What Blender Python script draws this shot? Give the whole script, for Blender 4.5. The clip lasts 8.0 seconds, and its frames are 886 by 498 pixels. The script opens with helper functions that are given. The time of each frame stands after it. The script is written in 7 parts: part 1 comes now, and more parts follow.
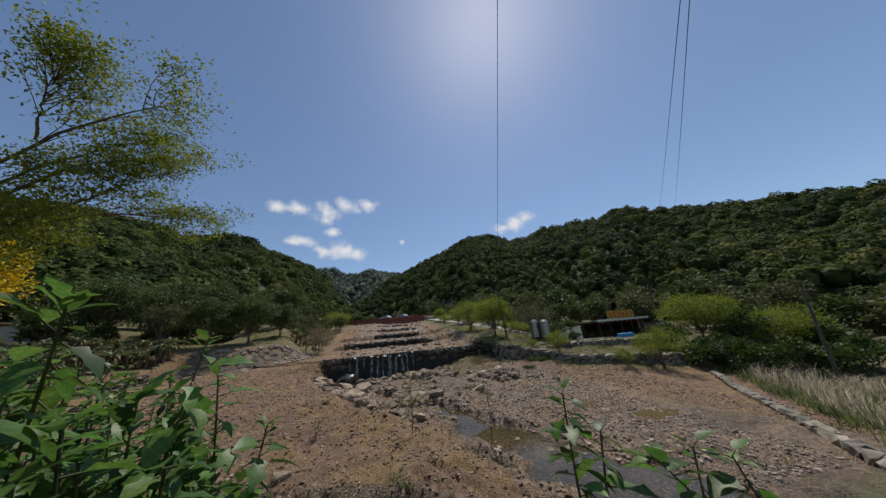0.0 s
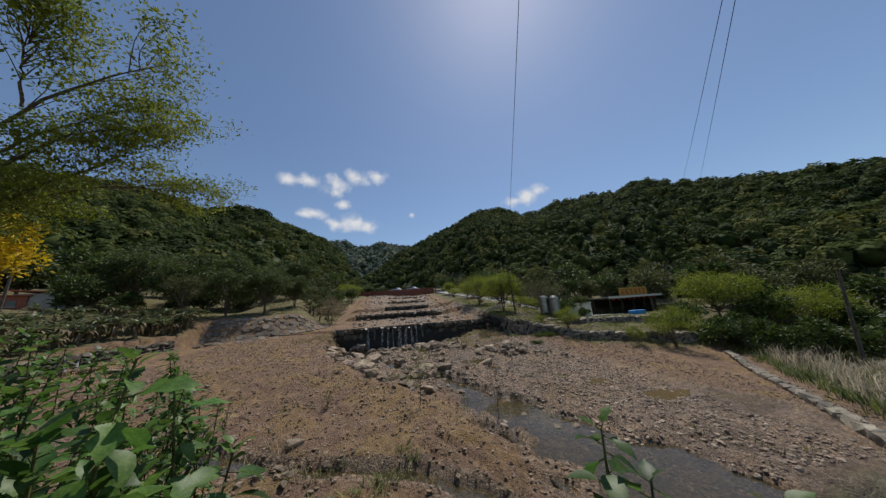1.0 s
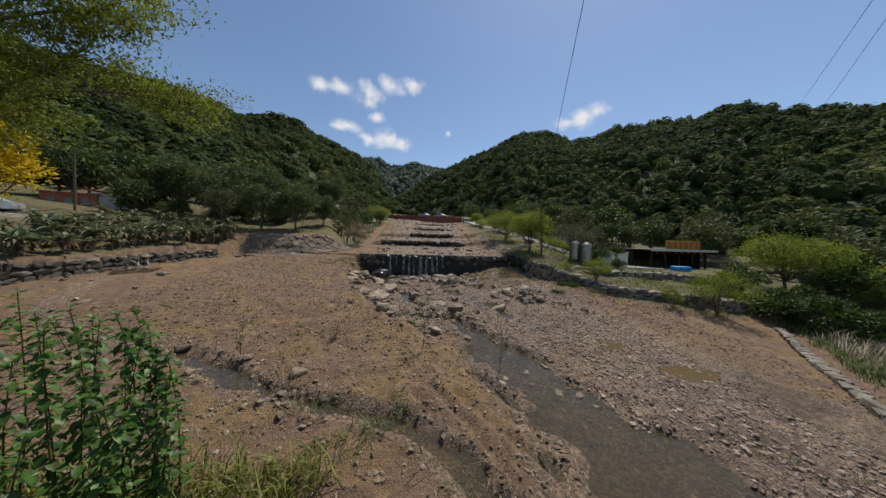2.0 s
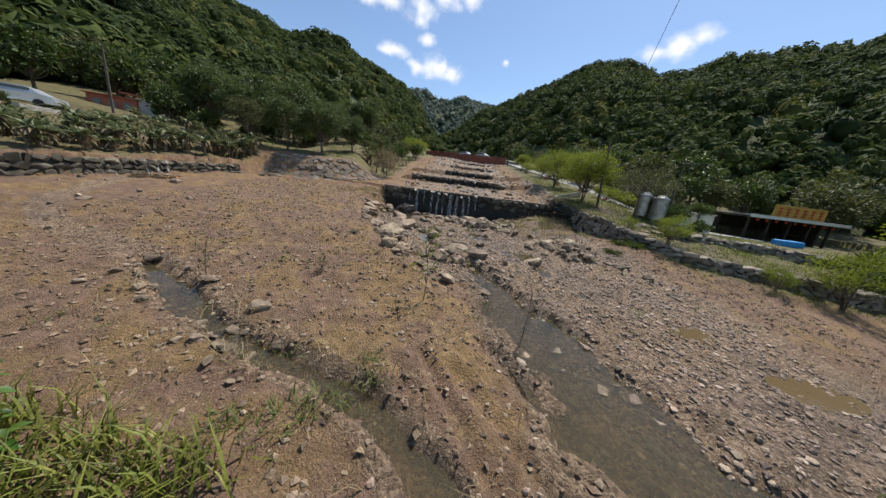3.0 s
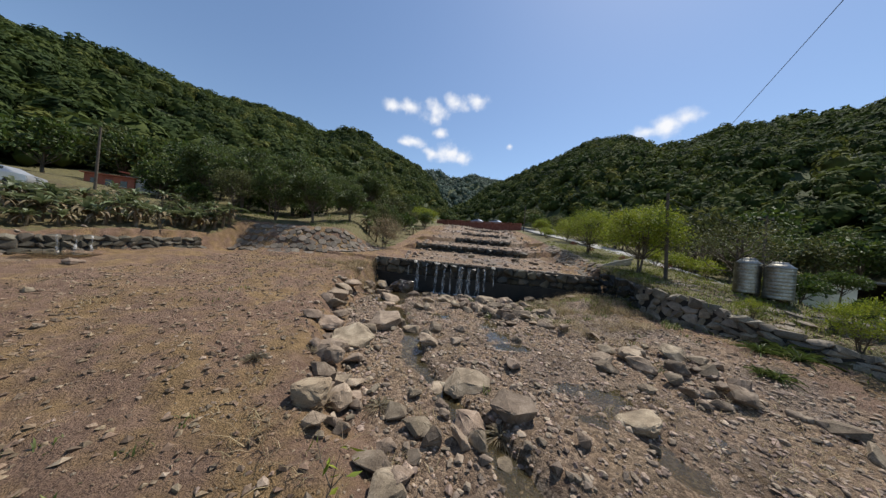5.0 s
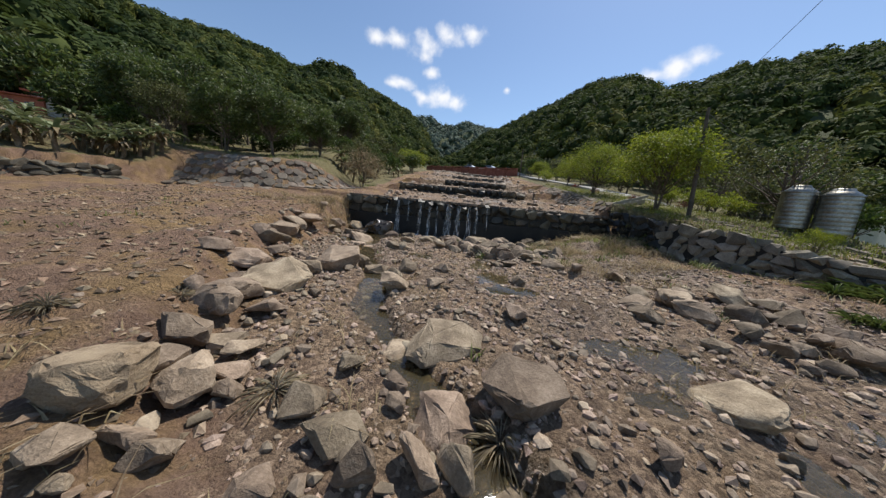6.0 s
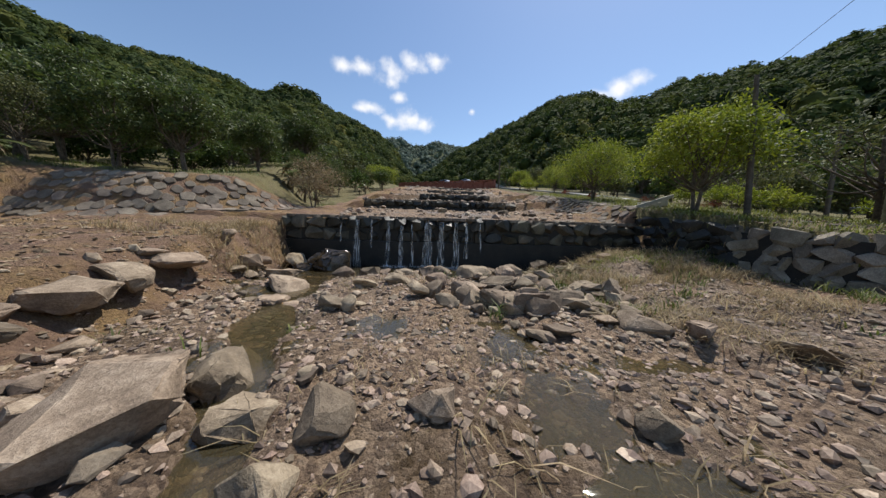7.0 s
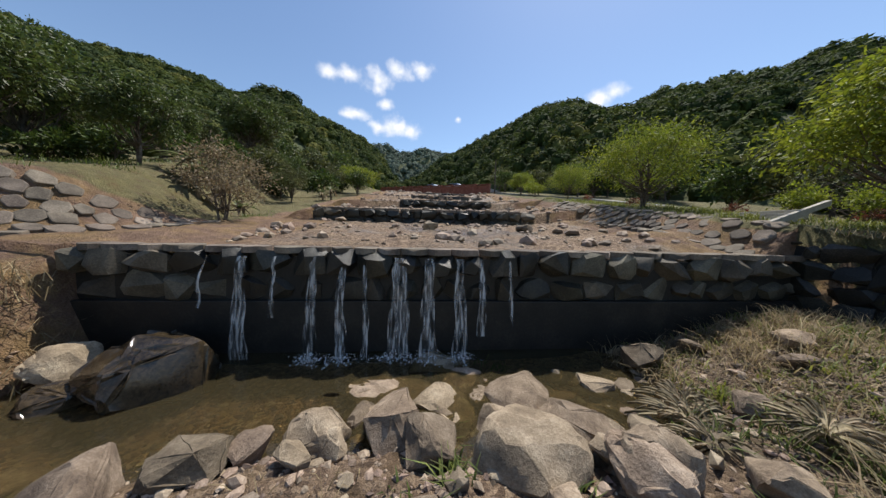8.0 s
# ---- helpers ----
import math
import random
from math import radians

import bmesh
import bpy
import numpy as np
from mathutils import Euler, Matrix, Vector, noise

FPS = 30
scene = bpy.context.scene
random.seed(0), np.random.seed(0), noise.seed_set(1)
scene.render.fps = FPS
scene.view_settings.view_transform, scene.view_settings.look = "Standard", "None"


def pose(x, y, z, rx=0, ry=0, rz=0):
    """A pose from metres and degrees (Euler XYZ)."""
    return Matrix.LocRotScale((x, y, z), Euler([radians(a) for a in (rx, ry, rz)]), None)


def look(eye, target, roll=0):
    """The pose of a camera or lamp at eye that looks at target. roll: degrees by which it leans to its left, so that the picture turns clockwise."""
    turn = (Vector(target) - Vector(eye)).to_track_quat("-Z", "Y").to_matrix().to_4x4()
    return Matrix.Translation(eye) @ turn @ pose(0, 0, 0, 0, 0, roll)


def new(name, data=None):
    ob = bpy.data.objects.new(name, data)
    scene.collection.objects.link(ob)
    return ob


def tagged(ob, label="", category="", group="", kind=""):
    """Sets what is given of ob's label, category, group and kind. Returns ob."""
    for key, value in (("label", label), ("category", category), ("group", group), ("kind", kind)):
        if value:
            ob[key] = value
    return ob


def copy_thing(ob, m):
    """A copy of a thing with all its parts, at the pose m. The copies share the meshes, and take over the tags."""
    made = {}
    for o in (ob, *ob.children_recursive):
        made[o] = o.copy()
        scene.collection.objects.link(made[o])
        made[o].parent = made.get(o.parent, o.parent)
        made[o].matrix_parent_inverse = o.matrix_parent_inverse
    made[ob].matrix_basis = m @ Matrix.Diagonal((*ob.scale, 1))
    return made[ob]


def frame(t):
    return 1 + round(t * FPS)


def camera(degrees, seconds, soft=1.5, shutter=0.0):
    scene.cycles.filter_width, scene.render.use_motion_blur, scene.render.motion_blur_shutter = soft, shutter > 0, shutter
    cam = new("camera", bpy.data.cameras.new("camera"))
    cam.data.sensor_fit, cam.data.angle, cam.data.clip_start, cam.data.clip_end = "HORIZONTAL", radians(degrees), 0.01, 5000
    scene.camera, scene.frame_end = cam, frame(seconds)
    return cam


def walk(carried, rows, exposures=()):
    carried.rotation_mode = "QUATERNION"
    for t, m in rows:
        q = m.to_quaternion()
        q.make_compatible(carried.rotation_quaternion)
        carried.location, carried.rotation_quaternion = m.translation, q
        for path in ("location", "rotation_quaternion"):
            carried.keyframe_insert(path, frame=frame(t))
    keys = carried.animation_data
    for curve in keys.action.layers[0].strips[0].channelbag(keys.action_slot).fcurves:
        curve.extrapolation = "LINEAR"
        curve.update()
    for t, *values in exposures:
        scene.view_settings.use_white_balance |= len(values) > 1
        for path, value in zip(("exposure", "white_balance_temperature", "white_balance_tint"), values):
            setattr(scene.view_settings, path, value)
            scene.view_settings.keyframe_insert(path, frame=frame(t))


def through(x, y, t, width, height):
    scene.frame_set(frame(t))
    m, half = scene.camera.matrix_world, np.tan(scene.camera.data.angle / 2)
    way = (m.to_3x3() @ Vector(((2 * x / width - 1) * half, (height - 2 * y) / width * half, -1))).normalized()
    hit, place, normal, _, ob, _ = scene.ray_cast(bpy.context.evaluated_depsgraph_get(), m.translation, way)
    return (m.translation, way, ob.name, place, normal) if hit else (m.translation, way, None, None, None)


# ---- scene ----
cam = camera(119.5, 8.0, soft=1.4)
PATH = [
    (0, (-3.585, -28.32, 2.351), (-3.044, -26.524, 3.043), -5.6),
    (0.5, (-3.555, -28.164, 2.499), (-3.036, -26.338, 3.126), -5.1),
    (1, (-3.434, -27.937, 2.585), (-2.966, -26.059, 3.088), -4.3),
    (1.5, (-3.141, -27.508, 3.102), (-2.768, -25.56, 3.364), -2.3),
    (2, (-2.586, -26.792, 3.485), (-2.348, -24.807, 3.426), 1.7),
    (2.2, (-2.355, -26.425, 3.558), (-2.169, -24.443, 3.363), 3.4),
    (3.3, (-1.608, -23.23, 2.281), (-1.645, -21.3, 1.756), 7.3),
    (3.5, (-1.738, -22.704, 1.986), (-1.752, -20.777, 1.452), 6.5),
    (4, (-1.663, -21.464, 1.237), (-1.756, -19.492, 0.914), 4.1),
    (4.2, (-1.646, -20.646, 1.167), (-1.76, -18.649, 1.186), 3.9),
    (5.3, (-1.304, -17.751, 3.31), (-1.499, -15.761, 3.304), 5.6),
    (5.5, (-1.255, -17.158, 3.135), (-1.418, -15.177, 2.913), 5.8),
    (6, (-1.115, -15.888, 1.833), (-1.203, -13.918, 1.496), 5.4),
    (6.2, (-1.082, -15.133, 1.705), (-1.14, -13.164, 1.358), 4.3),
    (6.5, (-1.24, -14.01, 1.509), (-1.254, -12.025, 1.259), 3.5),
    (6.8, (-1.41, -12.503, 1.592), (-1.359, -10.51, 1.427), 1.7),
    (7, (-1.397, -11.583, 1.8), (-1.328, -9.593, 1.604), 1.7),
    (7.5, (-1.439, -8.749, 2.119), (-1.306, -6.761, 1.947), 1.0),
    (8, (-1.251, -5.519, 2.457), (-1.089, -3.531, 2.309), 1.4),
]
walk(cam, [(t, look(eye, target, roll)) for t, eye, target, roll in PATH],
     exposures=((0, -0.05), (1, -0.1), (1.6, -0.05), (2.2, 0.17), (3.4, 0.63), (4.2, 0.5), (5.4, 0.34), (6.2, 0.45), (6.6, 0.47), (7, 0.46), (7.5, 0.45), (8, 0.54)))

# ---- sun, sky, clouds ----
SUN_AZ, SUN_EL = radians(38), radians(61)
sun_way = Vector((math.sin(SUN_AZ) * math.cos(SUN_EL), math.cos(SUN_AZ) * math.cos(SUN_EL), math.sin(SUN_EL)))
sun = new("sun", bpy.data.lights.new("sun", "SUN"))
sun.data.energy, sun.data.angle, sun.data.color = 4.0, radians(0.53), (1.0, 0.95, 0.87)
sun.matrix_world = look(sun_way * 50, (0, 0, 0))

world = bpy.data.worlds.new("sky")
scene.world = world
world.use_nodes = True
wn, wl = world.node_tree.nodes, world.node_tree.links
wn.clear()


def wmath(op, a, b=None, c=None):
    n = wn.new("ShaderNodeMath")
    n.operation = op
    for i, v in enumerate((a, b, c)):
        if v is None:
            continue
        if isinstance(v, (int, float)):
            n.inputs[i].default_value = v
        else:
            wl.new(v, n.inputs[i])
    return n.outputs[0]


sky = wn.new("ShaderNodeTexSky")
sky.sky_type, sky.sun_disc = "NISHITA", False
sky.sun_elevation, sky.sun_rotation = SUN_EL, SUN_AZ
sky.air_density, sky.dust_density, sky.ozone_density = 1.05, 0.3, 2.8
way = wn.new("ShaderNodeTexCoord").outputs["Generated"]
wobble = wn.new("ShaderNodeTexNoise")
wobble.inputs["Scale"].default_value, wobble.inputs["Detail"].default_value = 26.0, 9.0
wl.new(way, wobble.inputs["Vector"])
fine = wobble.outputs[0]
# each cloud puff: azimuth, elevation, half width, half height, in degrees
PUFFS = ((-6.1, 20.5, 3.6, 2.0), (-2.8, 20.0, 2.4, 1.5), (-9.4, 20.1, 2.2, 1.3), (-9.6, 28.0, 2.8, 2.2), (-5.4, 29.6, 3.0, 1.5), (-15.0, 28.1, 2.4, 1.2),
         (-19.0, 27.6, 2.2, 1.2), (-0.6, 30.3, 2.2, 1.3), (-9.5, 26.4, 1.6, 1.2), (-8.2, 24.2, 1.6, 1.0), (-13.9, 22.0, 2.8, 1.1), (-15.6, 21.6, 1.8, 0.8),
         (34.2, 23.5, 3.2, 1.9), (31.6, 22.9, 2.6, 1.2), (36.4, 24.2, 2.0, 1.2), (7.3, 22.4, 0.8, 0.6))
total = None
for az, el, hw, hh in PUFFS:
    az, el = radians(az), radians(el)
    m = Vector((math.sin(az) * math.cos(el), math.cos(az) * math.cos(el), math.sin(el)))
    right = Vector((math.cos(az), -math.sin(az), 0))
    up = right.cross(m)
    parts = []
    for axis, half in ((right, radians(1.0 * hw)), (up, radians(1.1 * hh))):
        d = wn.new("ShaderNodeVectorMath")
        d.operation = "DOT_PRODUCT"
        wl.new(way, d.inputs[0])
        d.inputs[1].default_value = axis / half
        off = wmath("SUBTRACT", d.outputs["Value"], m.dot(axis) / half)
        parts.append(wmath("MULTIPLY", off, off))
    ahead = wn.new("ShaderNodeVectorMath")
    ahead.operation = "DOT_PRODUCT"
    wl.new(way, ahead.inputs[0])
    ahead.inputs[1].default_value = m
    puff = wmath("SUBTRACT", wmath("SUBTRACT", 1.25, wmath("SQRT", wmath("ADD", *parts))), wmath("MULTIPLY", wmath("LESS_THAN", ahead.outputs["Value"], 0.5), 90.0))
    total = puff if total is None else wmath("SMOOTH_MAX", total, puff, 0.25)
cover = wmath("ADD", total, wmath("MULTIPLY", wmath("SUBTRACT", fine, 0.5), 2.0))
ramp = wn.new("ShaderNodeMapRange")
ramp.interpolation_type = "SMOOTHSTEP"
ramp.inputs["From Min"].default_value, ramp.inputs["From Max"].default_value = 0.1, 1.35
wl.new(cover, ramp.inputs["Value"])
mix = wn.new("ShaderNodeMix")
mix.data_type = "RGBA"
wl.new(ramp.outputs[0], mix.inputs["Factor"])
wl.new(sky.outputs[0], mix.inputs["A"])
mix.inputs["B"].default_value = (6.9, 7.0, 7.3, 1)
back = wn.new("ShaderNodeBackground")
back.inputs["Strength"].default_value = 0.106
wl.new(mix.outputs["Result"], back.inputs["Color"])
wl.new(back.outputs[0], wn.new("ShaderNodeOutputWorld").inputs["Surface"])

# ---- small tools ----


def smooth(a, b, x):
    t = np.clip((np.asarray(x, float) - a) / (b - a), 0, 1)
    return t * t * (3 - 2 * t)


def grain(x, y, size, seed=0):
    """Smooth value noise in -1 to 1 on a lattice of the given size."""
    x, y = np.asarray(x, float) / size + seed * 17.3, np.asarray(y, float) / size - seed * 9.1
    i, j = np.floor(x), np.floor(y)
    u, v = x - i, y - j
    u, v = u * u * (3 - 2 * u), v * v * (3 - 2 * v)

    def h(a, b):
        s = np.sin(a * 127.1 + b * 311.7 + seed * 74.7) * 43758.5453
        return 2 * (s - np.floor(s)) - 1
    return (h(i, j) * (1 - u) + h(i + 1, j) * u) * (1 - v) + (h(i, j + 1) * (1 - u) + h(i + 1, j + 1) * u) * v


def rough(x, y, size, octaves=4, seed=0):
    return sum(grain(x, y, size / 2**k, seed + k) / 2**k for k in range(octaves))


def mesh_of(name, verts, faces, mats=(), smooth_faces=True, index=None):
    """A mesh from arrays."""
    me = bpy.data.meshes.new(name)
    verts = np.asarray(verts, np.float32)
    groups = [np.asarray(faces, np.int32)]
    me.vertices.add(len(verts))
    me.vertices.foreach_set("co", verts.ravel())
    sizes = np.concatenate([np.full(len(g), g.shape[1], np.int32) for g in groups])
    loops = np.concatenate([g.ravel() for g in groups])
    me.loops.add(len(loops))
    me.loops.foreach_set("vertex_index", loops)
    me.polygons.add(len(sizes))
    me.polygons.foreach_set("loop_start", np.r_[0, np.cumsum(sizes)[:-1]].astype(np.int32))
    me.polygons.foreach_set("use_smooth", np.full(len(sizes), smooth_faces))
    for m in mats if isinstance(mats, (list, tuple)) else [mats]:
        me.materials.append(m)
    if index is not None:
        me.polygons.foreach_set("material_index", np.asarray(index, np.int32))
    me.update(calc_edges=True)
    me.validate()
    return me


def part(name, mesh, material, parent, label=""):
    """One mesh object under a thing or a part; mesh: a bmesh or a mesh."""
    if isinstance(mesh, bmesh.types.BMesh):
        me = bpy.data.meshes.new(name)
        mesh.to_mesh(me)
        mesh.free()
        me.materials.append(material)
        mesh = me
    ob = new(name, mesh)
    ob.parent = parent
    return tagged(ob, label)


def thing(name, where, label, category, group="", kind=""):
    ob = new(name)
    ob.empty_display_size = 0.2
    ob.matrix_world = where if isinstance(where, Matrix) else pose(*where)
    return tagged(ob, label, category, group, kind)


def ico(n):
    bm = bmesh.new()
    bmesh.ops.create_icosphere(bm, subdivisions=n, radius=1)
    v = np.array([p.co[:] for p in bm.verts])
    f = np.array([[p.index for p in q.verts] for q in bm.faces])
    bm.free()
    return v, f


ICO1 = ico(1)


def hull_stone(r, points=14, blocky=4.0, stretch=(1.0, 0.75, 0.6), bevel=0.05, segments=2, fine=0):
    """A broken stone about 1 long: flat facets with worn edges, as a bmesh."""
    bm = bmesh.new()
    d = r.normal(size=(points, 3))
    d /= (np.abs(d) ** blocky).sum(1)[:, None] ** (1 / blocky)
    d *= r.uniform(0.82, 1.0, (points, 1)) * np.array(stretch) * 0.5
    for p in d:
        bm.verts.new(p)
    got = bmesh.ops.convex_hull(bm, input=bm.verts[:])
    bmesh.ops.delete(bm, geom=[v for v in got["geom_interior"] if isinstance(v, bmesh.types.BMVert)], context="VERTS")
    bmesh.ops.dissolve_limit(bm, angle_limit=radians(16), verts=bm.verts[:], edges=bm.edges[:])
    for f in bm.faces:
        f.smooth = False
    if bevel:
        made = bmesh.ops.bevel(bm, geom=bm.edges[:], offset=bevel, offset_type="OFFSET", segments=segments, profile=0.6, affect="EDGES", clamp_overlap=True)
        for f in made["faces"]:
            f.smooth = True
    bmesh.ops.recalc_face_normals(bm, faces=bm.faces[:])
    if fine:
        bmesh.ops.triangulate(bm, faces=bm.faces[:])
        bmesh.ops.subdivide_edges(bm, edges=[e for e in bm.edges if e.calc_length() > 0.11], cuts=fine, use_grid_fill=True)
        bmesh.ops.triangulate(bm, faces=bm.faces[:])
        bm.normal_update()
        o = r.uniform(0, 6, 6)
        for v in bm.verts:
            x, y, z = v.co * 1.0
            k = math.sin(9 * x + o[0]) * math.sin(8 * y + o[1]) + math.sin(11 * z + 5 * x + o[2]) * math.sin(7 * y + o[3]) + 0.6 * math.sin(21 * x + 13 * z + o[4]) * math.sin(19 * y - 9 * z + o[5])
            v.co += v.normal * (0.017 * k + 0.009 * r.normal())
        for f in bm.faces:
            f.smooth = True
    return bm


def paving_stone(r, bevel=0.06):
    """A flat-topped stone with an uneven outline of five to seven corners, about 1 x 1 x 1."""
    bm = bmesh.new()
    n = int(r.integers(5, 8))
    a = (np.arange(n) + r.uniform(-0.28, 0.28, n)) * 2 * math.pi / n
    k = r.uniform(0.46, 0.6, n)
    top = [bm.verts.new((k[i] * math.cos(a[i]), k[i] * math.sin(a[i]), 0.5 + r.uniform(-0.06, 0.06))) for i in range(n)]
    low = [bm.verts.new((k[i] * math.cos(a[i]), k[i] * math.sin(a[i]), -0.5)) for i in range(n)]
    bm.faces.new(top)
    for i in range(n):
        bm.faces.new((low[i], low[(i + 1) % n], top[(i + 1) % n], top[i]))
    bmesh.ops.bevel(bm, geom=[e for e in bm.edges if any(v in top for v in e.verts)], offset=bevel, segments=1, affect="EDGES", clamp_overlap=True)
    return bm


def stone_mesh(name, bm, material):
    me = bpy.data.meshes.new(name)
    bm.to_mesh(me)
    bm.free()
    me.set_sharp_from_angle(angle=radians(26))
    me.materials.append(material)
    return me


def stone_arrays(bm):
    bmesh.ops.triangulate(bm, faces=bm.faces[:])
    bm.verts.index_update()
    v = np.array([p.co[:] for p in bm.verts])
    f = np.array([[p.index for p in q.verts] for q in bm.faces])
    bm.free()
    return v, f


def gather(shapes, places, sizes, turns, tilts=None, squash=None):
    """Many copies of few shapes as one big vertex and face array."""
    vs, fs, n = [], [], 0
    for k, (p, s, a) in enumerate(zip(places, sizes, turns)):
        v, f = shapes[k % len(shapes)]
        c, sn = math.cos(a), math.sin(a)
        v = v * s
        if tilts is not None:
            ct, st = math.cos(tilts[k]), math.sin(tilts[k])
            v = v @ np.array([[1, 0, 0], [0, ct, st], [0, -st, ct]])
        v = v @ np.array([[c, sn, 0], [-sn, c, 0], [0, 0, 1]])
        vs.append(v + p)
        fs.append(f + n)
        n += len(v)
    return np.concatenate(vs), np.concatenate(fs)


def tube(points, radii, sides=6):
    """A tapered tube along points, as arrays."""
    pts = np.asarray(points, float)
    t = np.gradient(pts, axis=0)
    t /= np.linalg.norm(t, axis=1)[:, None] + 1e-9
    ref = np.where(np.abs(t[:, 2:3]) > 0.9, (1.0, 0, 0), (0, 0, 1.0))
    a = np.cross(t, ref)
    a /= np.linalg.norm(a, axis=1)[:, None] + 1e-9
    b = np.cross(t, a)
    ang = np.arange(sides) * 2 * math.pi / sides
    ring = a[:, None] * np.cos(ang)[None, :, None] + b[:, None] * np.sin(ang)[None, :, None]
    v = (pts[:, None] + ring * np.asarray(radii)[:, None, None]).reshape(-1, 3)
    f = []
    for i in range(len(pts) - 1):
        for j in range(sides):
            k = (j + 1) % sides
            f.append((i * sides + j, i * sides + k, (i + 1) * sides + k, (i + 1) * sides + j))
    return v, np.array(f)


def joined(pieces):
    vs, fs, n = [], [], 0
    for v, f in pieces:
        vs.append(v)
        fs.append(np.asarray(f) + n)
        n += len(v)
    return np.concatenate(vs), np.concatenate(fs)

# ---- materials ----
def surface(name, colours, scale=3.0, rough=0.85, bump=0.4, fine=40.0, vary=0.0, island=False, metal=0.0, through=0.0, bump_size=0.02, spec=0.4, streak=0.0, speck=0.45):
    """A mottled material. colours: dark, middle, light. vary: spread of brightness from piece to piece. through: light let through leaves."""
    m = bpy.data.materials.new(name)
    m.use_nodes = True
    n, l = m.node_tree.nodes, m.node_tree.links
    bs = n["Principled BSDF"]
    tc = n.new("ShaderNodeTexCoord").outputs["Object"]
    geo = n.new("ShaderNodeNewGeometry")
    info = n.new("ShaderNodeObjectInfo")
    pos = geo.outputs["Position"]
    big, small = n.new("ShaderNodeTexNoise"), n.new("ShaderNodeTexNoise")
    big.inputs["Scale"].default_value, big.inputs["Detail"].default_value, big.inputs["Roughness"].default_value = scale, 6, 0.6
    small.inputs["Scale"].default_value, small.inputs["Detail"].default_value, small.inputs["Roughness"].default_value = fine, 5, 0.7
    l.new(pos, big.inputs["Vector"])
    l.new(pos, small.inputs["Vector"])
    both = n.new("ShaderNodeMix")
    both.inputs["Factor"].default_value = speck
    l.new(big.outputs[0], both.inputs["A"])
    l.new(small.outputs[0], both.inputs["B"])
    if streak:
        lie = n.new("ShaderNodeMapping")
        lie.inputs["Scale"].default_value = (1.5, 1.5, 7)
        lie.inputs["Rotation"].default_value = (0.3, 0.2, 0)
        l.new(tc, lie.inputs["Vector"])
        layer = n.new("ShaderNodeTexNoise")
        layer.inputs["Scale"].default_value, layer.inputs["Detail"].default_value, layer.inputs["Distortion"].default_value = 1.6, 6, 0.6
        l.new(lie.outputs[0], layer.inputs["Vector"])
        three = n.new("ShaderNodeMix")
        three.inputs["Factor"].default_value = streak
        l.new(both.outputs["Result"], three.inputs["A"])
        l.new(layer.outputs[0], three.inputs["B"])
        both = three
    ramp = n.new("ShaderNodeValToRGB")
    ramp.color_ramp.elements[0].position, ramp.color_ramp.elements[1].position = 0.36, 0.64
    ramp.color_ramp.elements[0].color, ramp.color_ramp.elements[1].color = (*colours[0], 1), (*colours[2], 1)
    mid = ramp.color_ramp.elements.new(0.5)
    mid.color = (*colours[1], 1)
    l.new(both.outputs["Result"], ramp.inputs["Fac"])
    out = ramp.outputs["Color"]
    if vary:
        hsv = n.new("ShaderNodeHueSaturation")
        mr = n.new("ShaderNodeMapRange")
        mr.inputs["To Min"].default_value, mr.inputs["To Max"].default_value = 1 - vary, 1 + vary
        l.new(geo.outputs["Random Per Island"] if island else info.outputs["Random"], mr.inputs["Value"])
        l.new(mr.outputs[0], hsv.inputs["Value"])
        hue = n.new("ShaderNodeMath")
        hue.operation = "MULTIPLY_ADD"
        hue.inputs[1].default_value, hue.inputs[2].default_value = 0.06 * vary, 0.5 - 0.03 * vary
        wn2 = n.new("ShaderNodeTexWhiteNoise")
        wn2.noise_dimensions = "1D"
        l.new(geo.outputs["Random Per Island"] if island else info.outputs["Random"], wn2.inputs["W"])
        l.new(wn2.outputs["Value"], hue.inputs[0])
        l.new(hue.outputs[0], hsv.inputs["Hue"])
        l.new(out, hsv.inputs["Color"])
        out = hsv.outputs["Color"]
    l.new(out, bs.inputs["Base Color"])
    bs.inputs["Roughness"].default_value, bs.inputs["Metallic"].default_value = rough, metal
    bs.inputs["Specular IOR Level"].default_value = spec
    if bump:
        b = n.new("ShaderNodeBump")
        b.inputs["Strength"].default_value, b.inputs["Distance"].default_value = bump, bump_size
        l.new(both.outputs["Result"], b.inputs["Height"])
        l.new(b.outputs[0], bs.inputs["Normal"])
    if through:
        tr = n.new("ShaderNodeBsdfTranslucent")
        l.new(out, tr.inputs["Color"])
        ms = n.new("ShaderNodeMixShader")
        ms.inputs[0].default_value = through
        l.new(bs.outputs[0], ms.inputs[1])
        l.new(tr.outputs[0], ms.inputs[2])
        l.new(ms.outputs[0], n["Material Output"].inputs["Surface"])
    return m


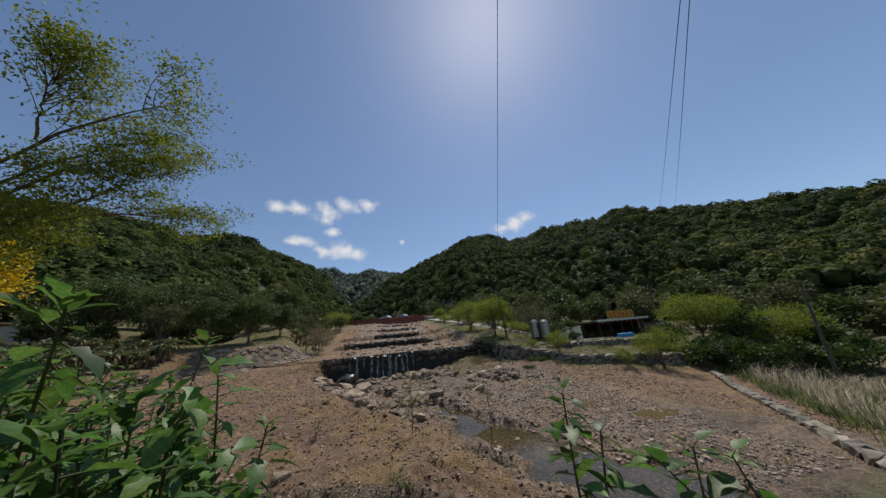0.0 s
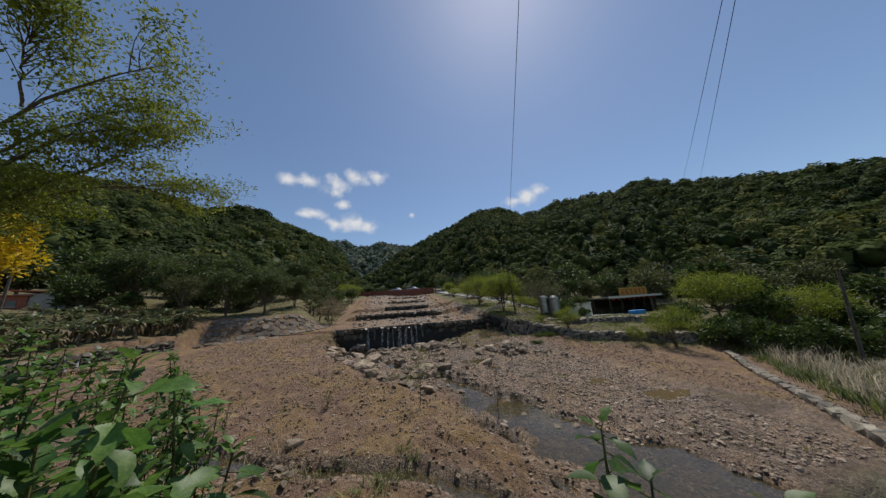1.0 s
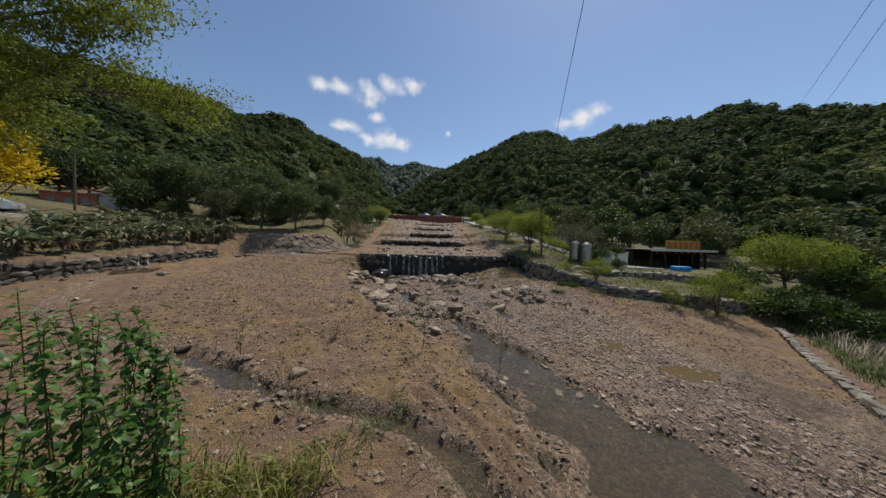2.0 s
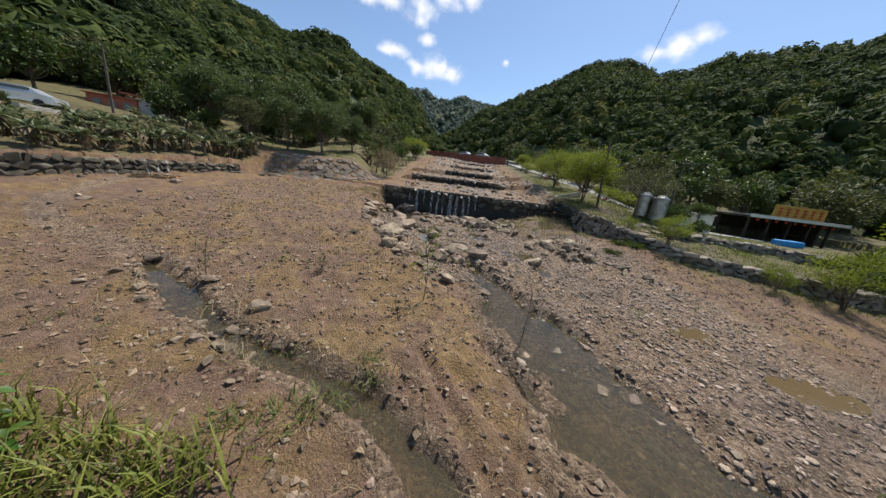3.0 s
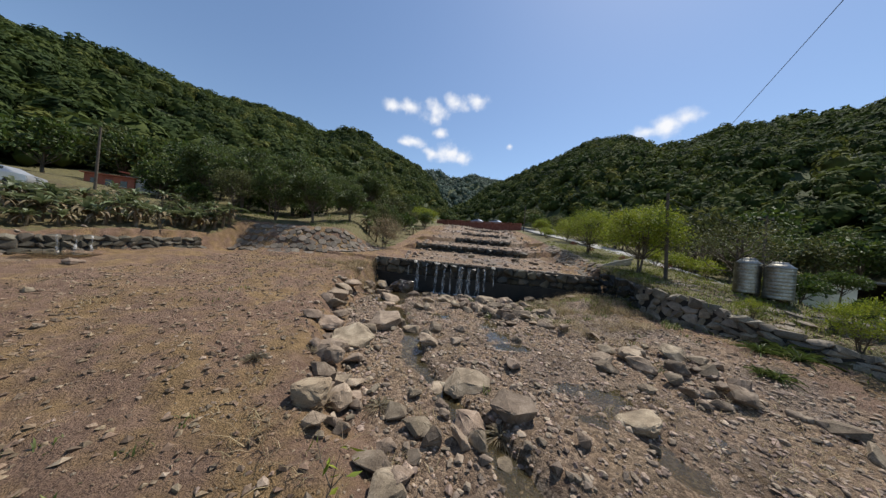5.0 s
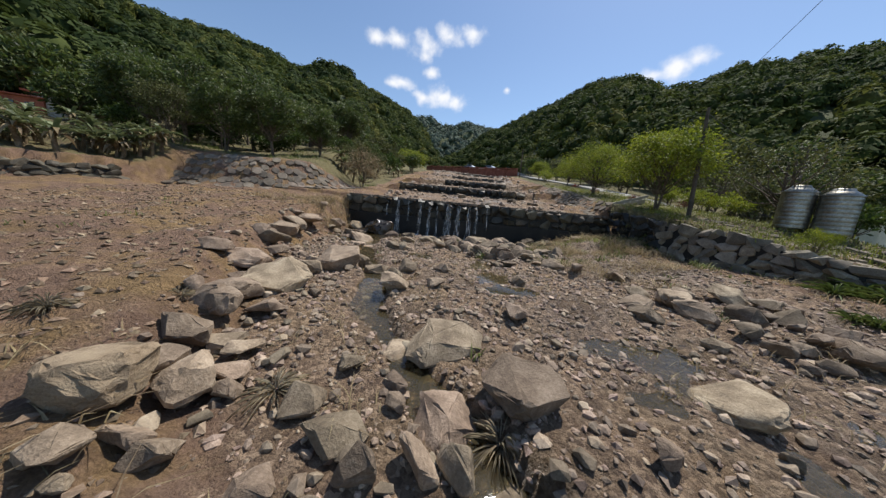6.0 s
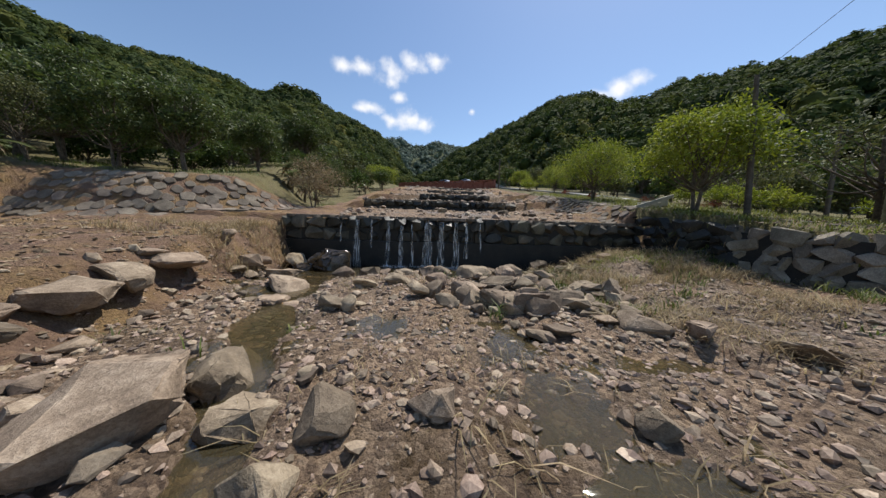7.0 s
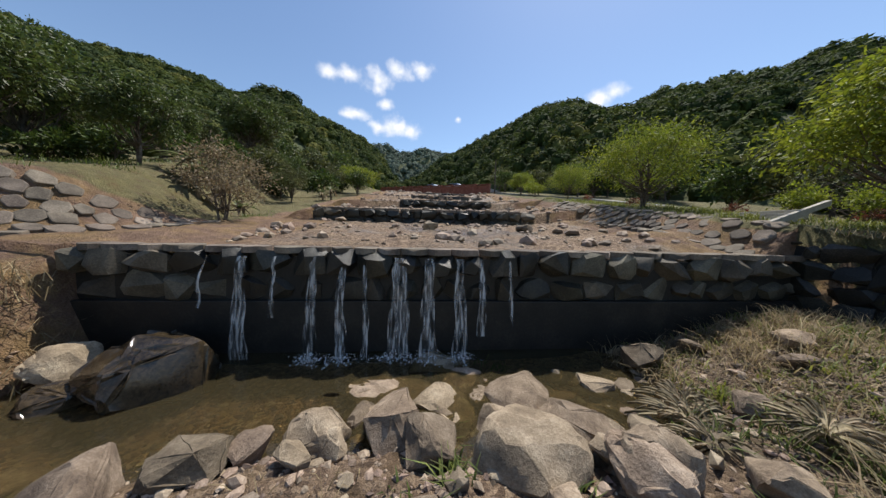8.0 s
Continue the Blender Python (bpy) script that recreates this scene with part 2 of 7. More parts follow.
def ground_material():
    """Earth, damp gravel, grass and dry litter, by how the ground is used."""
    m = bpy.data.materials.new("river_ground")
    m.use_nodes = True
    n, l = m.node_tree.nodes, m.node_tree.links
    bs = n["Principled BSDF"]
    pos = n.new("ShaderNodeNewGeometry").outputs["Position"]

    def noise_of(scale, detail=6, rough=0.6):
        t = n.new("ShaderNodeTexNoise")
        t.inputs["Scale"].default_value, t.inputs["Detail"].default_value, t.inputs["Roughness"].default_value = scale, detail, rough
        l.new(pos, t.inputs["Vector"])
        return t.outputs[0]

    def ramp_of(value, stops):
        r = n.new("ShaderNodeValToRGB")
        e = r.color_ramp.elements
        for k, (p, c) in enumerate(stops):
            q = e[k] if k < 2 else e.new(p)
            q.position, q.color = p, (*c, 1)
        l.new(value, r.inputs["Fac"])
        return r.outputs["Color"]

    def blend(f, a, b):
        x = n.new("ShaderNodeMix")
        x.data_type = "RGBA"
        l.new(f, x.inputs["Factor"])
        l.new(a, x.inputs["A"])
        l.new(b, x.inputs["B"])
        return x.outputs["Result"]

    def mth(op, a, b):
        x = n.new("ShaderNodeMath")
        x.operation, x.use_clamp = op, True
        for i, v in enumerate((a, b)):
            if isinstance(v, (int, float)):
                x.inputs[i].default_value = v
            else:
                l.new(v, x.inputs[i])
        return x.outputs[0]

    broad, middle, tiny, patchy = noise_of(0.35, 5), noise_of(3.2, 8, 0.65), noise_of(38, 6, 0.75), noise_of(0.85, 7, 0.62)
    cells = n.new("ShaderNodeTexVoronoi")
    cells.inputs["Scale"].default_value = 17.0
    l.new(pos, cells.inputs["Vector"])
    tone = n.new("ShaderNodeSeparateColor")
    l.new(cells.outputs["Color"], tone.inputs[0])
    stones = n.new("ShaderNodeTexVoronoi")
    stones.inputs["Scale"].default_value = 42.0
    l.new(pos, stones.inputs["Vector"])
    mixed = mth("ADD", mth("MULTIPLY", middle, 0.45), mth("MULTIPLY", tiny, 0.55))
    pebbly = mth("ADD", mth("MULTIPLY", mixed, 0.62), mth("MULTIPLY", tone.outputs[0], 0.38))
    reddish = ramp_of(mixed, ((0.33, (0.086, 0.051, 0.033)), (0.68, (0.345, 0.223, 0.154)), (0.5, (0.193, 0.117, 0.075))))
    tan = ramp_of(mixed, ((0.33, (0.109, 0.065, 0.027)), (0.68, (0.399, 0.264, 0.127)), (0.5, (0.232, 0.146, 0.064))))
    straw = ramp_of(mixed, ((0.33, (0.129, 0.084, 0.033)), (0.68, (0.463, 0.326, 0.149)), (0.5, (0.270, 0.185, 0.077))))
    earth = blend(mth("MULTIPLY", mth("SUBTRACT", patchy, 0.44), 6.0), reddish, tan)
    earth = blend(mth("MULTIPLY", mth("SUBTRACT", mth("MULTIPLY", broad, middle), 0.325), 8.0), earth, straw)
    dry = ramp_of(pebbly, ((0.3, (0.078, 0.052, 0.035)), (0.72, (0.467, 0.340, 0.223)), (0.5, (0.215, 0.147, 0.093))))
    soaked = ramp_of(pebbly, ((0.3, (0.041, 0.029, 0.019)), (0.72, (0.256, 0.188, 0.131)), (0.5, (0.109, 0.075, 0.050))))
    damp = mth("MULTIPLY", mth("SUBTRACT", mth("ADD", mth("MULTIPLY", broad, 0.6), mth("MULTIPLY", patchy, 0.4)), 0.47), 9.0)
    gravel = blend(damp, dry, soaked)
    grass = ramp_of(mixed, ((0.33, (0.035, 0.05, 0.014)), (0.68, (0.22, 0.205, 0.085)), (0.5, (0.095, 0.105, 0.035))))
    use = n.new("ShaderNodeVertexColor")
    use.layer_name = "use"
    sep = n.new("ShaderNodeSeparateColor")
    l.new(use.outputs[0], sep.inputs[0])

    def edge(v):
        return mth("MULTIPLY", mth("SUBTRACT", mth("ADD", v, mth("MULTIPLY", middle, 0.9)), 0.72), 2.6)

    wet = edge(sep.outputs[0])
    col = blend(edge(sep.outputs[1]), blend(wet, earth, gravel), grass)
    l.new(col, bs.inputs["Base Color"])
    r = n.new("ShaderNodeMapRange")
    r.inputs["To Min"].default_value, r.inputs["To Max"].default_value = 0.92, 0.12
    l.new(mth("MULTIPLY", wet, damp), r.inputs["Value"])
    l.new(r.outputs[0], bs.inputs["Roughness"])
    bs.inputs["Specular IOR Level"].default_value = 0.4
    b = n.new("ShaderNodeBump")
    b.inputs["Strength"].default_value, b.inputs["Distance"].default_value = 1.0, 0.13
    lumps = mth("MULTIPLY", mth("SUBTRACT", 0.7, cells.outputs["Distance"]), 0.28)
    chips = mth("MULTIPLY", mth("SUBTRACT", 0.7, stones.outputs["Distance"]), 0.16)
    l.new(mth("ADD", mth("MULTIPLY", mixed, 0.75), mth("ADD", lumps, chips)), b.inputs["Height"])
    l.new(b.outputs[0], bs.inputs["Normal"])
    return m


def water_material(name="stream_water", tint=(0.5, 0.42, 0.24, 1), clear=0.93):
    m = bpy.data.materials.new(name)
    m.use_nodes = True
    n, l = m.node_tree.nodes, m.node_tree.links
    bs = n["Principled BSDF"]
    bs.inputs["Base Color"].default_value = tint
    bs.inputs["Roughness"].default_value, bs.inputs["IOR"].default_value = 0.04, 1.33
    bs.inputs["Transmission Weight"].default_value = clear
    pos = n.new("ShaderNodeNewGeometry").outputs["Position"]
    t, u = n.new("ShaderNodeTexNoise"), n.new("ShaderNodeTexNoise")
    t.inputs["Scale"].default_value, t.inputs["Detail"].default_value = 9, 5
    u.inputs["Scale"].default_value = 2.2
    l.new(pos, t.inputs["Vector"])
    l.new(pos, u.inputs["Vector"])
    mu = n.new("ShaderNodeMath")
    mu.operation = "MULTIPLY"
    l.new(t.outputs[0], mu.inputs[0])
    l.new(u.outputs[0], mu.inputs[1])
    b = n.new("ShaderNodeBump")
    b.inputs["Strength"].default_value, b.inputs["Distance"].default_value = 0.16, 0.03
    l.new(mu.outputs[0], b.inputs["Height"])
    l.new(b.outputs[0], bs.inputs["Normal"])
    return m


M_GROUND, M_WATER, M_MUD = ground_material(), water_material(), water_material("muddy_water", (0.17, 0.12, 0.062, 1), 0.3)
M_ROCK = surface("river_boulder", ((0.1, 0.072, 0.05), (0.22, 0.166, 0.114), (0.39, 0.31, 0.225)), 3.2, 0.9, 1.0, 34, 0.34, bump_size=0.05, streak=0.16, speck=0.4)
M_PEBBLE = surface("pebbles", ((0.13, 0.092, 0.064), (0.25, 0.185, 0.132), (0.4, 0.315, 0.235)), 2.0, 0.75, 0.4, 40, 0.45, island=True)
M_WETROCK = surface("wet_boulder", ((0.016, 0.012, 0.008), (0.045, 0.033, 0.02), (0.1, 0.07, 0.038)), 2.5, 0.14, 0.5, 20, 0.2, spec=0.6)
M_WEIR = surface("weir_stone", ((0.008, 0.008, 0.007), (0.022, 0.021, 0.016), (0.07, 0.06, 0.043)), 1.6, 0.42, 0.8, 30, 0.5, bump_size=0.03)
M_WEIRDRY = surface("mossy_weir_stone", ((0.035, 0.03, 0.02), (0.085, 0.072, 0.05), (0.16, 0.135, 0.095)), 1.8, 0.7, 0.8, 30, 0.4, bump_size=0.03)
M_WEIRCORE = surface("near_black_core", ((0.007, 0.007, 0.006), (0.013, 0.012, 0.01), (0.03, 0.026, 0.02)), 2.0, 0.6, 0.5, 20)
M_WALL = surface("dry_wall_stone", ((0.085, 0.072, 0.054), (0.19, 0.162, 0.122), (0.34, 0.3, 0.23)), 2.2, 0.88, 0.6, 40, 0.38, bump_size=0.03)


def forest_material():
    """Foliage whose colour changes from tree to tree and from one part of the slope to the next."""
    m = bpy.data.materials.new("hill_forest")
    m.use_nodes = True
    n, l = m.node_tree.nodes, m.node_tree.links
    bs = n["Principled BSDF"]
    pos = n.new("ShaderNodeNewGeometry").outputs["Position"]
    tone = n.new("ShaderNodeVertexColor")
    tone.layer_name = "tone"
    total = None
    for scale, detail, weight in ((0.022, 4, 0.36), (0.8, 5, 0.16)):
        t = n.new("ShaderNodeTexNoise")
        t.inputs["Scale"].default_value, t.inputs["Detail"].default_value = scale, detail
        l.new(pos, t.inputs["Vector"])
        k = n.new("ShaderNodeMath")
        k.operation = "MULTIPLY_ADD"
        k.inputs[1].default_value = weight
        k.inputs[2].default_value = 0.0
        l.new(t.outputs[0], k.inputs[0])
        if total is not None:
            l.new(total, k.inputs[2])
        total = k.outputs[0]
    k = n.new("ShaderNodeMath")
    k.operation = "MULTIPLY_ADD"
    k.inputs[1].default_value = 0.48
    l.new(tone.outputs["Color"], k.inputs[0])
    l.new(total, k.inputs[2])
    ramp = n.new("ShaderNodeValToRGB")
    e = ramp.color_ramp.elements
    # Dark end raised: the slopes' haze is put into the foliage colour.
    e[0].position, e[0].color = 0.2, (0.03, 0.046, 0.02, 1)
    e[1].position, e[1].color = 0.85, (0.22, 0.205, 0.055, 1)
    for p, c in ((0.42, (0.048, 0.072, 0.02, 1)), (0.6, (0.088, 0.11, 0.028, 1))):
        q = e.new(p)
        q.color = c
    l.new(k.outputs[0], ramp.inputs["Fac"])
    l.new(ramp.outputs["Color"], bs.inputs["Base Color"])
    bs.inputs["Roughness"].default_value, bs.inputs["Specular IOR Level"].default_value = 0.85, 0.15
    tr, ms = n.new("ShaderNodeBsdfTranslucent"), n.new("ShaderNodeMixShader")
    l.new(ramp.outputs["Color"], tr.inputs["Color"])
    ms.inputs[0].default_value = 0.3
    l.new(bs.outputs[0], ms.inputs[1])
    l.new(tr.outputs[0], ms.inputs[2])
    l.new(ms.outputs[0], n["Material Output"].inputs["Surface"])
    return m


M_FOREST = forest_material()
# Bluish grey-green: the haze of distance is put into the base colour.
M_HAZEFOREST = surface("haze_tinted_forest", ((0.05, 0.07, 0.055), (0.085, 0.115, 0.085), (0.125, 0.155, 0.105)), 0.08, 0.85, 1.0, 0.5, 0.4, island=True, bump_size=1.5, spec=0.2)
M_PITCH = surface("pitching_stone", ((0.07, 0.055, 0.042), (0.155, 0.125, 0.095), (0.28, 0.23, 0.175)), 2.0, 0.9, 0.7, 40, 0.35, bump_size=0.03)
M_HILL = surface("hill_soil", ((0.02, 0.03, 0.01), (0.045, 0.06, 0.018), (0.10, 0.10, 0.035)), 0.15, 0.95, 0.6, 1.0, bump_size=0.5)

M_BARK = surface("bark", ((0.05, 0.04, 0.028), (0.11, 0.085, 0.06), (0.2, 0.16, 0.12)), 5, 0.9, 0.7, 30)
M_DARKLEAF = surface("mango_leaf", ((0.032, 0.052, 0.012), (0.074, 0.105, 0.024), (0.145, 0.165, 0.05)), 1.2, 0.5, 0, 8, 0.5, island=True, through=0.35)
M_LIMELEAF = surface("acacia_leaf", ((0.10, 0.135, 0.012), (0.2, 0.24, 0.02), (0.31, 0.33, 0.045)), 1.0, 0.6, 0, 8, 0.4, island=True, through=0.4)
M_OLIVELEAF = surface("olive_leaf", ((0.04, 0.05, 0.014), (0.09, 0.1, 0.028), (0.16, 0.16, 0.055)), 1.0, 0.65, 0, 8, 0.45, island=True, through=0.3)
M_MIDLEAF = surface("bush_leaf", ((0.025, 0.045, 0.008), (0.06, 0.095, 0.016), (0.12, 0.15, 0.035)), 1.0, 0.6, 0, 8, 0.5, island=True, through=0.3)
M_SHRUBLEAF = surface("shrub_leaf", ((0.035, 0.075, 0.012), (0.075, 0.15, 0.026), (0.15, 0.24, 0.05)), 6, 0.45, 0.15, 60, 0.5, island=True, through=0.45)
M_YELLOW = surface("yellow_blossom", ((0.35, 0.24, 0.01), (0.6, 0.43, 0.015), (0.75, 0.58, 0.04)), 3, 0.7, 0, 20, 0.3, island=True, through=0.4)
M_RED = surface("red_blossom", ((0.03, 0.04, 0.012), (0.13, 0.045, 0.025), (0.42, 0.1, 0.06)), 3, 0.7, 0, 20, 0.3, island=True, through=0.3)
M_BROWNLEAF = surface("withered_leaf", ((0.11, 0.08, 0.042), (0.23, 0.175, 0.1), (0.4, 0.33, 0.21)), 3, 0.8, 0, 20, 0.4, island=True, through=0.3)
M_STRAW = surface("dry_straw", ((0.16, 0.115, 0.06), (0.30, 0.23, 0.13), (0.44, 0.36, 0.22)), 3, 0.8, 0, 20, 0.4, island=True, through=0.4)
M_BLADE = surface("green_blades", ((0.04, 0.06, 0.012), (0.095, 0.125, 0.025), (0.2, 0.22, 0.06)), 2, 0.6, 0, 20, 0.4, island=True, through=0.35)
M_TURF = surface("sunlit_turf", ((0.07, 0.09, 0.014), (0.16, 0.18, 0.03), (0.3, 0.3, 0.08)), 2, 0.6, 0, 20, 0.4, island=True, through=0.35)
M_BANANA = surface("banana_leaf", ((0.06, 0.08, 0.03), (0.13, 0.155, 0.065), (0.25, 0.265, 0.14)), 3, 0.5, 0, 20, 0.4, island=True, through=0.3)
M_PALEREED = surface("silver_grass", ((0.22, 0.19, 0.13), (0.4, 0.34, 0.24), (0.58, 0.51, 0.38)), 3, 0.7, 0, 20, 0.4, island=True, through=0.5)
M_STEEL = surface("stainless_steel", ((0.2, 0.185, 0.15), (0.32, 0.305, 0.265), (0.46, 0.45, 0.41)), 3, 0.45, 0.2, 14, metal=1.0)
M_POLE = surface("weathered_pole", ((0.06, 0.045, 0.035), (0.10, 0.08, 0.06), (0.16, 0.13, 0.1)), 4, 0.9, 0.4, 30)
M_BRICK = surface("red_brick_wall", ((0.16, 0.05, 0.032), (0.24, 0.085, 0.055), (0.32, 0.13, 0.09)), 2, 0.9, 0.3, 25)
M_ROOFRED = surface("red_roof", ((0.22, 0.06, 0.035), (0.32, 0.09, 0.05), (0.42, 0.14, 0.08)), 1.5, 0.7, 0.2, 12)
M_CONCRETE = surface("concrete", ((0.26, 0.245, 0.215), (0.38, 0.355, 0.31), (0.5, 0.47, 0.42)), 1.6, 0.9, 0.3, 30)
M_ROAD = surface("pale_road", ((0.2, 0.195, 0.18), (0.3, 0.29, 0.27), (0.4, 0.385, 0.36)), 1.2, 0.9, 0.2, 40)
M_DARKWOOD = surface("dark_timber", ((0.02, 0.015, 0.011), (0.04, 0.03, 0.02), (0.07, 0.055, 0.04)), 3, 0.8, 0.3, 30)
M_SHEET = surface("grey_sheet_roof", ((0.14, 0.15, 0.16), (0.2, 0.21, 0.22), (0.28, 0.29, 0.3)), 2, 0.5, 0.15, 20, metal=0.3)
M_SIGN = surface("yellow_sign_board", ((0.36, 0.18, 0.02), (0.46, 0.26, 0.035), (0.55, 0.34, 0.07)), 2, 0.6, 0.05, 20)
M_SIGNRED = surface("red_sign_letter", ((0.4, 0.03, 0.015), (0.5, 0.05, 0.02), (0.6, 0.07, 0.03)), 2, 0.6, 0.05, 20)
M_CREAM = surface("cream_paint", ((0.5, 0.48, 0.38), (0.62, 0.6, 0.48), (0.7, 0.68, 0.56)), 2, 0.6, 0.1, 20)
M_BLUE = surface("blue_tarpaulin", ((0.02, 0.2, 0.5), (0.04, 0.3, 0.65), (0.08, 0.4, 0.75)), 3, 0.5, 0.2, 20)
M_CARPAINT = surface("silver_car_paint", ((0.4, 0.41, 0.42), (0.48, 0.49, 0.5), (0.55, 0.56, 0.57)), 1, 0.3, 0, 20, metal=0.5)
M_GLASSDARK = surface("dark_window_glass", ((0.015, 0.018, 0.02), (0.02, 0.024, 0.028), (0.03, 0.034, 0.04)), 1, 0.1, 0, 20, spec=0.6)
M_RUBBER = surface("black_rubber", ((0.012, 0.012, 0.012), (0.02, 0.02, 0.02), (0.03, 0.03, 0.03)), 2, 0.85, 0.1, 30)
M_WIRE = surface("black_cable", ((0.012, 0.012, 0.013), (0.018, 0.018, 0.02), (0.026, 0.026, 0.028)), 3, 0.7, 0, 30)


def falling_water_material():
    """Thin white water, broken into strands with gaps."""
    m = bpy.data.materials.new("falling_water")
    m.use_nodes = True
    n, l = m.node_tree.nodes, m.node_tree.links
    bs = n["Principled BSDF"]
    bs.inputs["Base Color"].default_value, bs.inputs["Roughness"].default_value = (0.86, 0.85, 0.82, 1), 0.6
    pos = n.new("ShaderNodeNewGeometry").outputs["Position"]
    mp = n.new("ShaderNodeMapping")
    mp.inputs["Scale"].default_value = (22, 8, 2.6)
    l.new(pos, mp.inputs["Vector"])
    t = n.new("ShaderNodeTexNoise")
    t.inputs["Scale"].default_value, t.inputs["Detail"].default_value = 1.0, 6
    l.new(mp.outputs[0], t.inputs["Vector"])
    r = n.new("ShaderNodeMapRange")
    r.inputs["From Min"].default_value, r.inputs["From Max"].default_value = 0.40, 0.74
    r.inputs["To Max"].default_value = 0.6
    l.new(t.outputs[0], r.inputs["Value"])
    l.new(r.outputs[0], bs.inputs["Alpha"])
    return m


M_FALL = falling_water_material()

# ---- the lie of the land ----
def bed(y):
    """Height of the river bed along the valley, with its steps at the low weirs."""
    return np.interp(y, [-80, -30, -24, -20, -17, -14, -10, -5, -3.2, -2.0, -0.02, 0.0, 7.7, 7.72, 13.6, 13.62, 19.7, 19.72, 26.7, 26.72, 35, 46, 90, 400],
                     [-5.5, -1.9, -1.4, -1.05, -0.8, -0.25, 0.05, 0.1, 0.0, -0.5, -0.65, 1.9, 2.78, 3.28, 3.95, 4.4, 5.1, 5.55, 6.4, 6.8, 7.9, 9.1, 14, 40])


def bank_line(x):
    """y of the foot of the stone wall on the sunny bank."""
    return np.interp(x, [7.65, 7.7, 8, 8.6, 9.3, 11.1, 14, 17, 19.8, 60], [200, 0, -3.6, -6, -8.3, -10.6, -11.3, -11.8, -12.2, -12.6])


def pitch_line(x):
    """y of the foot of the stone-pitched slope on the wooded bank."""
    return np.interp(x, [-80, -45, -24.2, -24, -20, -14, -10.5, -8.6, -8], [-3, -3, -1.6, -1.4, -1.2, -1.0, 1.0, 4.2, 30])


def terrace_line(y):
    """x of the low weir of the side stream, before the banana terrace."""
    return np.interp(y, [-20, -14, -10, -6.5, -3.2, -1], [-26, -23.5, -21.8, -20.6, -19, -18.4])


def bank_top(x, y):
    zn = np.interp(y, [-13, -10.5, -8, -5, -2, 0, 4, 10, 17, 46, 90, 400], [0.2, 0.6, 1.25, 2.0, 2.35, 2.7, 3.3, 4.3, 5.5, 10.2, 15, 42])
    zr = np.interp(y, [-13, -10.5, -8.4, -7.6, 0, 6, 20, 60], [-0.4, 0.3, 0.75, 1.3, 1.4, 2.2, 6, 12])
    return zn + (zr - zn) * smooth(13.5, 17.5, x) * smooth(30, 12, y)


STREAM = np.array([(-5.4, -2.4), (-5.2, -4.2), (-4.7, -6.3), (-4.0, -8.0), (-3.0, -9.8), (-2.6, -11.4), (-1.5, -13.0), (-0.3, -14.5), (0.4, -16.0), (1.0, -17.4), (1.7, -18.85), (2.2, -19.9), (2.8, -22.0), (3.4, -24), (5, -28), (6, -40)])
STREAM_W = np.array([1.2, 0.7, 0.5, 0.3, 0.22, 0.26, 0.2, 0.34, 0.62, 0.98, 1.08, 1.25, 1.7, 2.2, 2.5, 3])
TRIB = np.array([(-20.3, -7.8), (-19.4, -11.2), (-17.6, -14.4), (-15.2, -15.8), (-10.7, -16.9), (-8.4, -18.1), (-7.3, -18.7), (-6.0, -19.4), (-4.9, -19.8), (-2.7, -20.5), (-1.7, -21.4), (-1.0, -22.4), (0.8, -23.6)])
TRIB_W = np.array([0.4, 0.3, 0.28, 0.22, 0.25, 0.42, 0.36, 0.24, 0.28, 0.3, 0.34, 0.36, 0.5])


def near_line(x, y, line, widths):
    """Distance to a polyline over its local half width."""
    best = np.full(np.broadcast(x, y).shape, 1e9)
    for (a, b), wa, wb in zip(zip(line[:-1], line[1:]), widths[:-1], widths[1:]):
        d = b - a
        t = np.clip(((x - a[0]) * d[0] + (y - a[1]) * d[1]) / (d @ d), 0, 1)
        best = np.minimum(best, np.hypot(x - a[0] - t * d[0], y - a[1] - t * d[1]) / (wa + (wb - wa) * t))
    return best


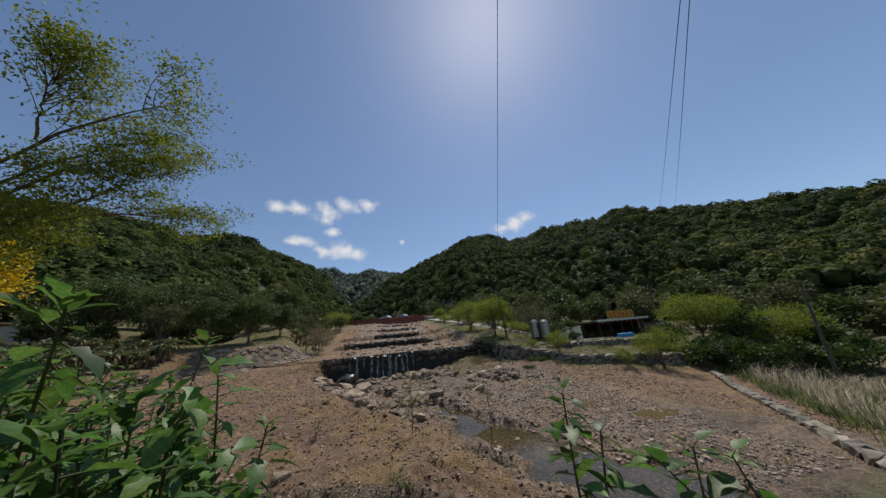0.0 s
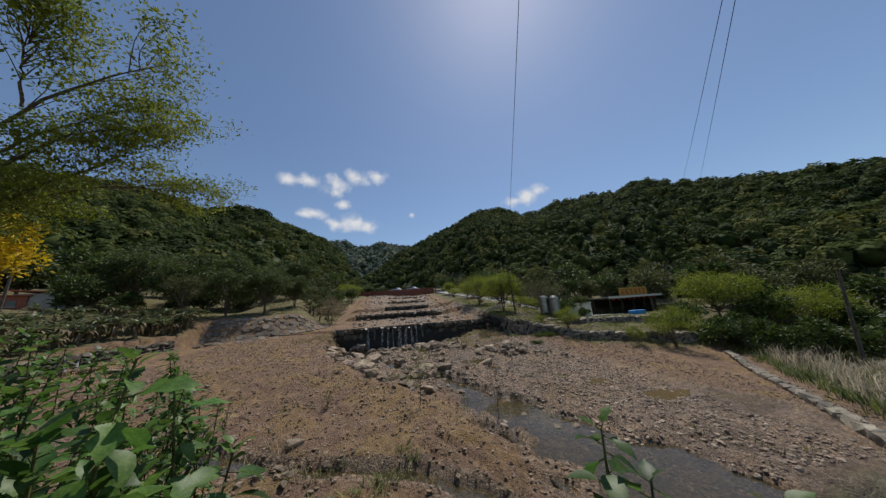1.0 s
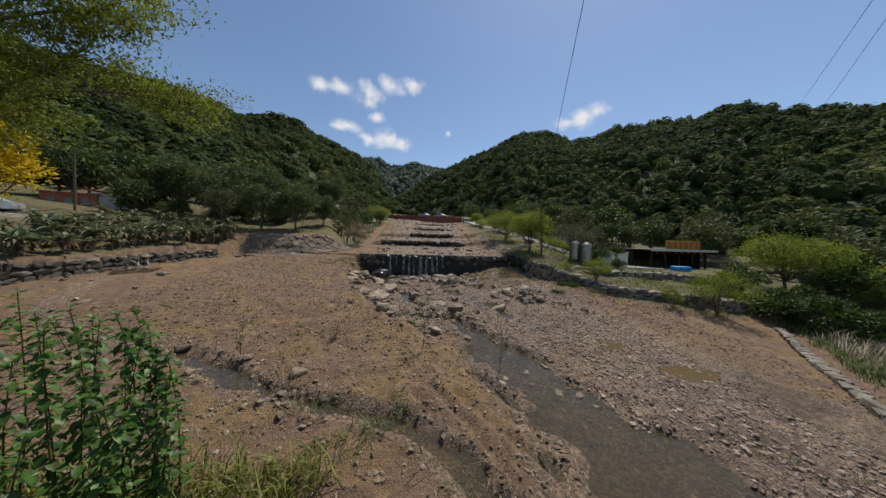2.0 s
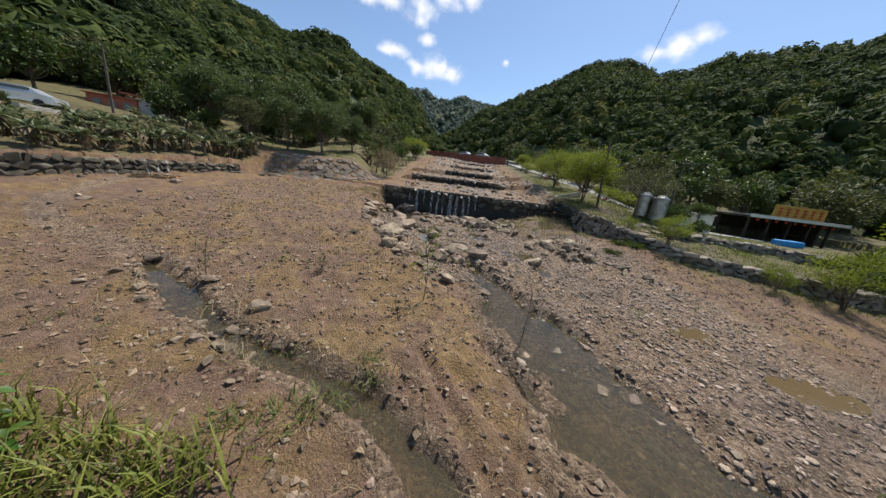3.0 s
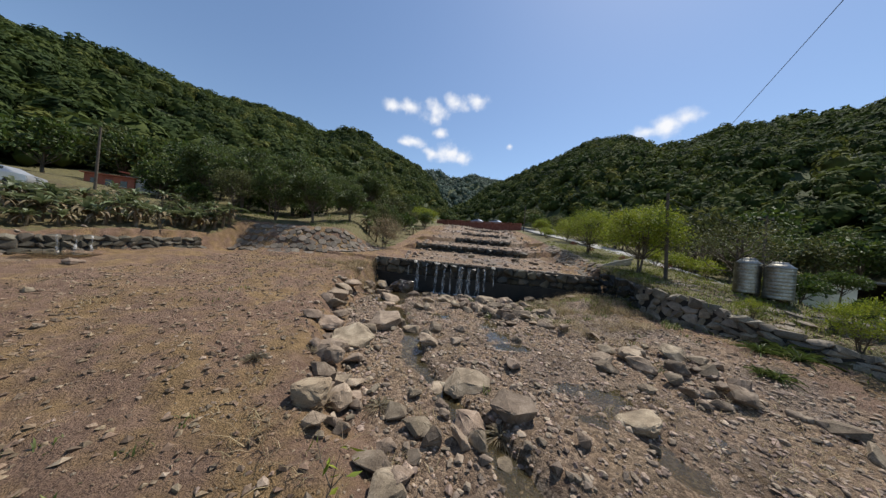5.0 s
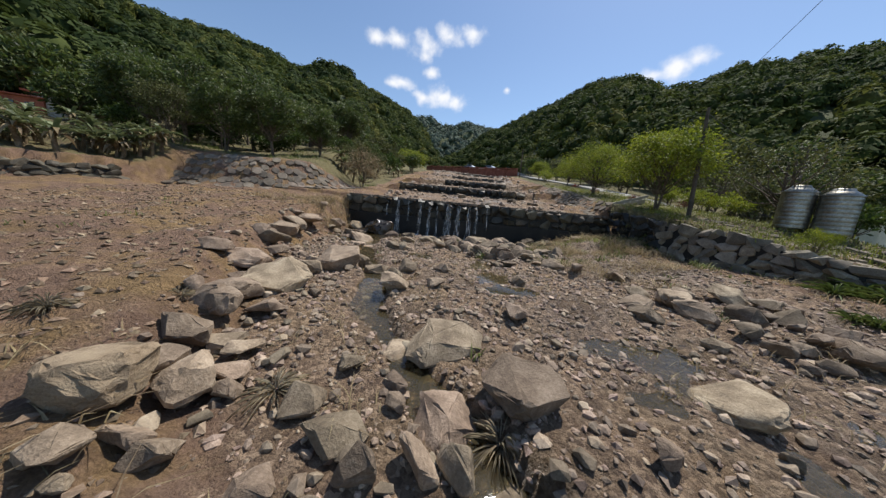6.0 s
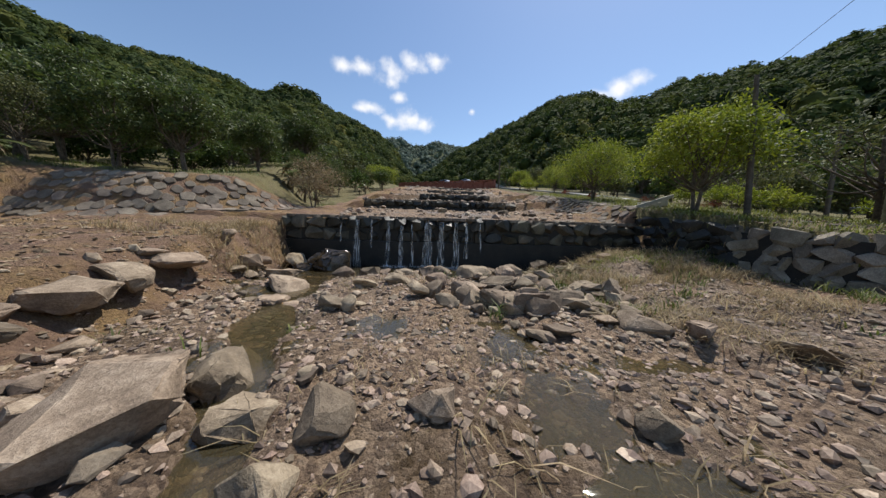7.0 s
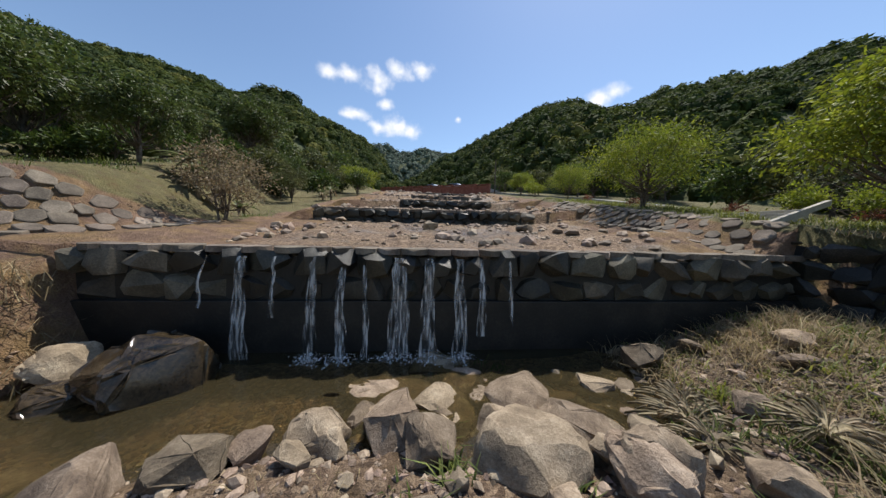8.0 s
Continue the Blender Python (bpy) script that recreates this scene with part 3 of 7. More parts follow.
def land(x, y):
    """Height of the ground, without its fine grain."""
    x, y = np.broadcast_arrays(np.asarray(x, float), np.asarray(y, float))
    z0 = bed(y)
    edge = np.interp(y, [-60, -24, -17, -15.4, -14, -13, -8, 0], [1, 0.0, -0.6, -1.9, -3.2, -4.0, -6.4, -7.2])
    d = edge - x
    lift = np.interp(y, [-30, -20, -15, -13, -8, -3, -0.5, 0], [0.1, 0.15, 0.35, 0.5, 0.8, 1.45, 2.3, 2.5])
    low = z0 + lift * smooth(-0.1, 1.2, d) + 0.012 * np.clip(d, 0, 40) * smooth(-30, -8, y)
    low = low - 0.07 * np.clip(x - 6, 0, 18) * smooth(-10, -14, y) + 0.07 * np.clip(x - 2, 0, 6) * smooth(-13, -9, y)
    low = low + 0.45 * smooth(1.2, 3.6, x) * smooth(-4.5, -2.0, y) * (y < 0) + 0.5 * smooth(3.4, 6.4, x) * smooth(-5.5, -1.6, y) * (y < 0)
    left_up = np.interp(y, [0, 8, 20, 46, 90, 400], [2.05, 2.8, 5.2, 9.4, 15, 42])
    high = z0 + (left_up - z0) * smooth(-6.9, -8.2, x) + 0.32 * smooth(3.6, 6.8, x) * smooth(0.3, 2.5, y)
    z = np.where(y < 0, low, high)
    p = y - pitch_line(x)
    mound = 1.7 * smooth(0, 2.6, p) + 0.1 * np.clip(p - 2.6, 0, 14)
    q = np.maximum(terrace_line(y) - x, 0)
    terrace = 1.0 * smooth(0, 0.25, q) + 0.10 * np.clip(q, 0, 40) + 0.7 * smooth(-3.5, 1.5, y)
    side = smooth(-18.4, -19.2, x) * (y > -20)
    z = z + mound * smooth(-9.0, -12.4, x + 0.3 * np.clip(y - 4, 0, 30)) * (1 - side) + terrace * side * (q > 0)
    up_right = smooth(6.8, 8.1, x) * (y > 0.05) * (x < 8.2)
    z = z + (np.maximum(bank_top(x, y), z) - z) * up_right
    inland = (y > bank_line(x)) & ((x >= 8.1) | (y <= 0.05))
    z = np.where(inland, np.maximum(bank_top(x, y), z0 + 0.1), z)
    # start of the flight: a grown-over bank
    z = z + 2.4 * smooth(-24.6, -28.5, y) * smooth(9, 4, x)
    # channels
    wet = np.minimum(near_line(x, y, STREAM, STREAM_W), near_line(x, y, TRIB[4:], 0.8 * TRIB_W[4:]))
    wet = wet + 0.45 * rough(x, y, 0.9, 3, 41) * (wet < 4)
    z = z - 0.30 * smooth(1.35, 0.5, wet) * (y < -0.3)
    # far country
    far = np.hypot(x, y)
    return z + 0.1 * np.clip(far - 120, 0, 400) * 0.2

# ---- ground ----
def spread(fine_from, fine_to, step, mid_from, mid_to, mid_step, end_from, end_to):
    """Grid lines: fine in the middle, coarser outwards."""
    xs = list(np.arange(fine_from, fine_to, step)) + list(np.arange(fine_to, mid_to, mid_step)) + list(np.arange(fine_from - mid_step, mid_from, -mid_step))
    for start, end, sign in ((mid_to, end_to, 1), (mid_from, end_from, -1)):
        x, s = start, mid_step
        while sign * (end - x) > 0:
            xs.append(x)
            s *= 1.16
            x += sign * s
        xs.append(end)
    return np.array(sorted(set(np.round(xs, 3))))


gx = spread(-8.5, 9.0, 0.105, -28, 26, 0.36, -3000, 3000)
gy = np.array(sorted(set(np.r_[spread(-24.2, 0.8, 0.105, -30, 16, 0.36, -3000, 3000), -0.02, 0.0, 7.7, 7.72, 13.6, 13.62])))
GX, GY = np.meshgrid(gx, gy)
near_river = smooth(45, 20, np.hypot(GX, GY + 8))
wetness = np.minimum(near_line(GX, GY, STREAM, STREAM_W), near_line(GX, GY, TRIB, TRIB_W))
left_edge = np.interp(GY, [-60, -24, -17, -15.4, -14, -13, -8, 0], [1, 0.0, -0.6, -1.9, -3.2, -4.0, -6.4, -7.5])
GZ = land(GX, GY) + near_river * (0.07 * rough(GX, GY, 1.6, 5, 3) + (0.05 * rough(GX, GY, 0.45, 3, 9) + 0.03 * np.abs(rough(GX, GY, 0.21, 2, 19))) * smooth(0.2, 1.4, wetness)) + (1 - near_river) * 0.3 * rough(GX, GY, 9, 3, 5)
# ruts that the rain has cut into the earth
for ax, ay, bx, by, w in ((-1.2, -19.6, 0.6, -21.9, 0.16), (-1.9, -19.3, -0.4, -22.0, 0.12), (-0.5, -18.4, 0.9, -20.6, 0.18), (-2.4, -19.6, -2.0, -20.6, 0.1), (-0.2, -17.6, 0.9, -19.8, 0.12)):
    r = near_line(GX, GY, np.array([(ax, ay), (bx, by)]), np.array([w, w]))
    GZ = GZ - 0.1 * smooth(1.3, 0.3, r) + 0.045 * smooth(0.9, 0.2, np.abs(r - 1.8))
for px, py, rx, ry in ((-1.8, -7.5, 0.8, 0.75), (0.2, -10.2, 0.75, 0.4), (5.9, -16.7, 0.7, 0.5), (7.5, -18.6, 0.95, 0.5), (1.9, -8.4, 1.0, 0.5)):
    GZ = GZ - 0.1 * smooth(1.15, 0.5, np.hypot((GX - px) / rx, (GY - py) / ry) + 0.25 * rough(GX, GY, 0.7, 2, 4))
nx, ny = len(gx), len(gy)
idx = np.arange(nx * ny).reshape(ny, nx)
quads = np.stack([idx[:-1, :-1], idx[:-1, 1:], idx[1:, 1:], idx[1:, :-1]], -1).reshape(-1, 4)
me = mesh_of("ground", np.stack([GX, GY, GZ], -1).reshape(-1, 3), quads, M_GROUND)
# which cover lies where: red gravel, green grass
right_of = GX - left_edge
gravel = smooth(-0.6, 1.2, right_of) * (GY < 0) * smooth(7.5, 5.0, GX - 0.35 * np.clip(-GY - 6, 0, 20)) * smooth(-25, -22, GY)
gravel = np.maximum(gravel * np.where(GY > -15.5, 1, smooth(0.2, 1.6, GX - np.interp(GY, [-24, -15], [2.2, 0.2]))), smooth(2.2, 1.0, wetness))
gravel = np.maximum(gravel, smooth(6.5, 4.5, np.abs(GX)) * (GY >= 0) * (GY < 46) * 0.8)
grass = ((GY > bank_line(GX)) * 0.72).astype(float)
grass = np.maximum(grass, 0.62 * smooth(1.6, 0.0, np.abs(GY - bank_line(GX))) * (GX > 7.7) * (GY < 2))
grass = np.maximum(grass, 0.55 * (GY > pitch_line(GX) + 2.6) * (GX < -9.2))
grass = np.maximum(grass, 0.5 * (GX < terrace_line(GY) - 0.6) * (GY > -20))
grass = np.maximum(grass, smooth(35, 60, np.hypot(GX, GY + 8)))
grass = np.maximum(grass, 0.75 * smooth(0.4, 1.4, GX - np.interp(GY, [-24, -12], [9.8, 22])) * (GY < -12.3))
grass = np.maximum(grass, smooth(-22.5, -24.5, GY) * 0.75)
cover = np.zeros((nx * ny, 4), np.float32)
cover[:, 0], cover[:, 1], cover[:, 3] = gravel.ravel(), grass.ravel(), 1
att = me.color_attributes.new("use", "FLOAT_COLOR", "POINT")
att.data.foreach_set("color", cover.ravel())
tagged(new("ground", me), "trampled brown river earth with gravel and grassy banks", "ground", kind="structure")


# ---- water ----
def water_strip(name, line, widths, sink, label, start=0, wide=1.5):
    """A ribbon of water that fills a channel; its edge is where the ground rises through it."""
    pts, ws = [], []
    for a, b, wa, wb in zip(line[:-1], line[1:], widths[:-1], widths[1:]):
        for t in np.arange(0, 1, 0.12):
            pts.append(a + (b - a) * t)
            ws.append(wa + (wb - wa) * t)
    pts, ws = np.array(pts), np.array(ws)
    for _ in range(4):
        pts[1:-1] = (pts[:-2] + pts[1:-1] + pts[2:]) / 3
    t = np.gradient(pts, axis=0)
    t /= np.linalg.norm(t, axis=1)[:, None]
    side = np.stack([-t[:, 1], t[:, 0]], -1)
    across = np.linspace(-wide, wide, 9)
    xy = pts[:, None] + side[:, None] * (across[None, :] * ws[:, None])[..., None]
    level = np.minimum.accumulate(land(pts[:, 0], pts[:, 1]) + sink)
    z = np.repeat(level[:, None], 9, 1)
    n = len(pts)
    i = np.arange(n * 9).reshape(n, 9)
    q = np.stack([i[:-1, :-1], i[1:, :-1], i[1:, 1:], i[:-1, 1:]], -1).reshape(-1, 4)
    me = mesh_of(name, np.concatenate([xy, z[..., None]], -1).reshape(-1, 3), q, M_WATER)
    return tagged(new(name, me), label, "water", kind="structure")


def still_water(name, x, y, rx, ry, z, label, material=None):
    """A pool whose shore is where the ground rises through its level surface."""
    a = np.linspace(0, 2 * math.pi, 40, endpoint=False)
    ring = [np.stack([x + rx * k * np.cos(a), y + ry * k * np.sin(a), np.full(40, z)], -1) for k in (0.02, 0.35, 0.7, 1.0)]
    v = np.concatenate(ring)
    q = [(i * 40 + j, (i + 1) * 40 + j, (i + 1) * 40 + (j + 1) % 40, i * 40 + (j + 1) % 40) for i in range(3) for j in range(40)]
    return tagged(new(name, mesh_of(name, v, q, material or M_WATER)), label, "water", kind="structure")


still_water("weir_pool_water", -2.6, -1.6, 6.2, 2.4, -0.12, "clear brown pool below the weir", water_material("pool_water", (0.38, 0.31, 0.16, 1), 0.93))
for px, py, rx, ry, dz in ((-1.8, -7.5, 0.8, 0.75, 0.0), (0.2, -10.2, 0.75, 0.4, 0.0), (5.9, -16.7, 0.7, 0.5, 0.0), (7.5, -18.6, 0.95, 0.5, 0.0), (1.9, -8.4, 1.0, 0.5, 0)):
    still_water("puddle", px, py, rx * 1.25, ry * 1.25, float(land(px, py)) - 0.03 + dz, "shallow muddy puddle on the gravel", M_MUD if px > 2 else None)
water_strip("stream_water", STREAM[1:], STREAM_W[1:], 0.17, "shallow clear stream over brown gravel")
def wet_film(name, line, half, sink, label):
    """Water a finger deep that trickles between the stones; the gravel stands out of it."""
    line = np.array(line, float)
    s = np.linspace(0, len(line) - 1, 90)
    p = np.stack([np.interp(s, np.arange(len(line)), line[:, j]) for j in range(2)], -1)
    for _ in range(6):
        p[1:-1] = (p[:-2] + p[1:-1] + p[2:]) / 3
    t = np.gradient(p, axis=0)
    t /= np.linalg.norm(t, axis=1)[:, None]
    side = np.stack([-t[:, 1], t[:, 0]], -1)
    k = np.linspace(-1, 1, 15)
    wide = half * (1 + 0.3 * np.sin(s * 2.3))
    xy = p[:, None] + side[:, None] * (k[None] * wide[:, None])[..., None]
    z = land(xy[..., 0], xy[..., 1]) - sink - 0.05 * np.abs(k)[None] ** 3
    i = np.arange(90 * 15).reshape(90, 15)
    q = np.stack([i[:-1, :-1], i[1:, :-1], i[1:, 1:], i[:-1, 1:]], -1).reshape(-1, 4)
    tagged(new(name, mesh_of(name, np.concatenate([xy, z[..., None]], -1).reshape(-1, 3), q, M_WATER)), label, "water", kind="structure")


wet_film("trickling_water", [(-1.6, -6.8), (-0.4, -8.6), (0.9, -10.2), (1.6, -12.0), (1.9, -14.0), (1.6, -16.2), (1.4, -17.6)], 1.15, 0.012, "thin sheet of water trickling between wet stones")
wet_film("trickling_water", [(2.4, -9.5), (3.2, -11.5), (3.6, -13.5), (3.2, -15.5)], 0.8, 0.03, "thin sheet of water trickling between wet stones")
wet_film("trickling_water", [(-6.6, -3.4), (-5.6, -5.0), (-4.6, -6.6), (-3.6, -8.4)], 0.9, 0.02, "thin sheet of water trickling between wet stones")
still_water("side_pool_water", -19.9, -8.2, 0.9, 1.3, float(land(-20.3, -7.8)) + 0.1, "small brown pool below the side weir")
water_strip("side_stream_water", TRIB[4:], TRIB_W[4:], 0.13, "narrow brown rivulet between stones")

# ---- hills ----
CENTRE = np.array([0.0, -12.0, 2.0])


def hill(name, az, elev, ridge, foot, label, grow, back=1.35, steps=34, seed=1):
    """A wooded slope, seen from the valley: ridge heights by azimuth in degrees; grow: how its trees are strewn."""
    a = np.linspace(az[0], az[-1], int((az[-1] - az[0]) * 1.2) + 2)
    el, r1, r0 = (np.interp(a, az, v) for v in (elev, ridge, foot))
    s = np.r_[np.linspace(0, 1, steps), 1.15, 1.4, 1.8]
    A, S = np.meshgrid(np.radians(a), s)
    R0, R1, E = (np.repeat(v[None], len(s), 0) for v in (r0, r1, el))
    R = R0 + (R1 - R0) * S
    X, Y = CENTRE[0] + R * np.sin(A), CENTRE[1] + R * np.cos(A)
    zr = CENTRE[2] + R1 * np.tan(np.radians(E))
    z0 = land(X[:1], Y[:1])[0][None] - 1.0
    g = np.where(S <= 1, np.minimum(S, 1) ** 0.9, 1 - 0.6 * (S - 1))
    Z = z0 + (zr - grow["sink"] - z0) * g
    Z = Z + rough(X, Y, 60, 3, seed) * 0.045 * R1 * np.minimum(S, 1) * np.clip(1.0 - S, 0, 1) * 2
    n, m = X.shape
    i = np.arange(n * m).reshape(n, m)
    q = np.stack([i[:-1, :-1], i[1:, :-1], i[1:, 1:], i[:-1, 1:]], -1).reshape(-1, 4)
    tagged(new(name, mesh_of(name, np.stack([X, Y, Z], -1).reshape(-1, 3), q, M_HILL)), label, "hill", kind="structure")
    # its trees
    r = np.random.default_rng(seed)
    k = grow["count"]
    u = r.uniform(0, n - 1.001, 4 * k)
    w = r.uniform(0, m - 1.001, 4 * k)
    i0, j0 = u.astype(int), w.astype(int)
    fu, fw = u - i0, w - j0

    def at(G):
        return (G[i0, j0] * (1 - fu) + G[i0 + 1, j0] * fu) * (1 - fw) + (G[i0, j0 + 1] * (1 - fu) + G[i0 + 1, j0 + 1] * fu) * fw
    px, py, pz, ps, pr = at(X), at(Y), at(Z), at(S), at(R)
    keep = (r.uniform(0, 1, 4 * k) < np.clip(grow["low"] + pr / pr.max(), 0, 1)) & (ps < 1.06)
    take = np.flatnonzero(keep)[:k]
    sizes = grow["size"] * np.clip(0.45 + 0.6 * pr[take] / grow["full"], grow["least"], 1.1) * np.clip(0.82 * np.exp(0.32 * r.normal(size=len(take))), 0.4, 1.35)
    shapes = [crown_shape(grow["base"], r, grow["sprays"]) for _ in range(14)]
    v, f = gather(shapes, np.stack([px, py, pz + 0.5 * grow["size"]], -1)[take], sizes, r.uniform(0, 6.3, len(take)), r.uniform(-0.25, 0.25, len(take)))
    me = mesh_of("hill_trees", v, f, grow["mat"])
    # sunny lifts the crowns' tone: a sunlit, hazy slope put into the colour
    own = np.repeat(r.beta(1.6, 2.2, len(take)) + grow["sunny"], [len(shapes[q % len(shapes)][0]) for q in range(len(take))])
    tone = me.color_attributes.new("tone", "FLOAT_COLOR", "POINT")
    tone.data.foreach_set("color", np.repeat(own[:, None], 4, 1).astype(np.float32).ravel())
    tagged(new("hill_trees", me), grow["label"], "forest", kind="stuff")


def crown_shape(base, r, sprays=34, spray=0.17):
    """A lumpy tree crown: rounded tufts of foliage with loose sprays on its rim."""
    d, f = base
    c = r.normal(size=(14, 3))
    c[:, 2] += 0.3
    c /= np.linalg.norm(c, axis=1)[:, None]
    near = np.max(d @ c.T, 1)
    lump = 0.46 + 0.34 * smooth(0.6, 1.0, near) + r.uniform(-0.05, 0.05, len(d))
    flat = np.array((1, r.uniform(0.8, 1.0), r.uniform(0.75, 1.2)))
    core = d * lump[:, None] * flat
    p = c[r.integers(14, size=sprays)] + 0.4 * r.normal(size=(sprays, 3))
    p[:, 2] = np.where(p[:, 2] < -0.5, -p[:, 2], p[:, 2])
    p /= np.linalg.norm(p, axis=1)[:, None]
    rad = 0.6 + 0.36 * smooth(0.7, 1.0, np.max(p @ c.T, 1)) + r.uniform(-0.06, 0.12, sprays)
    n = p + 0.3 * r.normal(size=(sprays, 3)) + (0, 0, 0.25)
    n /= np.linalg.norm(n, axis=1)[:, None]
    a = np.cross(n, r.normal(size=(sprays, 3)))
    a /= np.linalg.norm(a, axis=1)[:, None]
    b = np.cross(n, a)
    o = p * rad[:, None] * flat
    s = spray * r.uniform(0.6, 1.4, (sprays, 1))
    v = np.concatenate([core, o + a * s, o + (0.9 * b - 0.55 * a) * s, o - (0.9 * b + 0.5 * a) * s])
    k, q = len(core), np.arange(sprays)
    return v, np.concatenate([f, np.stack([k + q, k + sprays + q, k + 2 * sprays + q], -1)])


# steep wooded slopes round the valley
hill("hill_right", [-5.5, -3, 0, 2, 4, 6, 9, 12, 14.5, 19, 22, 25.5, 29.5, 34, 38.5, 41.8, 45, 50, 53, 57, 60, 64, 70, 74, 79, 85, 95, 120],
     [7.4, 9.3, 11.6, 13.3, 15, 15.3, 17, 18.2, 19.4, 21, 22.4, 23.2, 22.8, 20.5, 20.7, 21.9, 21.5, 21.1, 20.4, 21.1, 20.3, 18.5, 16.5, 15.6, 14.1, 12, 11, 8],
     [560, 530, 490, 460, 430, 403, 370, 335, 305, 264, 245, 228, 218, 212, 206, 203, 200, 195, 192, 188, 184, 180, 172, 165, 159, 156, 150, 150],
     [240, 220, 200, 180, 150, 133, 112, 95, 83, 69, 63, 57, 54, 51, 48, 47, 46, 45, 45, 45, 45, 46, 48, 50, 52, 55, 60, 70],
     "steep hillside under dense green forest", dict(low=0.25, least=0.5, sunny=0.0, count=4800, size=3.1, full=180, sink=1.2, sprays=86, base=ICO1, mat=M_FOREST, label="dense mixed green forest on the hillside"), seed=11)
hill("hill_left", [-125, -95, -75, -62, -56, -50, -44, -38, -33, -29, -24, -18, -15, -12, -10, -8.5, -7, -5.4, -4, -1.4, 1.5, 4],
     [12, 16, 19, 20.4, 20.8, 21, 21.4, 21, 20.2, 21.3, 21, 19.4, 18.2, 16.9, 15.7, 14, 11.5, 8.5, 7, 5, 4, 3],
     [260, 280, 320, 350, 365, 380, 398, 416, 431, 443, 460, 477, 486, 494, 500, 500, 500, 490, 480, 470, 440, 400],
     [60, 60, 60, 62, 64, 66, 71, 76, 82, 88, 96, 112, 125, 140, 150, 158, 165, 170, 175, 185, 190, 200],
     "long hillside under dark green forest", dict(low=0.55, least=0.74, sunny=0.06, count=6400, size=4.6, full=330, sink=6.5, sprays=120, base=ICO1, mat=M_FOREST, label="dark green forest on the long hillside"), seed=23)
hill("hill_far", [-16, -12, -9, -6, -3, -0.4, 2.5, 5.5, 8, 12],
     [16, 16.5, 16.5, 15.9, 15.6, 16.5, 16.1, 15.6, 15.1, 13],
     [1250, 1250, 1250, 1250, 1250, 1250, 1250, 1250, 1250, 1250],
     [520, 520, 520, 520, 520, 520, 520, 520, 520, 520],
     "distant wooded ridge at the head of the valley", dict(low=0.25, least=0.5, sunny=0.0, count=1700, size=12, full=1000, sink=8, sprays=36, base=ICO1, mat=M_HAZEFOREST, label="far green forest at the valley head"), seed=31)

# ---- stone pieces ----
stone_r = np.random.default_rng(3)


def fitted(bm):
    """Brings a stone to a size of 1 x 1 x 1."""
    lo, hi = (np.array([f(v.co[k] for v in bm.verts) for k in range(3)]) for f in (min, max))
    for v in bm.verts:
        v.co = [(v.co[k] - (lo[k] + hi[k]) / 2) / (hi[k] - lo[k]) for k in range(3)]
    return bm


def block_meshes(name, material, points=15, blocky=6.0):
    return [stone_mesh(name, fitted(hull_stone(stone_r, points, blocky, (1, 1, 1), 0)), material) for _ in range(14)]


DRY_BLOCKS = block_meshes("stone", M_WEIRDRY, 26, 5.0)
WEIR_BLOCKS, WALL_BLOCKS, PITCH_BLOCKS = block_meshes("stone", M_WEIR, 26, 5.0), block_meshes("stone", M_WALL, 22, 8.0), [stone_mesh("stone", paving_stone(stone_r), M_PITCH) for _ in range(16)]


def lay(parent, meshes, x, y, z, w, d, h, turn, r, tilt=(0, 0), loose=6):
    """One stone of a wall: its middle, width, depth, height and turn in degrees."""
    ob = new("stone", meshes[int(r.integers(len(meshes)))])
    ob.parent = parent
    ob.matrix_basis = pose(x, y, z, tilt[0] + r.uniform(-loose, loose), tilt[1] + r.uniform(-loose, loose), turn + r.uniform(-7, 7)) @ Matrix.Diagonal((w, d, h, 1))
    return ob


def box_mesh(name, lo, hi, material, bevel=0.0):
    bm = bmesh.new()
    bmesh.ops.create_cube(bm, size=1)
    for v in bm.verts:
        v.co = [lo[k] + (v.co[k] + 0.5) * (hi[k] - lo[k]) for k in range(3)]
    if bevel:
        bmesh.ops.bevel(bm, geom=bm.edges[:], offset=bevel, segments=2, affect="EDGES", profile=0.6)
    me = bpy.data.meshes.new(name)
    bm.to_mesh(me)
    bm.free()
    me.materials.append(material)
    return me


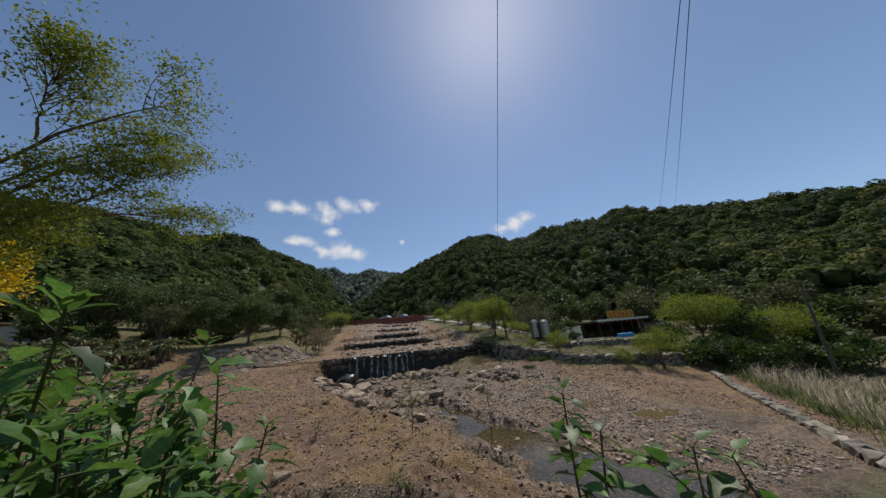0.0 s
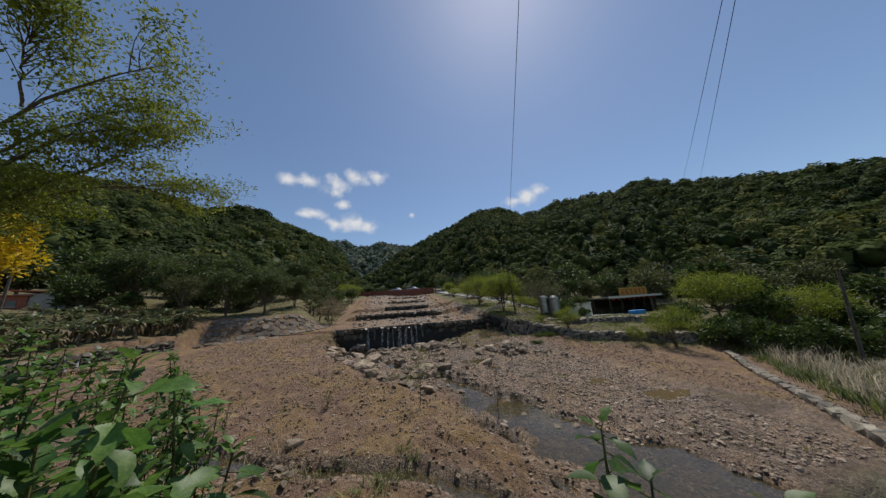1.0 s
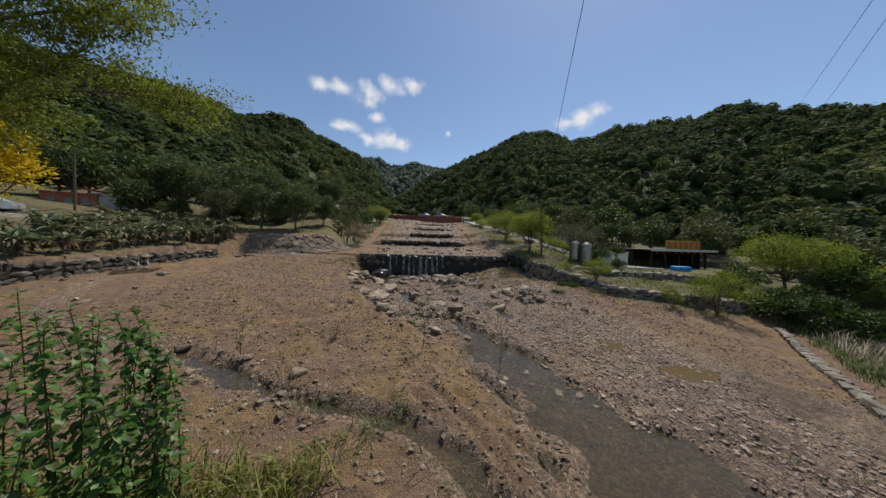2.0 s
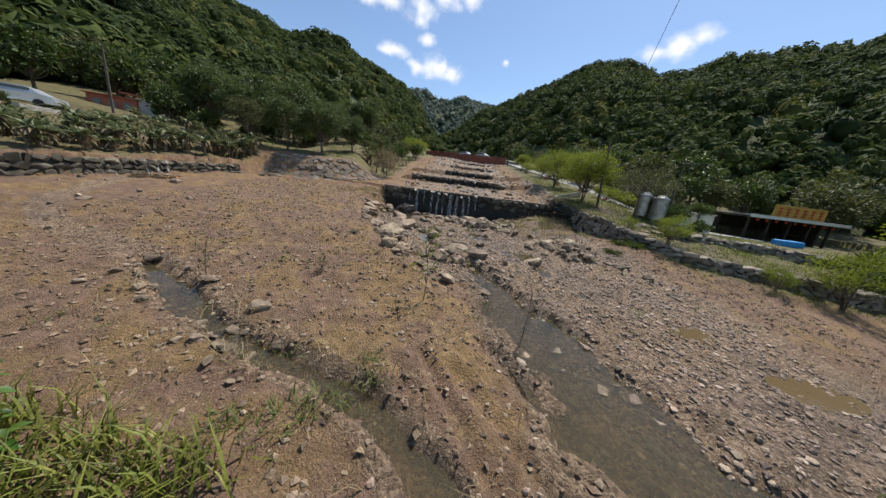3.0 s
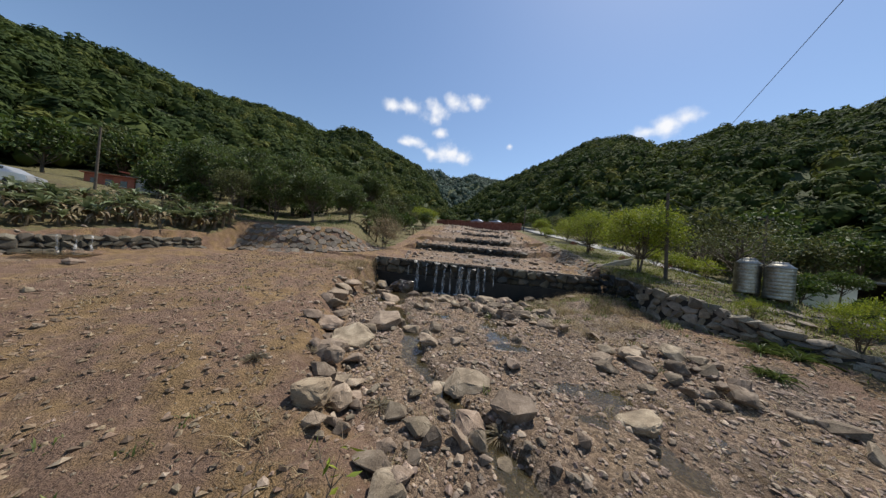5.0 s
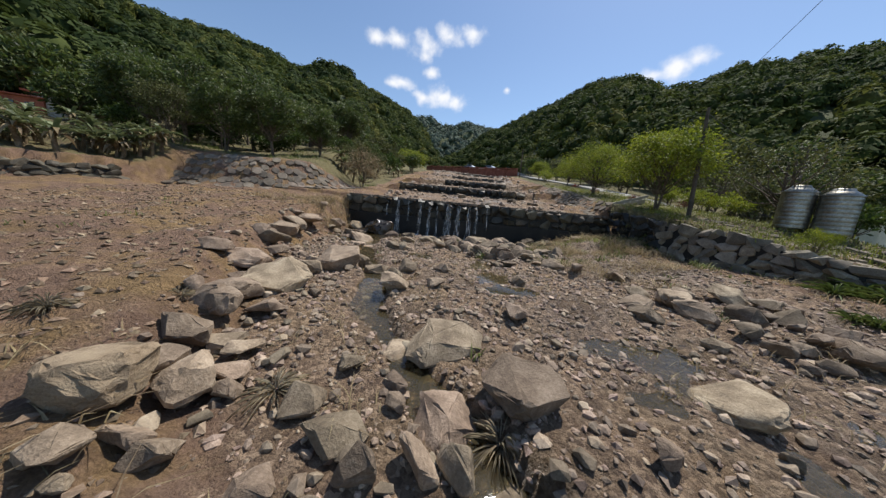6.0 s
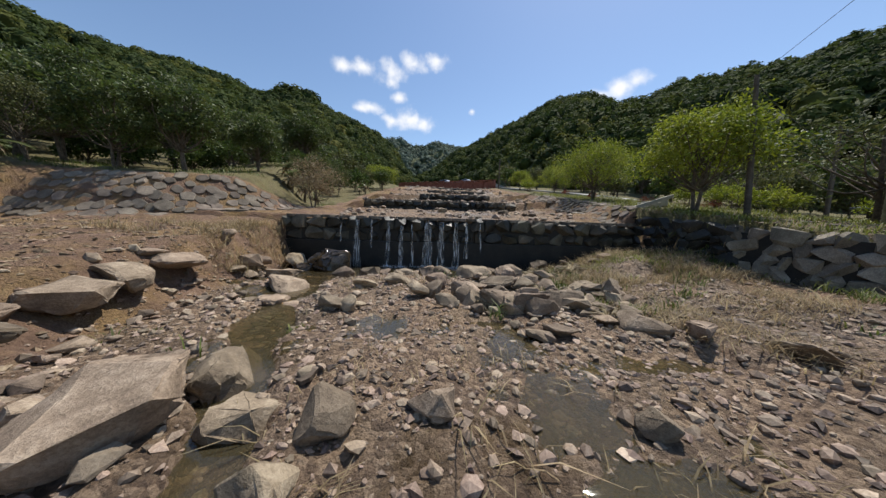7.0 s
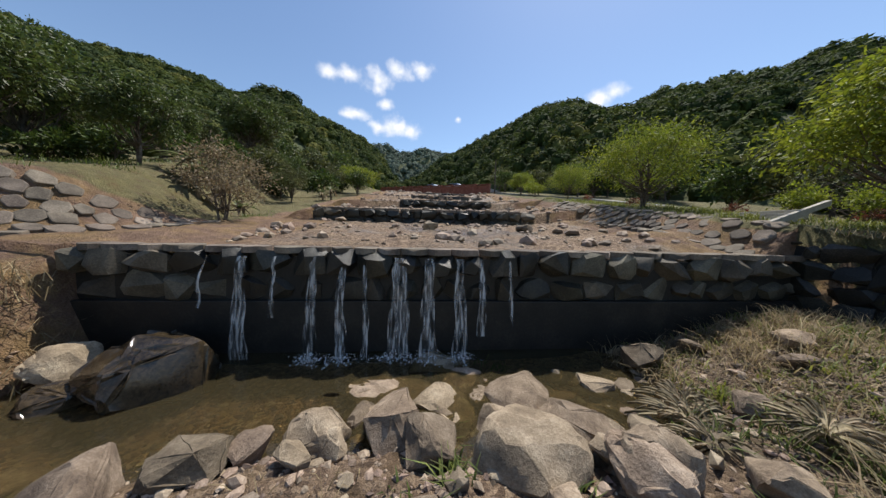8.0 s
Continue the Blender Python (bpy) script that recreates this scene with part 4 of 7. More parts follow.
def weir(name, y, x0, x1, foot, crest, courses, label, seed, size=0.62, apron=0.0):
    """A low dam of stone courses in front of a mortared core; apron: height of the plain wall below them."""
    r = np.random.default_rng(seed)
    dam = thing(name, (0, 0, 0), label, "weir", kind="structure")
    xs = np.linspace(x0, x1, 40)
    top = crest - 0.12 + 0.03 * rough(xs, xs * 0 + y, 1.0, 2, seed)
    v = np.concatenate([np.stack([xs, np.full(40, y + dy), zz], -1) for dy, zz in ((-0.04, np.full(40, foot)), (-0.04, top), (0.9, top), (0.9, np.full(40, foot)))])
    i = np.arange(160).reshape(4, 40)
    q = np.stack([i[:-1, :-1], i[:-1, 1:], i[1:, 1:], i[1:, :-1]], -1).reshape(-1, 4)
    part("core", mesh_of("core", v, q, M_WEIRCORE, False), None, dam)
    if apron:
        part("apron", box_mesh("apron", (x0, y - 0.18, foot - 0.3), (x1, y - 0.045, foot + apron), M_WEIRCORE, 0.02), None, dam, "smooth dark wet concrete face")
        foot += apron
    h = (crest - foot) / courses
    for k in range(courses):
        x = x0 + r.uniform(-0.1, 0.1)
        while x < x1:
            w = size * r.uniform(0.65, 1.45)
            hh = h * r.uniform(0.92, 1.08)
            zc = foot + (k + 0.5) * h + (r.uniform(-0.03, 0.06) if k == courses - 1 else 0)
            proud = -0.02 if k == courses - 1 else 0.06
            wet = -5.6 < x + 0.6 * r.normal() < 1.9
            lay(dam, WEIR_BLOCKS if wet else DRY_BLOCKS, x + w / 2, y + proud + r.uniform(-0.07, 0.05), zc, w * 1.04, 0.5, hh * r.uniform(0.95, 1.2), 0, r, (0, r.uniform(-8, 8)))
            x += w
    x = x0
    while x < x1 - 0.3:
        w = size * r.uniform(0.7, 1.3)
        cap = lay(dam, PITCH_BLOCKS, x + w / 2, y + 0.12, crest + 0.03, w * 1.02, 0.62, 0.13, 0, r)
        cap.rotation_euler = (0, 0, cap.rotation_euler[2])
        x += w
    return dam


weir("weir_1", 0.0, -7.9, 7.8, -0.75, 1.95, 2, "mossy dark stone weir with water trickling over its crest", 41, 0.6, 1.7)
weir("weir_2", 7.7, -6.6, 3.9, 2.6, 3.36, 2, "low dark stone weir across the upper bed", 42)
weir("weir_3", 13.6, -2.9, 3.4, 3.8, 4.5, 2, "low dark stone weir across the upper bed", 43, 0.8)
weir("weir_4", 19.7, -2.4, 3.4, 4.95, 5.6, 1, "low dark stone weir far up the bed", 44, 0.9)
weir("weir_5", 26.7, -2.2, 3.6, 6.2, 6.85, 1, "low dark stone weir far up the bed", 45, 0.9)


def wall_along(name, line, tops, courses, label, seed, meshes, size=0.5, depth=0.42, back=0.18, batter=0.1):
    """A dry stone wall along a polyline, on the ground in front of it."""
    r = np.random.default_rng(seed)
    w = thing(name, (0, 0, 0), label, "stone wall", kind="structure")
    line, tops = np.array(line, float), np.array(tops, float)
    seg = np.r_[0, np.cumsum(np.linalg.norm(np.diff(line, axis=0), axis=1))]
    core_v, core_q = [], []
    n = max(8, int(seg[-1] / 0.5))
    for k, s in enumerate(np.linspace(0, seg[-1], n)):
        x, y, zt = (np.interp(s, seg, c) for c in (line[:, 0], line[:, 1], tops))
        j = min(np.searchsorted(seg, s, side="right") - 1, len(line) - 2)
        d = (line[j + 1] - line[j]) / np.linalg.norm(line[j + 1] - line[j])
        nrm = np.array((-d[1], d[0]))
        zf = min(float(land(x - nrm[0] * 0.5, y - nrm[1] * 0.5)), zt - 0.3) - 0.2
        for off, z in ((-0.1, zf), (-0.08 + batter * 0.5, zt - 0.08), (0.55, zt - 0.06)):
            core_v.append((x + nrm[0] * off, y + nrm[1] * off, z))
    for k in range(n - 1):
        for a in (0, 1):
            core_q.append((k * 3 + a, (k + 1) * 3 + a, (k + 1) * 3 + a + 1, k * 3 + a + 1))
    # Near-black sheet behind the stones; it shows in the gaps between them.
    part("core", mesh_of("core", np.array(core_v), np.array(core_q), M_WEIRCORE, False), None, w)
    for c in range(courses):
        s = r.uniform(0, 0.3)
        while s < seg[-1]:
            ww = size * r.uniform(0.6, 1.5)
            x, y, zt = (np.interp(s + ww / 2, seg, q) for q in (line[:, 0], line[:, 1], tops))
            j = min(np.searchsorted(seg, s + ww / 2, side="right") - 1, len(line) - 2)
            d = (line[j + 1] - line[j]) / np.linalg.norm(line[j + 1] - line[j])
            nrm = np.array((-d[1], d[0]))
            zf = min(float(land(x - nrm[0] * 0.5, y - nrm[1] * 0.5)), zt - 0.3)
            h = (zt - zf + 0.1) / courses
            lay(w, meshes, x + nrm[0] * batter * c / courses, y + nrm[1] * batter * c / courses, zf - 0.05 + (c + 0.5) * h, ww * 1.22, depth, h * r.uniform(1.1, 1.55),
                math.degrees(math.atan2(d[1], d[0])), r, (0, r.uniform(-13, 13)))
            s += ww
    return w


# Near-black weir stone puts the tree's shade on this stretch into the colour.
wall_along("wing_wall", [(7.75, 0.3), (7.95, -3.6)], [2.4, 1.95], 4, "stone wing wall beside the weir, tree shade put into its dark colour", 50, WEIR_BLOCKS, 0.55)
wall_along("bank_wall", [(7.95, -3.6), (8.55, -6), (9.25, -8.3), (11.0, -10.6), (14, -11.3), (17, -11.8), (19.6, -12.2)],
           [1.9, 1.75, 1.3, 0.75, 0.45, 0.25, 0.05], 4, "dry stone retaining wall of grey boulders along the bank", 51, WALL_BLOCKS, 0.44)
wall_along("terrace_wall", [(11.4, -8.2), (14.5, -8.3), (18.2, -8.0), (21.5, -8.6)], [1.75, 1.45, 1.35, 1.2], 3, "pale stone terrace wall below the restaurant", 52, WALL_BLOCKS, 0.45)
wall_along("side_weir", [(-25.2, -18), (-23.5, -14), (-21.8, -10), (-20.6, -6.5), (-18.9, -3.0)], [1.2, 1.45, 1.75, 1.95, 2.2], 3, "low mossy stone weir of the side stream", 53, DRY_BLOCKS, 0.42)


def pitched(name, label, cells, seed, meshes, lift=0.0):
    """Stones set flat into a slope: cells of x, y and size."""
    r = np.random.default_rng(seed)
    w = thing(name, (0, 0, 0), label, "stone pitching", kind="structure")
    for x, y, s in cells:
        e = 0.15
        gx_, gy_ = (float(land(x + e, y) - land(x - e, y)) / (2 * e), float(land(x, y + e) - land(x, y - e)) / (2 * e))
        lay(w, meshes, x, y, float(land(x, y)) + lift, s * r.uniform(0.9, 1.3), s * r.uniform(0.8, 1.05), 0.2, r.uniform(0, 360), r) if abs(gx_) + abs(gy_) < 0.05 else \
            lay(w, meshes, x, y, float(land(x, y)) + lift, s * r.uniform(0.9, 1.15), s * r.uniform(0.8, 1.0), 0.2, r.uniform(-9, 9), r, (math.degrees(math.atan(gy_)), -math.degrees(math.atan(gx_))), 3)
    return w


r = np.random.default_rng(61)
cells = []
for k in range(2600):
    x = r.uniform(-18.5, -9.2)
    p = r.uniform(-0.1, 2.1)
    y = float(pitch_line(x)) + p
    if all((x - a) ** 2 + (y - b) ** 2 > 0.125 for a, b, _ in cells):
        cells.append((x, y, r.uniform(0.46, 0.6)))
pitched("pitched_slope", "sunlit slope paved with rough grey stones", cells, 62, PITCH_BLOCKS, -0.05)
cells = []
for k in range(1500):
    y = r.uniform(0.3, 11)
    x = r.uniform(6.8, 8.1)
    if all((x - a) ** 2 + (y - b) ** 2 > 0.095 for a, b, _ in cells):
        cells.append((x, y, r.uniform(0.32, 0.46)))
pitched("upper_bank_pitching", "grey stones paving the foot of the upper bank", cells, 63, PITCH_BLOCKS, -0.03)
cells = []
for k in range(110):
    x, y = r.uniform(10.2, 13.6), r.uniform(-8.5, -1.0)
    if all((x - a) ** 2 + (y - b) ** 2 > 0.5 for a, b, _ in cells) and y > bank_line(x) + 0.8 and np.hypot(x - 12.4, y + 5) > 1.6:
        cells.append((x, y, r.uniform(0.55, 0.9)))
pitched("stepping_pavement", "flat pale stones let into the grass", cells, 64, PITCH_BLOCKS, -0.06)

# a kerb of squared stones along the side of the river bed
kerb = thing("river_kerb", (0, 0, 0), "pale stone kerb edging the river bed", "kerb", kind="structure")
a, b = np.array((19.0, -14.2)), np.array((8.0, -24.3))
n = int(np.linalg.norm(b - a) / 0.62)
for k in range(n):
    for row in (0, 1):
        q = a + (b - a) * (k + 0.5 + 0.4 * row) / n + np.array((0.68, 0.74)) * (0.45 * row - 0.2)
        lay(kerb, WALL_BLOCKS, q[0], q[1], float(land(*q)) + 0.1, 0.62, 0.46, 0.34, 42.6, r)
def height(x, y):
    """Height of the built ground, with its grain."""
    i, j = np.clip(np.searchsorted(gx, x) - 1, 0, nx - 2), np.clip(np.searchsorted(gy, y) - 1, 0, ny - 2)
    u, v = (x - gx[i]) / (gx[i + 1] - gx[i]), (y - gy[j]) / (gy[j + 1] - gy[j])
    return (GZ[j, i] * (1 - u) + GZ[j, i + 1] * u) * (1 - v) + (GZ[j + 1, i] * (1 - u) + GZ[j + 1, i + 1] * u) * v


# ---- boulders ----
rock_r = np.random.default_rng(5)
HUGE = [stone_mesh("boulder", hull_stone(rock_r, int(rock_r.integers(15, 24)), 4.0, (1, rock_r.uniform(0.75, 0.95), rock_r.uniform(0.55, 0.8)), 0.04, 1, 2), M_ROCK) for _ in range(12)]
BIG = [stone_mesh("boulder", hull_stone(rock_r, int(rock_r.integers(11, 18)), 4.0, (1, rock_r.uniform(0.65, 0.95), rock_r.uniform(0.5, 0.85)), 0.04, 1, 1), M_ROCK) for _ in range(22)]
WETBIG = [stone_mesh("boulder", hull_stone(rock_r, 34, 2.2, (1, 0.8, 0.8), 0.12, 2, 2), M_WETROCK) for _ in range(3)]


def boulder(x, y, w, meshes=None, flat=1.0, turn=None, sunk=0.22, label="", z=None, tilt=16):
    """One stone of width w, bedded in the ground."""
    r = rock_r
    pick = meshes or (HUGE if w > 0.6 else BIG)
    ob = new("boulder", pick[int(r.integers(len(pick)))])
    g = float(height(np.float64(x), np.float64(y))) if z is None else z
    ob.matrix_world = pose(x, y, g + w * flat * (0.4 - sunk), r.uniform(-tilt, tilt), r.uniform(-tilt, tilt), r.uniform(0, 360) if turn is None else turn) @ Matrix.Diagonal((w * 1.3, w * 1.3, w * flat * 1.3, 1))
    return tagged(ob, label or ("large tan river boulder lying on the gravel" if w > 0.6 else "angular grey-brown stone lying on the gravel"), "boulder", "boulders in the river bed")


for x, y, w, f in ((-1.03, -0.60, 0.91, 0.88), (1.29, -1.08, 0.50, 1.25), (-0.47, -1.09, 0.61, 1.04), (1.76, -1.43, 0.63, 0.89), (-1.72, -1.44, 1.13, 0.54), (0.42, -1.80, 1.09, 0.71),
                   (-2.08, -2.05, 0.53, 1.25), (1.73, -2.11, 0.37, 0.90), (-0.28, -2.31, 0.67, 1.04), (-2.53, -2.42, 0.71, 0.80), (-5.01, -2.46, 0.35, 0.62),
                   (-3.13, -2.66, 0.44, 1.09), (-5.50, -2.67, 0.51, 0.56), (-7.30, -2.72, 0.58, 0.73), (-2.25, -2.74, 0.42, 0.71), (-1.19, -2.81, 0.60, 0.99),
                   (-2.55, -2.87, 0.33, 1.04), (-4.98, -2.87, 0.42, 0.62), (-3.57, -2.90, 0.63, 0.71), (-4.22, -3.09, 0.68, 0.73), (-6.21, -3.21, 0.80, 0.51)):
    boulder(x, y, 1.06 * w, flat=max(f, 0.48), turn=rock_r.uniform(-35, 35), sunk=0.12)
for x, y, w, f in ((1.09, -3.35, 0.60, 1.12), (-7.09, -3.52, 0.60, 0.94), (2.07, -3.55, 0.56, 0.88), (-6.99, -4.17, 0.46, 0.71), (-2.45, -4.46, 0.79, 0.51), (-5.31, -4.56, 0.99, 0.62),
                   (2.70, -4.87, 0.49, 0.71), (-1.32, -4.97, 0.52, 1.04), (0.25, -5.03, 0.67, 0.62), (-3.21, -5.03, 0.53, 0.62), (2.20, -5.16, 0.36, 1.00), (2.56, -5.16, 0.35, 1.00),
                   (-0.34, -5.35, 0.47, 0.83), (-5.14, -5.38, 0.32, 0.73), (2.63, -5.43, 0.58, 0.45), (0.25, -5.48, 0.29, 0.78), (3.02, -5.52, 0.43, 0.89), (-7.16, -5.66, 0.96, 0.69),
                   (-4.95, -5.72, 0.64, 0.57), (-1.41, -5.80, 0.45, 1.25), (-0.63, -5.82, 0.58, 0.97), (-1.79, -5.88, 0.44, 1.07), (-4.53, -5.90, 0.45, 0.45), (0.81, -5.93, 0.49, 0.70)):
    boulder(x, y, 1.06 * w, flat=max(f, 0.48), turn=rock_r.uniform(-35, 35), sunk=0.12)
for x, y, w, f in ((-5.43, -5.97, 0.30, 0.55), (-0.72, -6.22, 0.42, 1.16), (1.24, -6.30, 0.74, 0.67), (-0.05, -6.38, 0.64, 0.80), (2.89, -6.40, 0.28, 0.54), (-2.91, -6.52, 0.31, 0.62),
                   (-1.12, -6.57, 0.40, 1.07), (-3.32, -6.63, 0.47, 0.83), (1.83, -6.64, 0.41, 0.78), (0.45, -6.64, 0.71, 0.77), (-0.94, -6.69, 0.15, 1.25), (-3.00, -6.73, 0.31, 1.25),
                   (-7.02, -6.80, 0.75, 0.78), (2.11, -7.52, 0.57, 0.54), (-6.89, -7.60, 0.77, 0.69), (-6.07, -8.25, 0.39, 0.47), (-3.85, -8.42, 1.00, 0.62), (-5.90, -8.61, 0.25, 0.62),
                   (-6.30, -8.93, 0.71, 0.62), (-6.61, -8.95, 0.56, 0.62), (-3.15, -9.27, 0.64, 0.62), (-4.82, -9.42, 0.33, 0.80), (-5.78, -9.42, 0.54, 0.78), (-1.40, -9.46, 0.37, 1.00)):
    boulder(x, y, 1.06 * w, flat=max(f, 0.48), turn=rock_r.uniform(-35, 35), sunk=0.12)
for x, y, w, f in ((-2.31, -9.57, 0.48, 0.68), (-4.02, -9.58, 0.83, 0.73), (0.55, -9.58, 0.27, 0.96), (4.16, -9.60, 0.56, 0.50), (3.37, -9.70, 0.52, 0.56), (5.28, -9.84, 0.64, 0.58),
                   (-2.47, -9.99, 0.46, 0.62), (5.54, -10.28, 0.52, 0.45), (3.79, -10.32, 0.60, 0.83), (-4.36, -10.40, 0.59, 0.75), (-1.45, -10.44, 0.37, 0.75), (2.77, -10.55, 0.56, 0.68),
                   (-4.71, -10.55, 0.57, 1.00), (3.87, -10.65, 0.64, 0.71), (-2.39, -10.68, 0.65, 0.64), (-5.48, -10.79, 0.77, 0.58), (2.83, -10.88, 0.61, 0.58), (-5.80, -11.09, 0.47, 1.00),
                   (-4.49, -11.22, 0.94, 0.66), (4.13, -11.26, 0.42, 0.80), (-5.09, -11.32, 0.47, 0.62), (5.18, -11.49, 0.32, 1.00), (0.02, -11.49, 0.44, 0.69), (5.52, -11.57, 0.27, 0.97)):
    boulder(x, y, 1.06 * w, flat=max(f, 0.48), turn=rock_r.uniform(-35, 35), sunk=0.12)
for x, y, w, f in ((4.63, -11.65, 0.32, 1.00), (3.25, -11.76, 0.36, 0.62), (4.18, -11.78, 0.38, 0.83), (5.37, -11.92, 0.32, 0.94), (-4.71, -12.00, 0.75, 0.59), (4.28, -12.05, 0.26, 0.83),
                   (4.63, -12.11, 0.32, 0.62), (-3.97, -12.27, 0.46, 0.73), (-4.35, -12.41, 0.54, 1.08), (-4.90, -12.42, 0.27, 1.25), (-1.1, -12.5, 0.8, 0.4), (-1.76, -12.49, 0.53, 0.77),
                   (-3.90, -12.99, 0.36, 0.73), (2.41, -13.05, 0.82, 0.45), (-4.22, -13.14, 0.49, 1.04), (-2.20, -13.16, 0.26, 0.78), (-3.51, -13.23, 0.37, 0.67), (-1.62, -13.28, 0.25, 1.09),
                   (-0.24, -13.34, 0.66, 0.74), (-1.54, -13.63, 0.20, 1.25), (-0.94, -13.63, 0.63, 0.85), (-3.23, -13.64, 0.32, 0.67), (2.12, -13.72, 0.18, 1.00), (-2.46, -13.74, 0.38, 0.75)):
    boulder(x, y, 1.06 * w, flat=max(f, 0.48), turn=rock_r.uniform(-35, 35), sunk=0.12)
for x, y, w, f in ((-3.59, -13.79, 0.56, 1.01), (0.82, -13.87, 0.27, 1.15), (-1.96, -14.00, 0.45, 0.66), (-1.24, -14.17, 0.34, 1.08), (-0.93, -14.20, 0.33, 1.08), (-1.68, -14.23, 0.32, 1.08),
                   (-3.21, -14.37, 0.33, 0.77), (-3.39, -14.39, 0.33, 0.80), (-2.46, -14.42, 0.39, 0.51), (-3.56, -14.60, 0.31, 0.82), (-3.37, -14.73, 0.13, 0.94)):
    boulder(x, y, 1.06 * w, flat=max(f, 0.48), turn=rock_r.uniform(-35, 35), sunk=0.12)
def layered_stone(r):
    """A squared block whose beds stand out as ledges."""
    bm = hull_stone(r, 44, 6.0, (1, 0.8, 0.72), 0.06, 2, 2)
    for v in bm.verts:
        x, y, z = v.co
        bed_ = math.sin(34 * (z + 0.05 * x + 0.03 * math.sin(9 * x))) + 0.6 * math.sin(61 * z + 4 * y)
        k = 1 + 0.022 * bed_
        v.co = (x * k, y * k, z)
    return bm


SANDSTONE = surface("layered_sandstone", ((0.15, 0.105, 0.064), (0.3, 0.225, 0.145), (0.42, 0.33, 0.22)), 3, 0.9, 1.0, 50, bump_size=0.06, streak=0.3)
boulder(-3.9, -14.15, 0.52, [stone_mesh("boulder", layered_stone(rock_r), SANDSTONE)], 1.0, 12, 0.05, "large tan boulder with a layered sandstone face", tilt=4)
for x, y, w in ((3.0, -1.0, 0.8), (4.1, -0.95, 0.55), (3.3, -0.6, 0.34), (2.2, -1.5, 0.5), (5.3, -1.6, 0.6), (4.7, -2.1, 0.45)):
    boulder(x, y, w, flat=0.7, turn=rock_r.uniform(-35, 35), sunk=0.1)
for x, y, w, f in ((-5.45, -1.15, 1.5, 0.95), (-6.35, -1.5, 0.9, 0.8), (-6.0, -0.55, 0.8, 1.5)):
    boulder(x, y, w, WETBIG, f, turn=8, z=-0.3, tilt=6, label="wet dark boulder glistening at the weir's foot")


LOOSE = []


def strew(count, where, sizes, flat=(0.5, 0.95), seed=1):
    """Loose stones in an area; where: gives a random x, y."""
    r = np.random.default_rng(seed)
    for _ in range(count):
        x, y = where(r)
        w = 1.25 * (sizes[0] + (sizes[1] - sizes[0]) * r.uniform() ** 2.0)
        if w > 0.42:
            boulder(x, y, w, None, r.uniform(*flat), sunk=0.12)
        else:
            LOOSE.append((x, y, float(height(np.float64(x), np.float64(y))) + 0.12 * w, w * 0.85))


def along(line, half):
    line = np.array(line, float)

    def pick(r):
        k = r.uniform(0, len(line) - 1.001)
        i = int(k)
        p = line[i] + (line[i + 1] - line[i]) * (k - i)
        return p[0] + r.normal() * half, p[1] + r.normal() * half
    return pick


for x, y, w, f, a in ((-6.95, -1.0, 0.72, 0.95, 20), (-7.5, -0.7, 0.5, 0.9, -20)):
    boulder(x, y, w, None, f, a, 0.12, "grey-brown boulder at the edge of the pool", z=-0.05)
for x, y, w, f, a in ((-0.28, -3.0, 1.3, 0.62, 5), (0.75, -2.75, 1.05, 0.75, -38), (-1.62, -2.35, 0.8, 0.85, 75), (-0.95, -1.75, 0.95, 0.85, -25)):
    boulder(x, y, w, HUGE, f, a, 0.16, "broad tan boulder in the rubble below the weir", tilt=9)


strew(120, along([(-7.3, -3), (-6.9, -6), (-6.2, -8.5), (-4.6, -11), (-3.6, -13), (-2.6, -14.6), (-1.6, -15.4)], 0.55), (0.14, 0.42), seed=71)
strew(60, along([(3.8, -8.6), (4.8, -10), (5.3, -11.4), (6.2, -12.6), (7.5, -13.6)], 0.5), (0.16, 0.5), seed=72)
strew(70, along([(-0.4, -5.8), (0.8, -6.6), (2.2, -6.4), (3.2, -5.6)], 0.6), (0.14, 0.4), seed=73)
strew(44, along([(-2.6, -3.2), (0, -3.6), (2.5, -2.6), (2.0, -1.6)], 0.55), (0.12, 0.36), seed=74)
strew(60, along([(-1.9, -2.4), (-0.9, -1.5), (0.3, -2.4), (0.9, -1.2), (2.0, -2.2), (2.4, -1.0)], 0.32), (0.2, 0.46), (0.6, 1.0), seed=79)
strew(30, along([(-10.5, -17.6), (-8, -18.8), (-6.4, -19.4), (-5, -20.2)], 0.5), (0.1, 0.34), (0.5, 0.8), seed=75)
strew(26, along([(-26, -7), (-20, -11), (-14, -14.8)], 1.3), (0.15, 0.45), (0.4, 0.7), seed=76)
strew(30, along([(0.3, -15.6), (1.6, -18), (3.8, -18.6), (4.6, -21)], 0.7), (0.08, 0.24), seed=77)
strew(36, along([(-5, 5), (-2, 6.6), (3, 6.8), (5, 11), (-3, 12), (1, 18), (-2, 25)], 1.3), (0.2, 0.5), (0.4, 0.8), seed=78)

strew(70, along([(-1.5, -14.2), (-0.5, -13.4), (0.5, -12.6), (-1.2, -12.2), (-2.6, -11.4), (-1.5, -9.8)], 0.6), (0.07, 0.22), (0.6, 1.0), seed=91)
strew(60, along([(-6.6, -4.6), (-5.4, -6.2), (-4.0, -7.6), (-3.0, -6.2), (-3.4, -4.6)], 0.6), (0.08, 0.28), (0.6, 1.0), seed=92)
strew(60, along([(0.2, -6.6), (1.8, -6.8), (3.0, -6.2), (1.0, -5.2), (0.2, -4.2), (1.6, -3.4)], 0.5), (0.12, 0.4), (0.6, 1.0), seed=93)

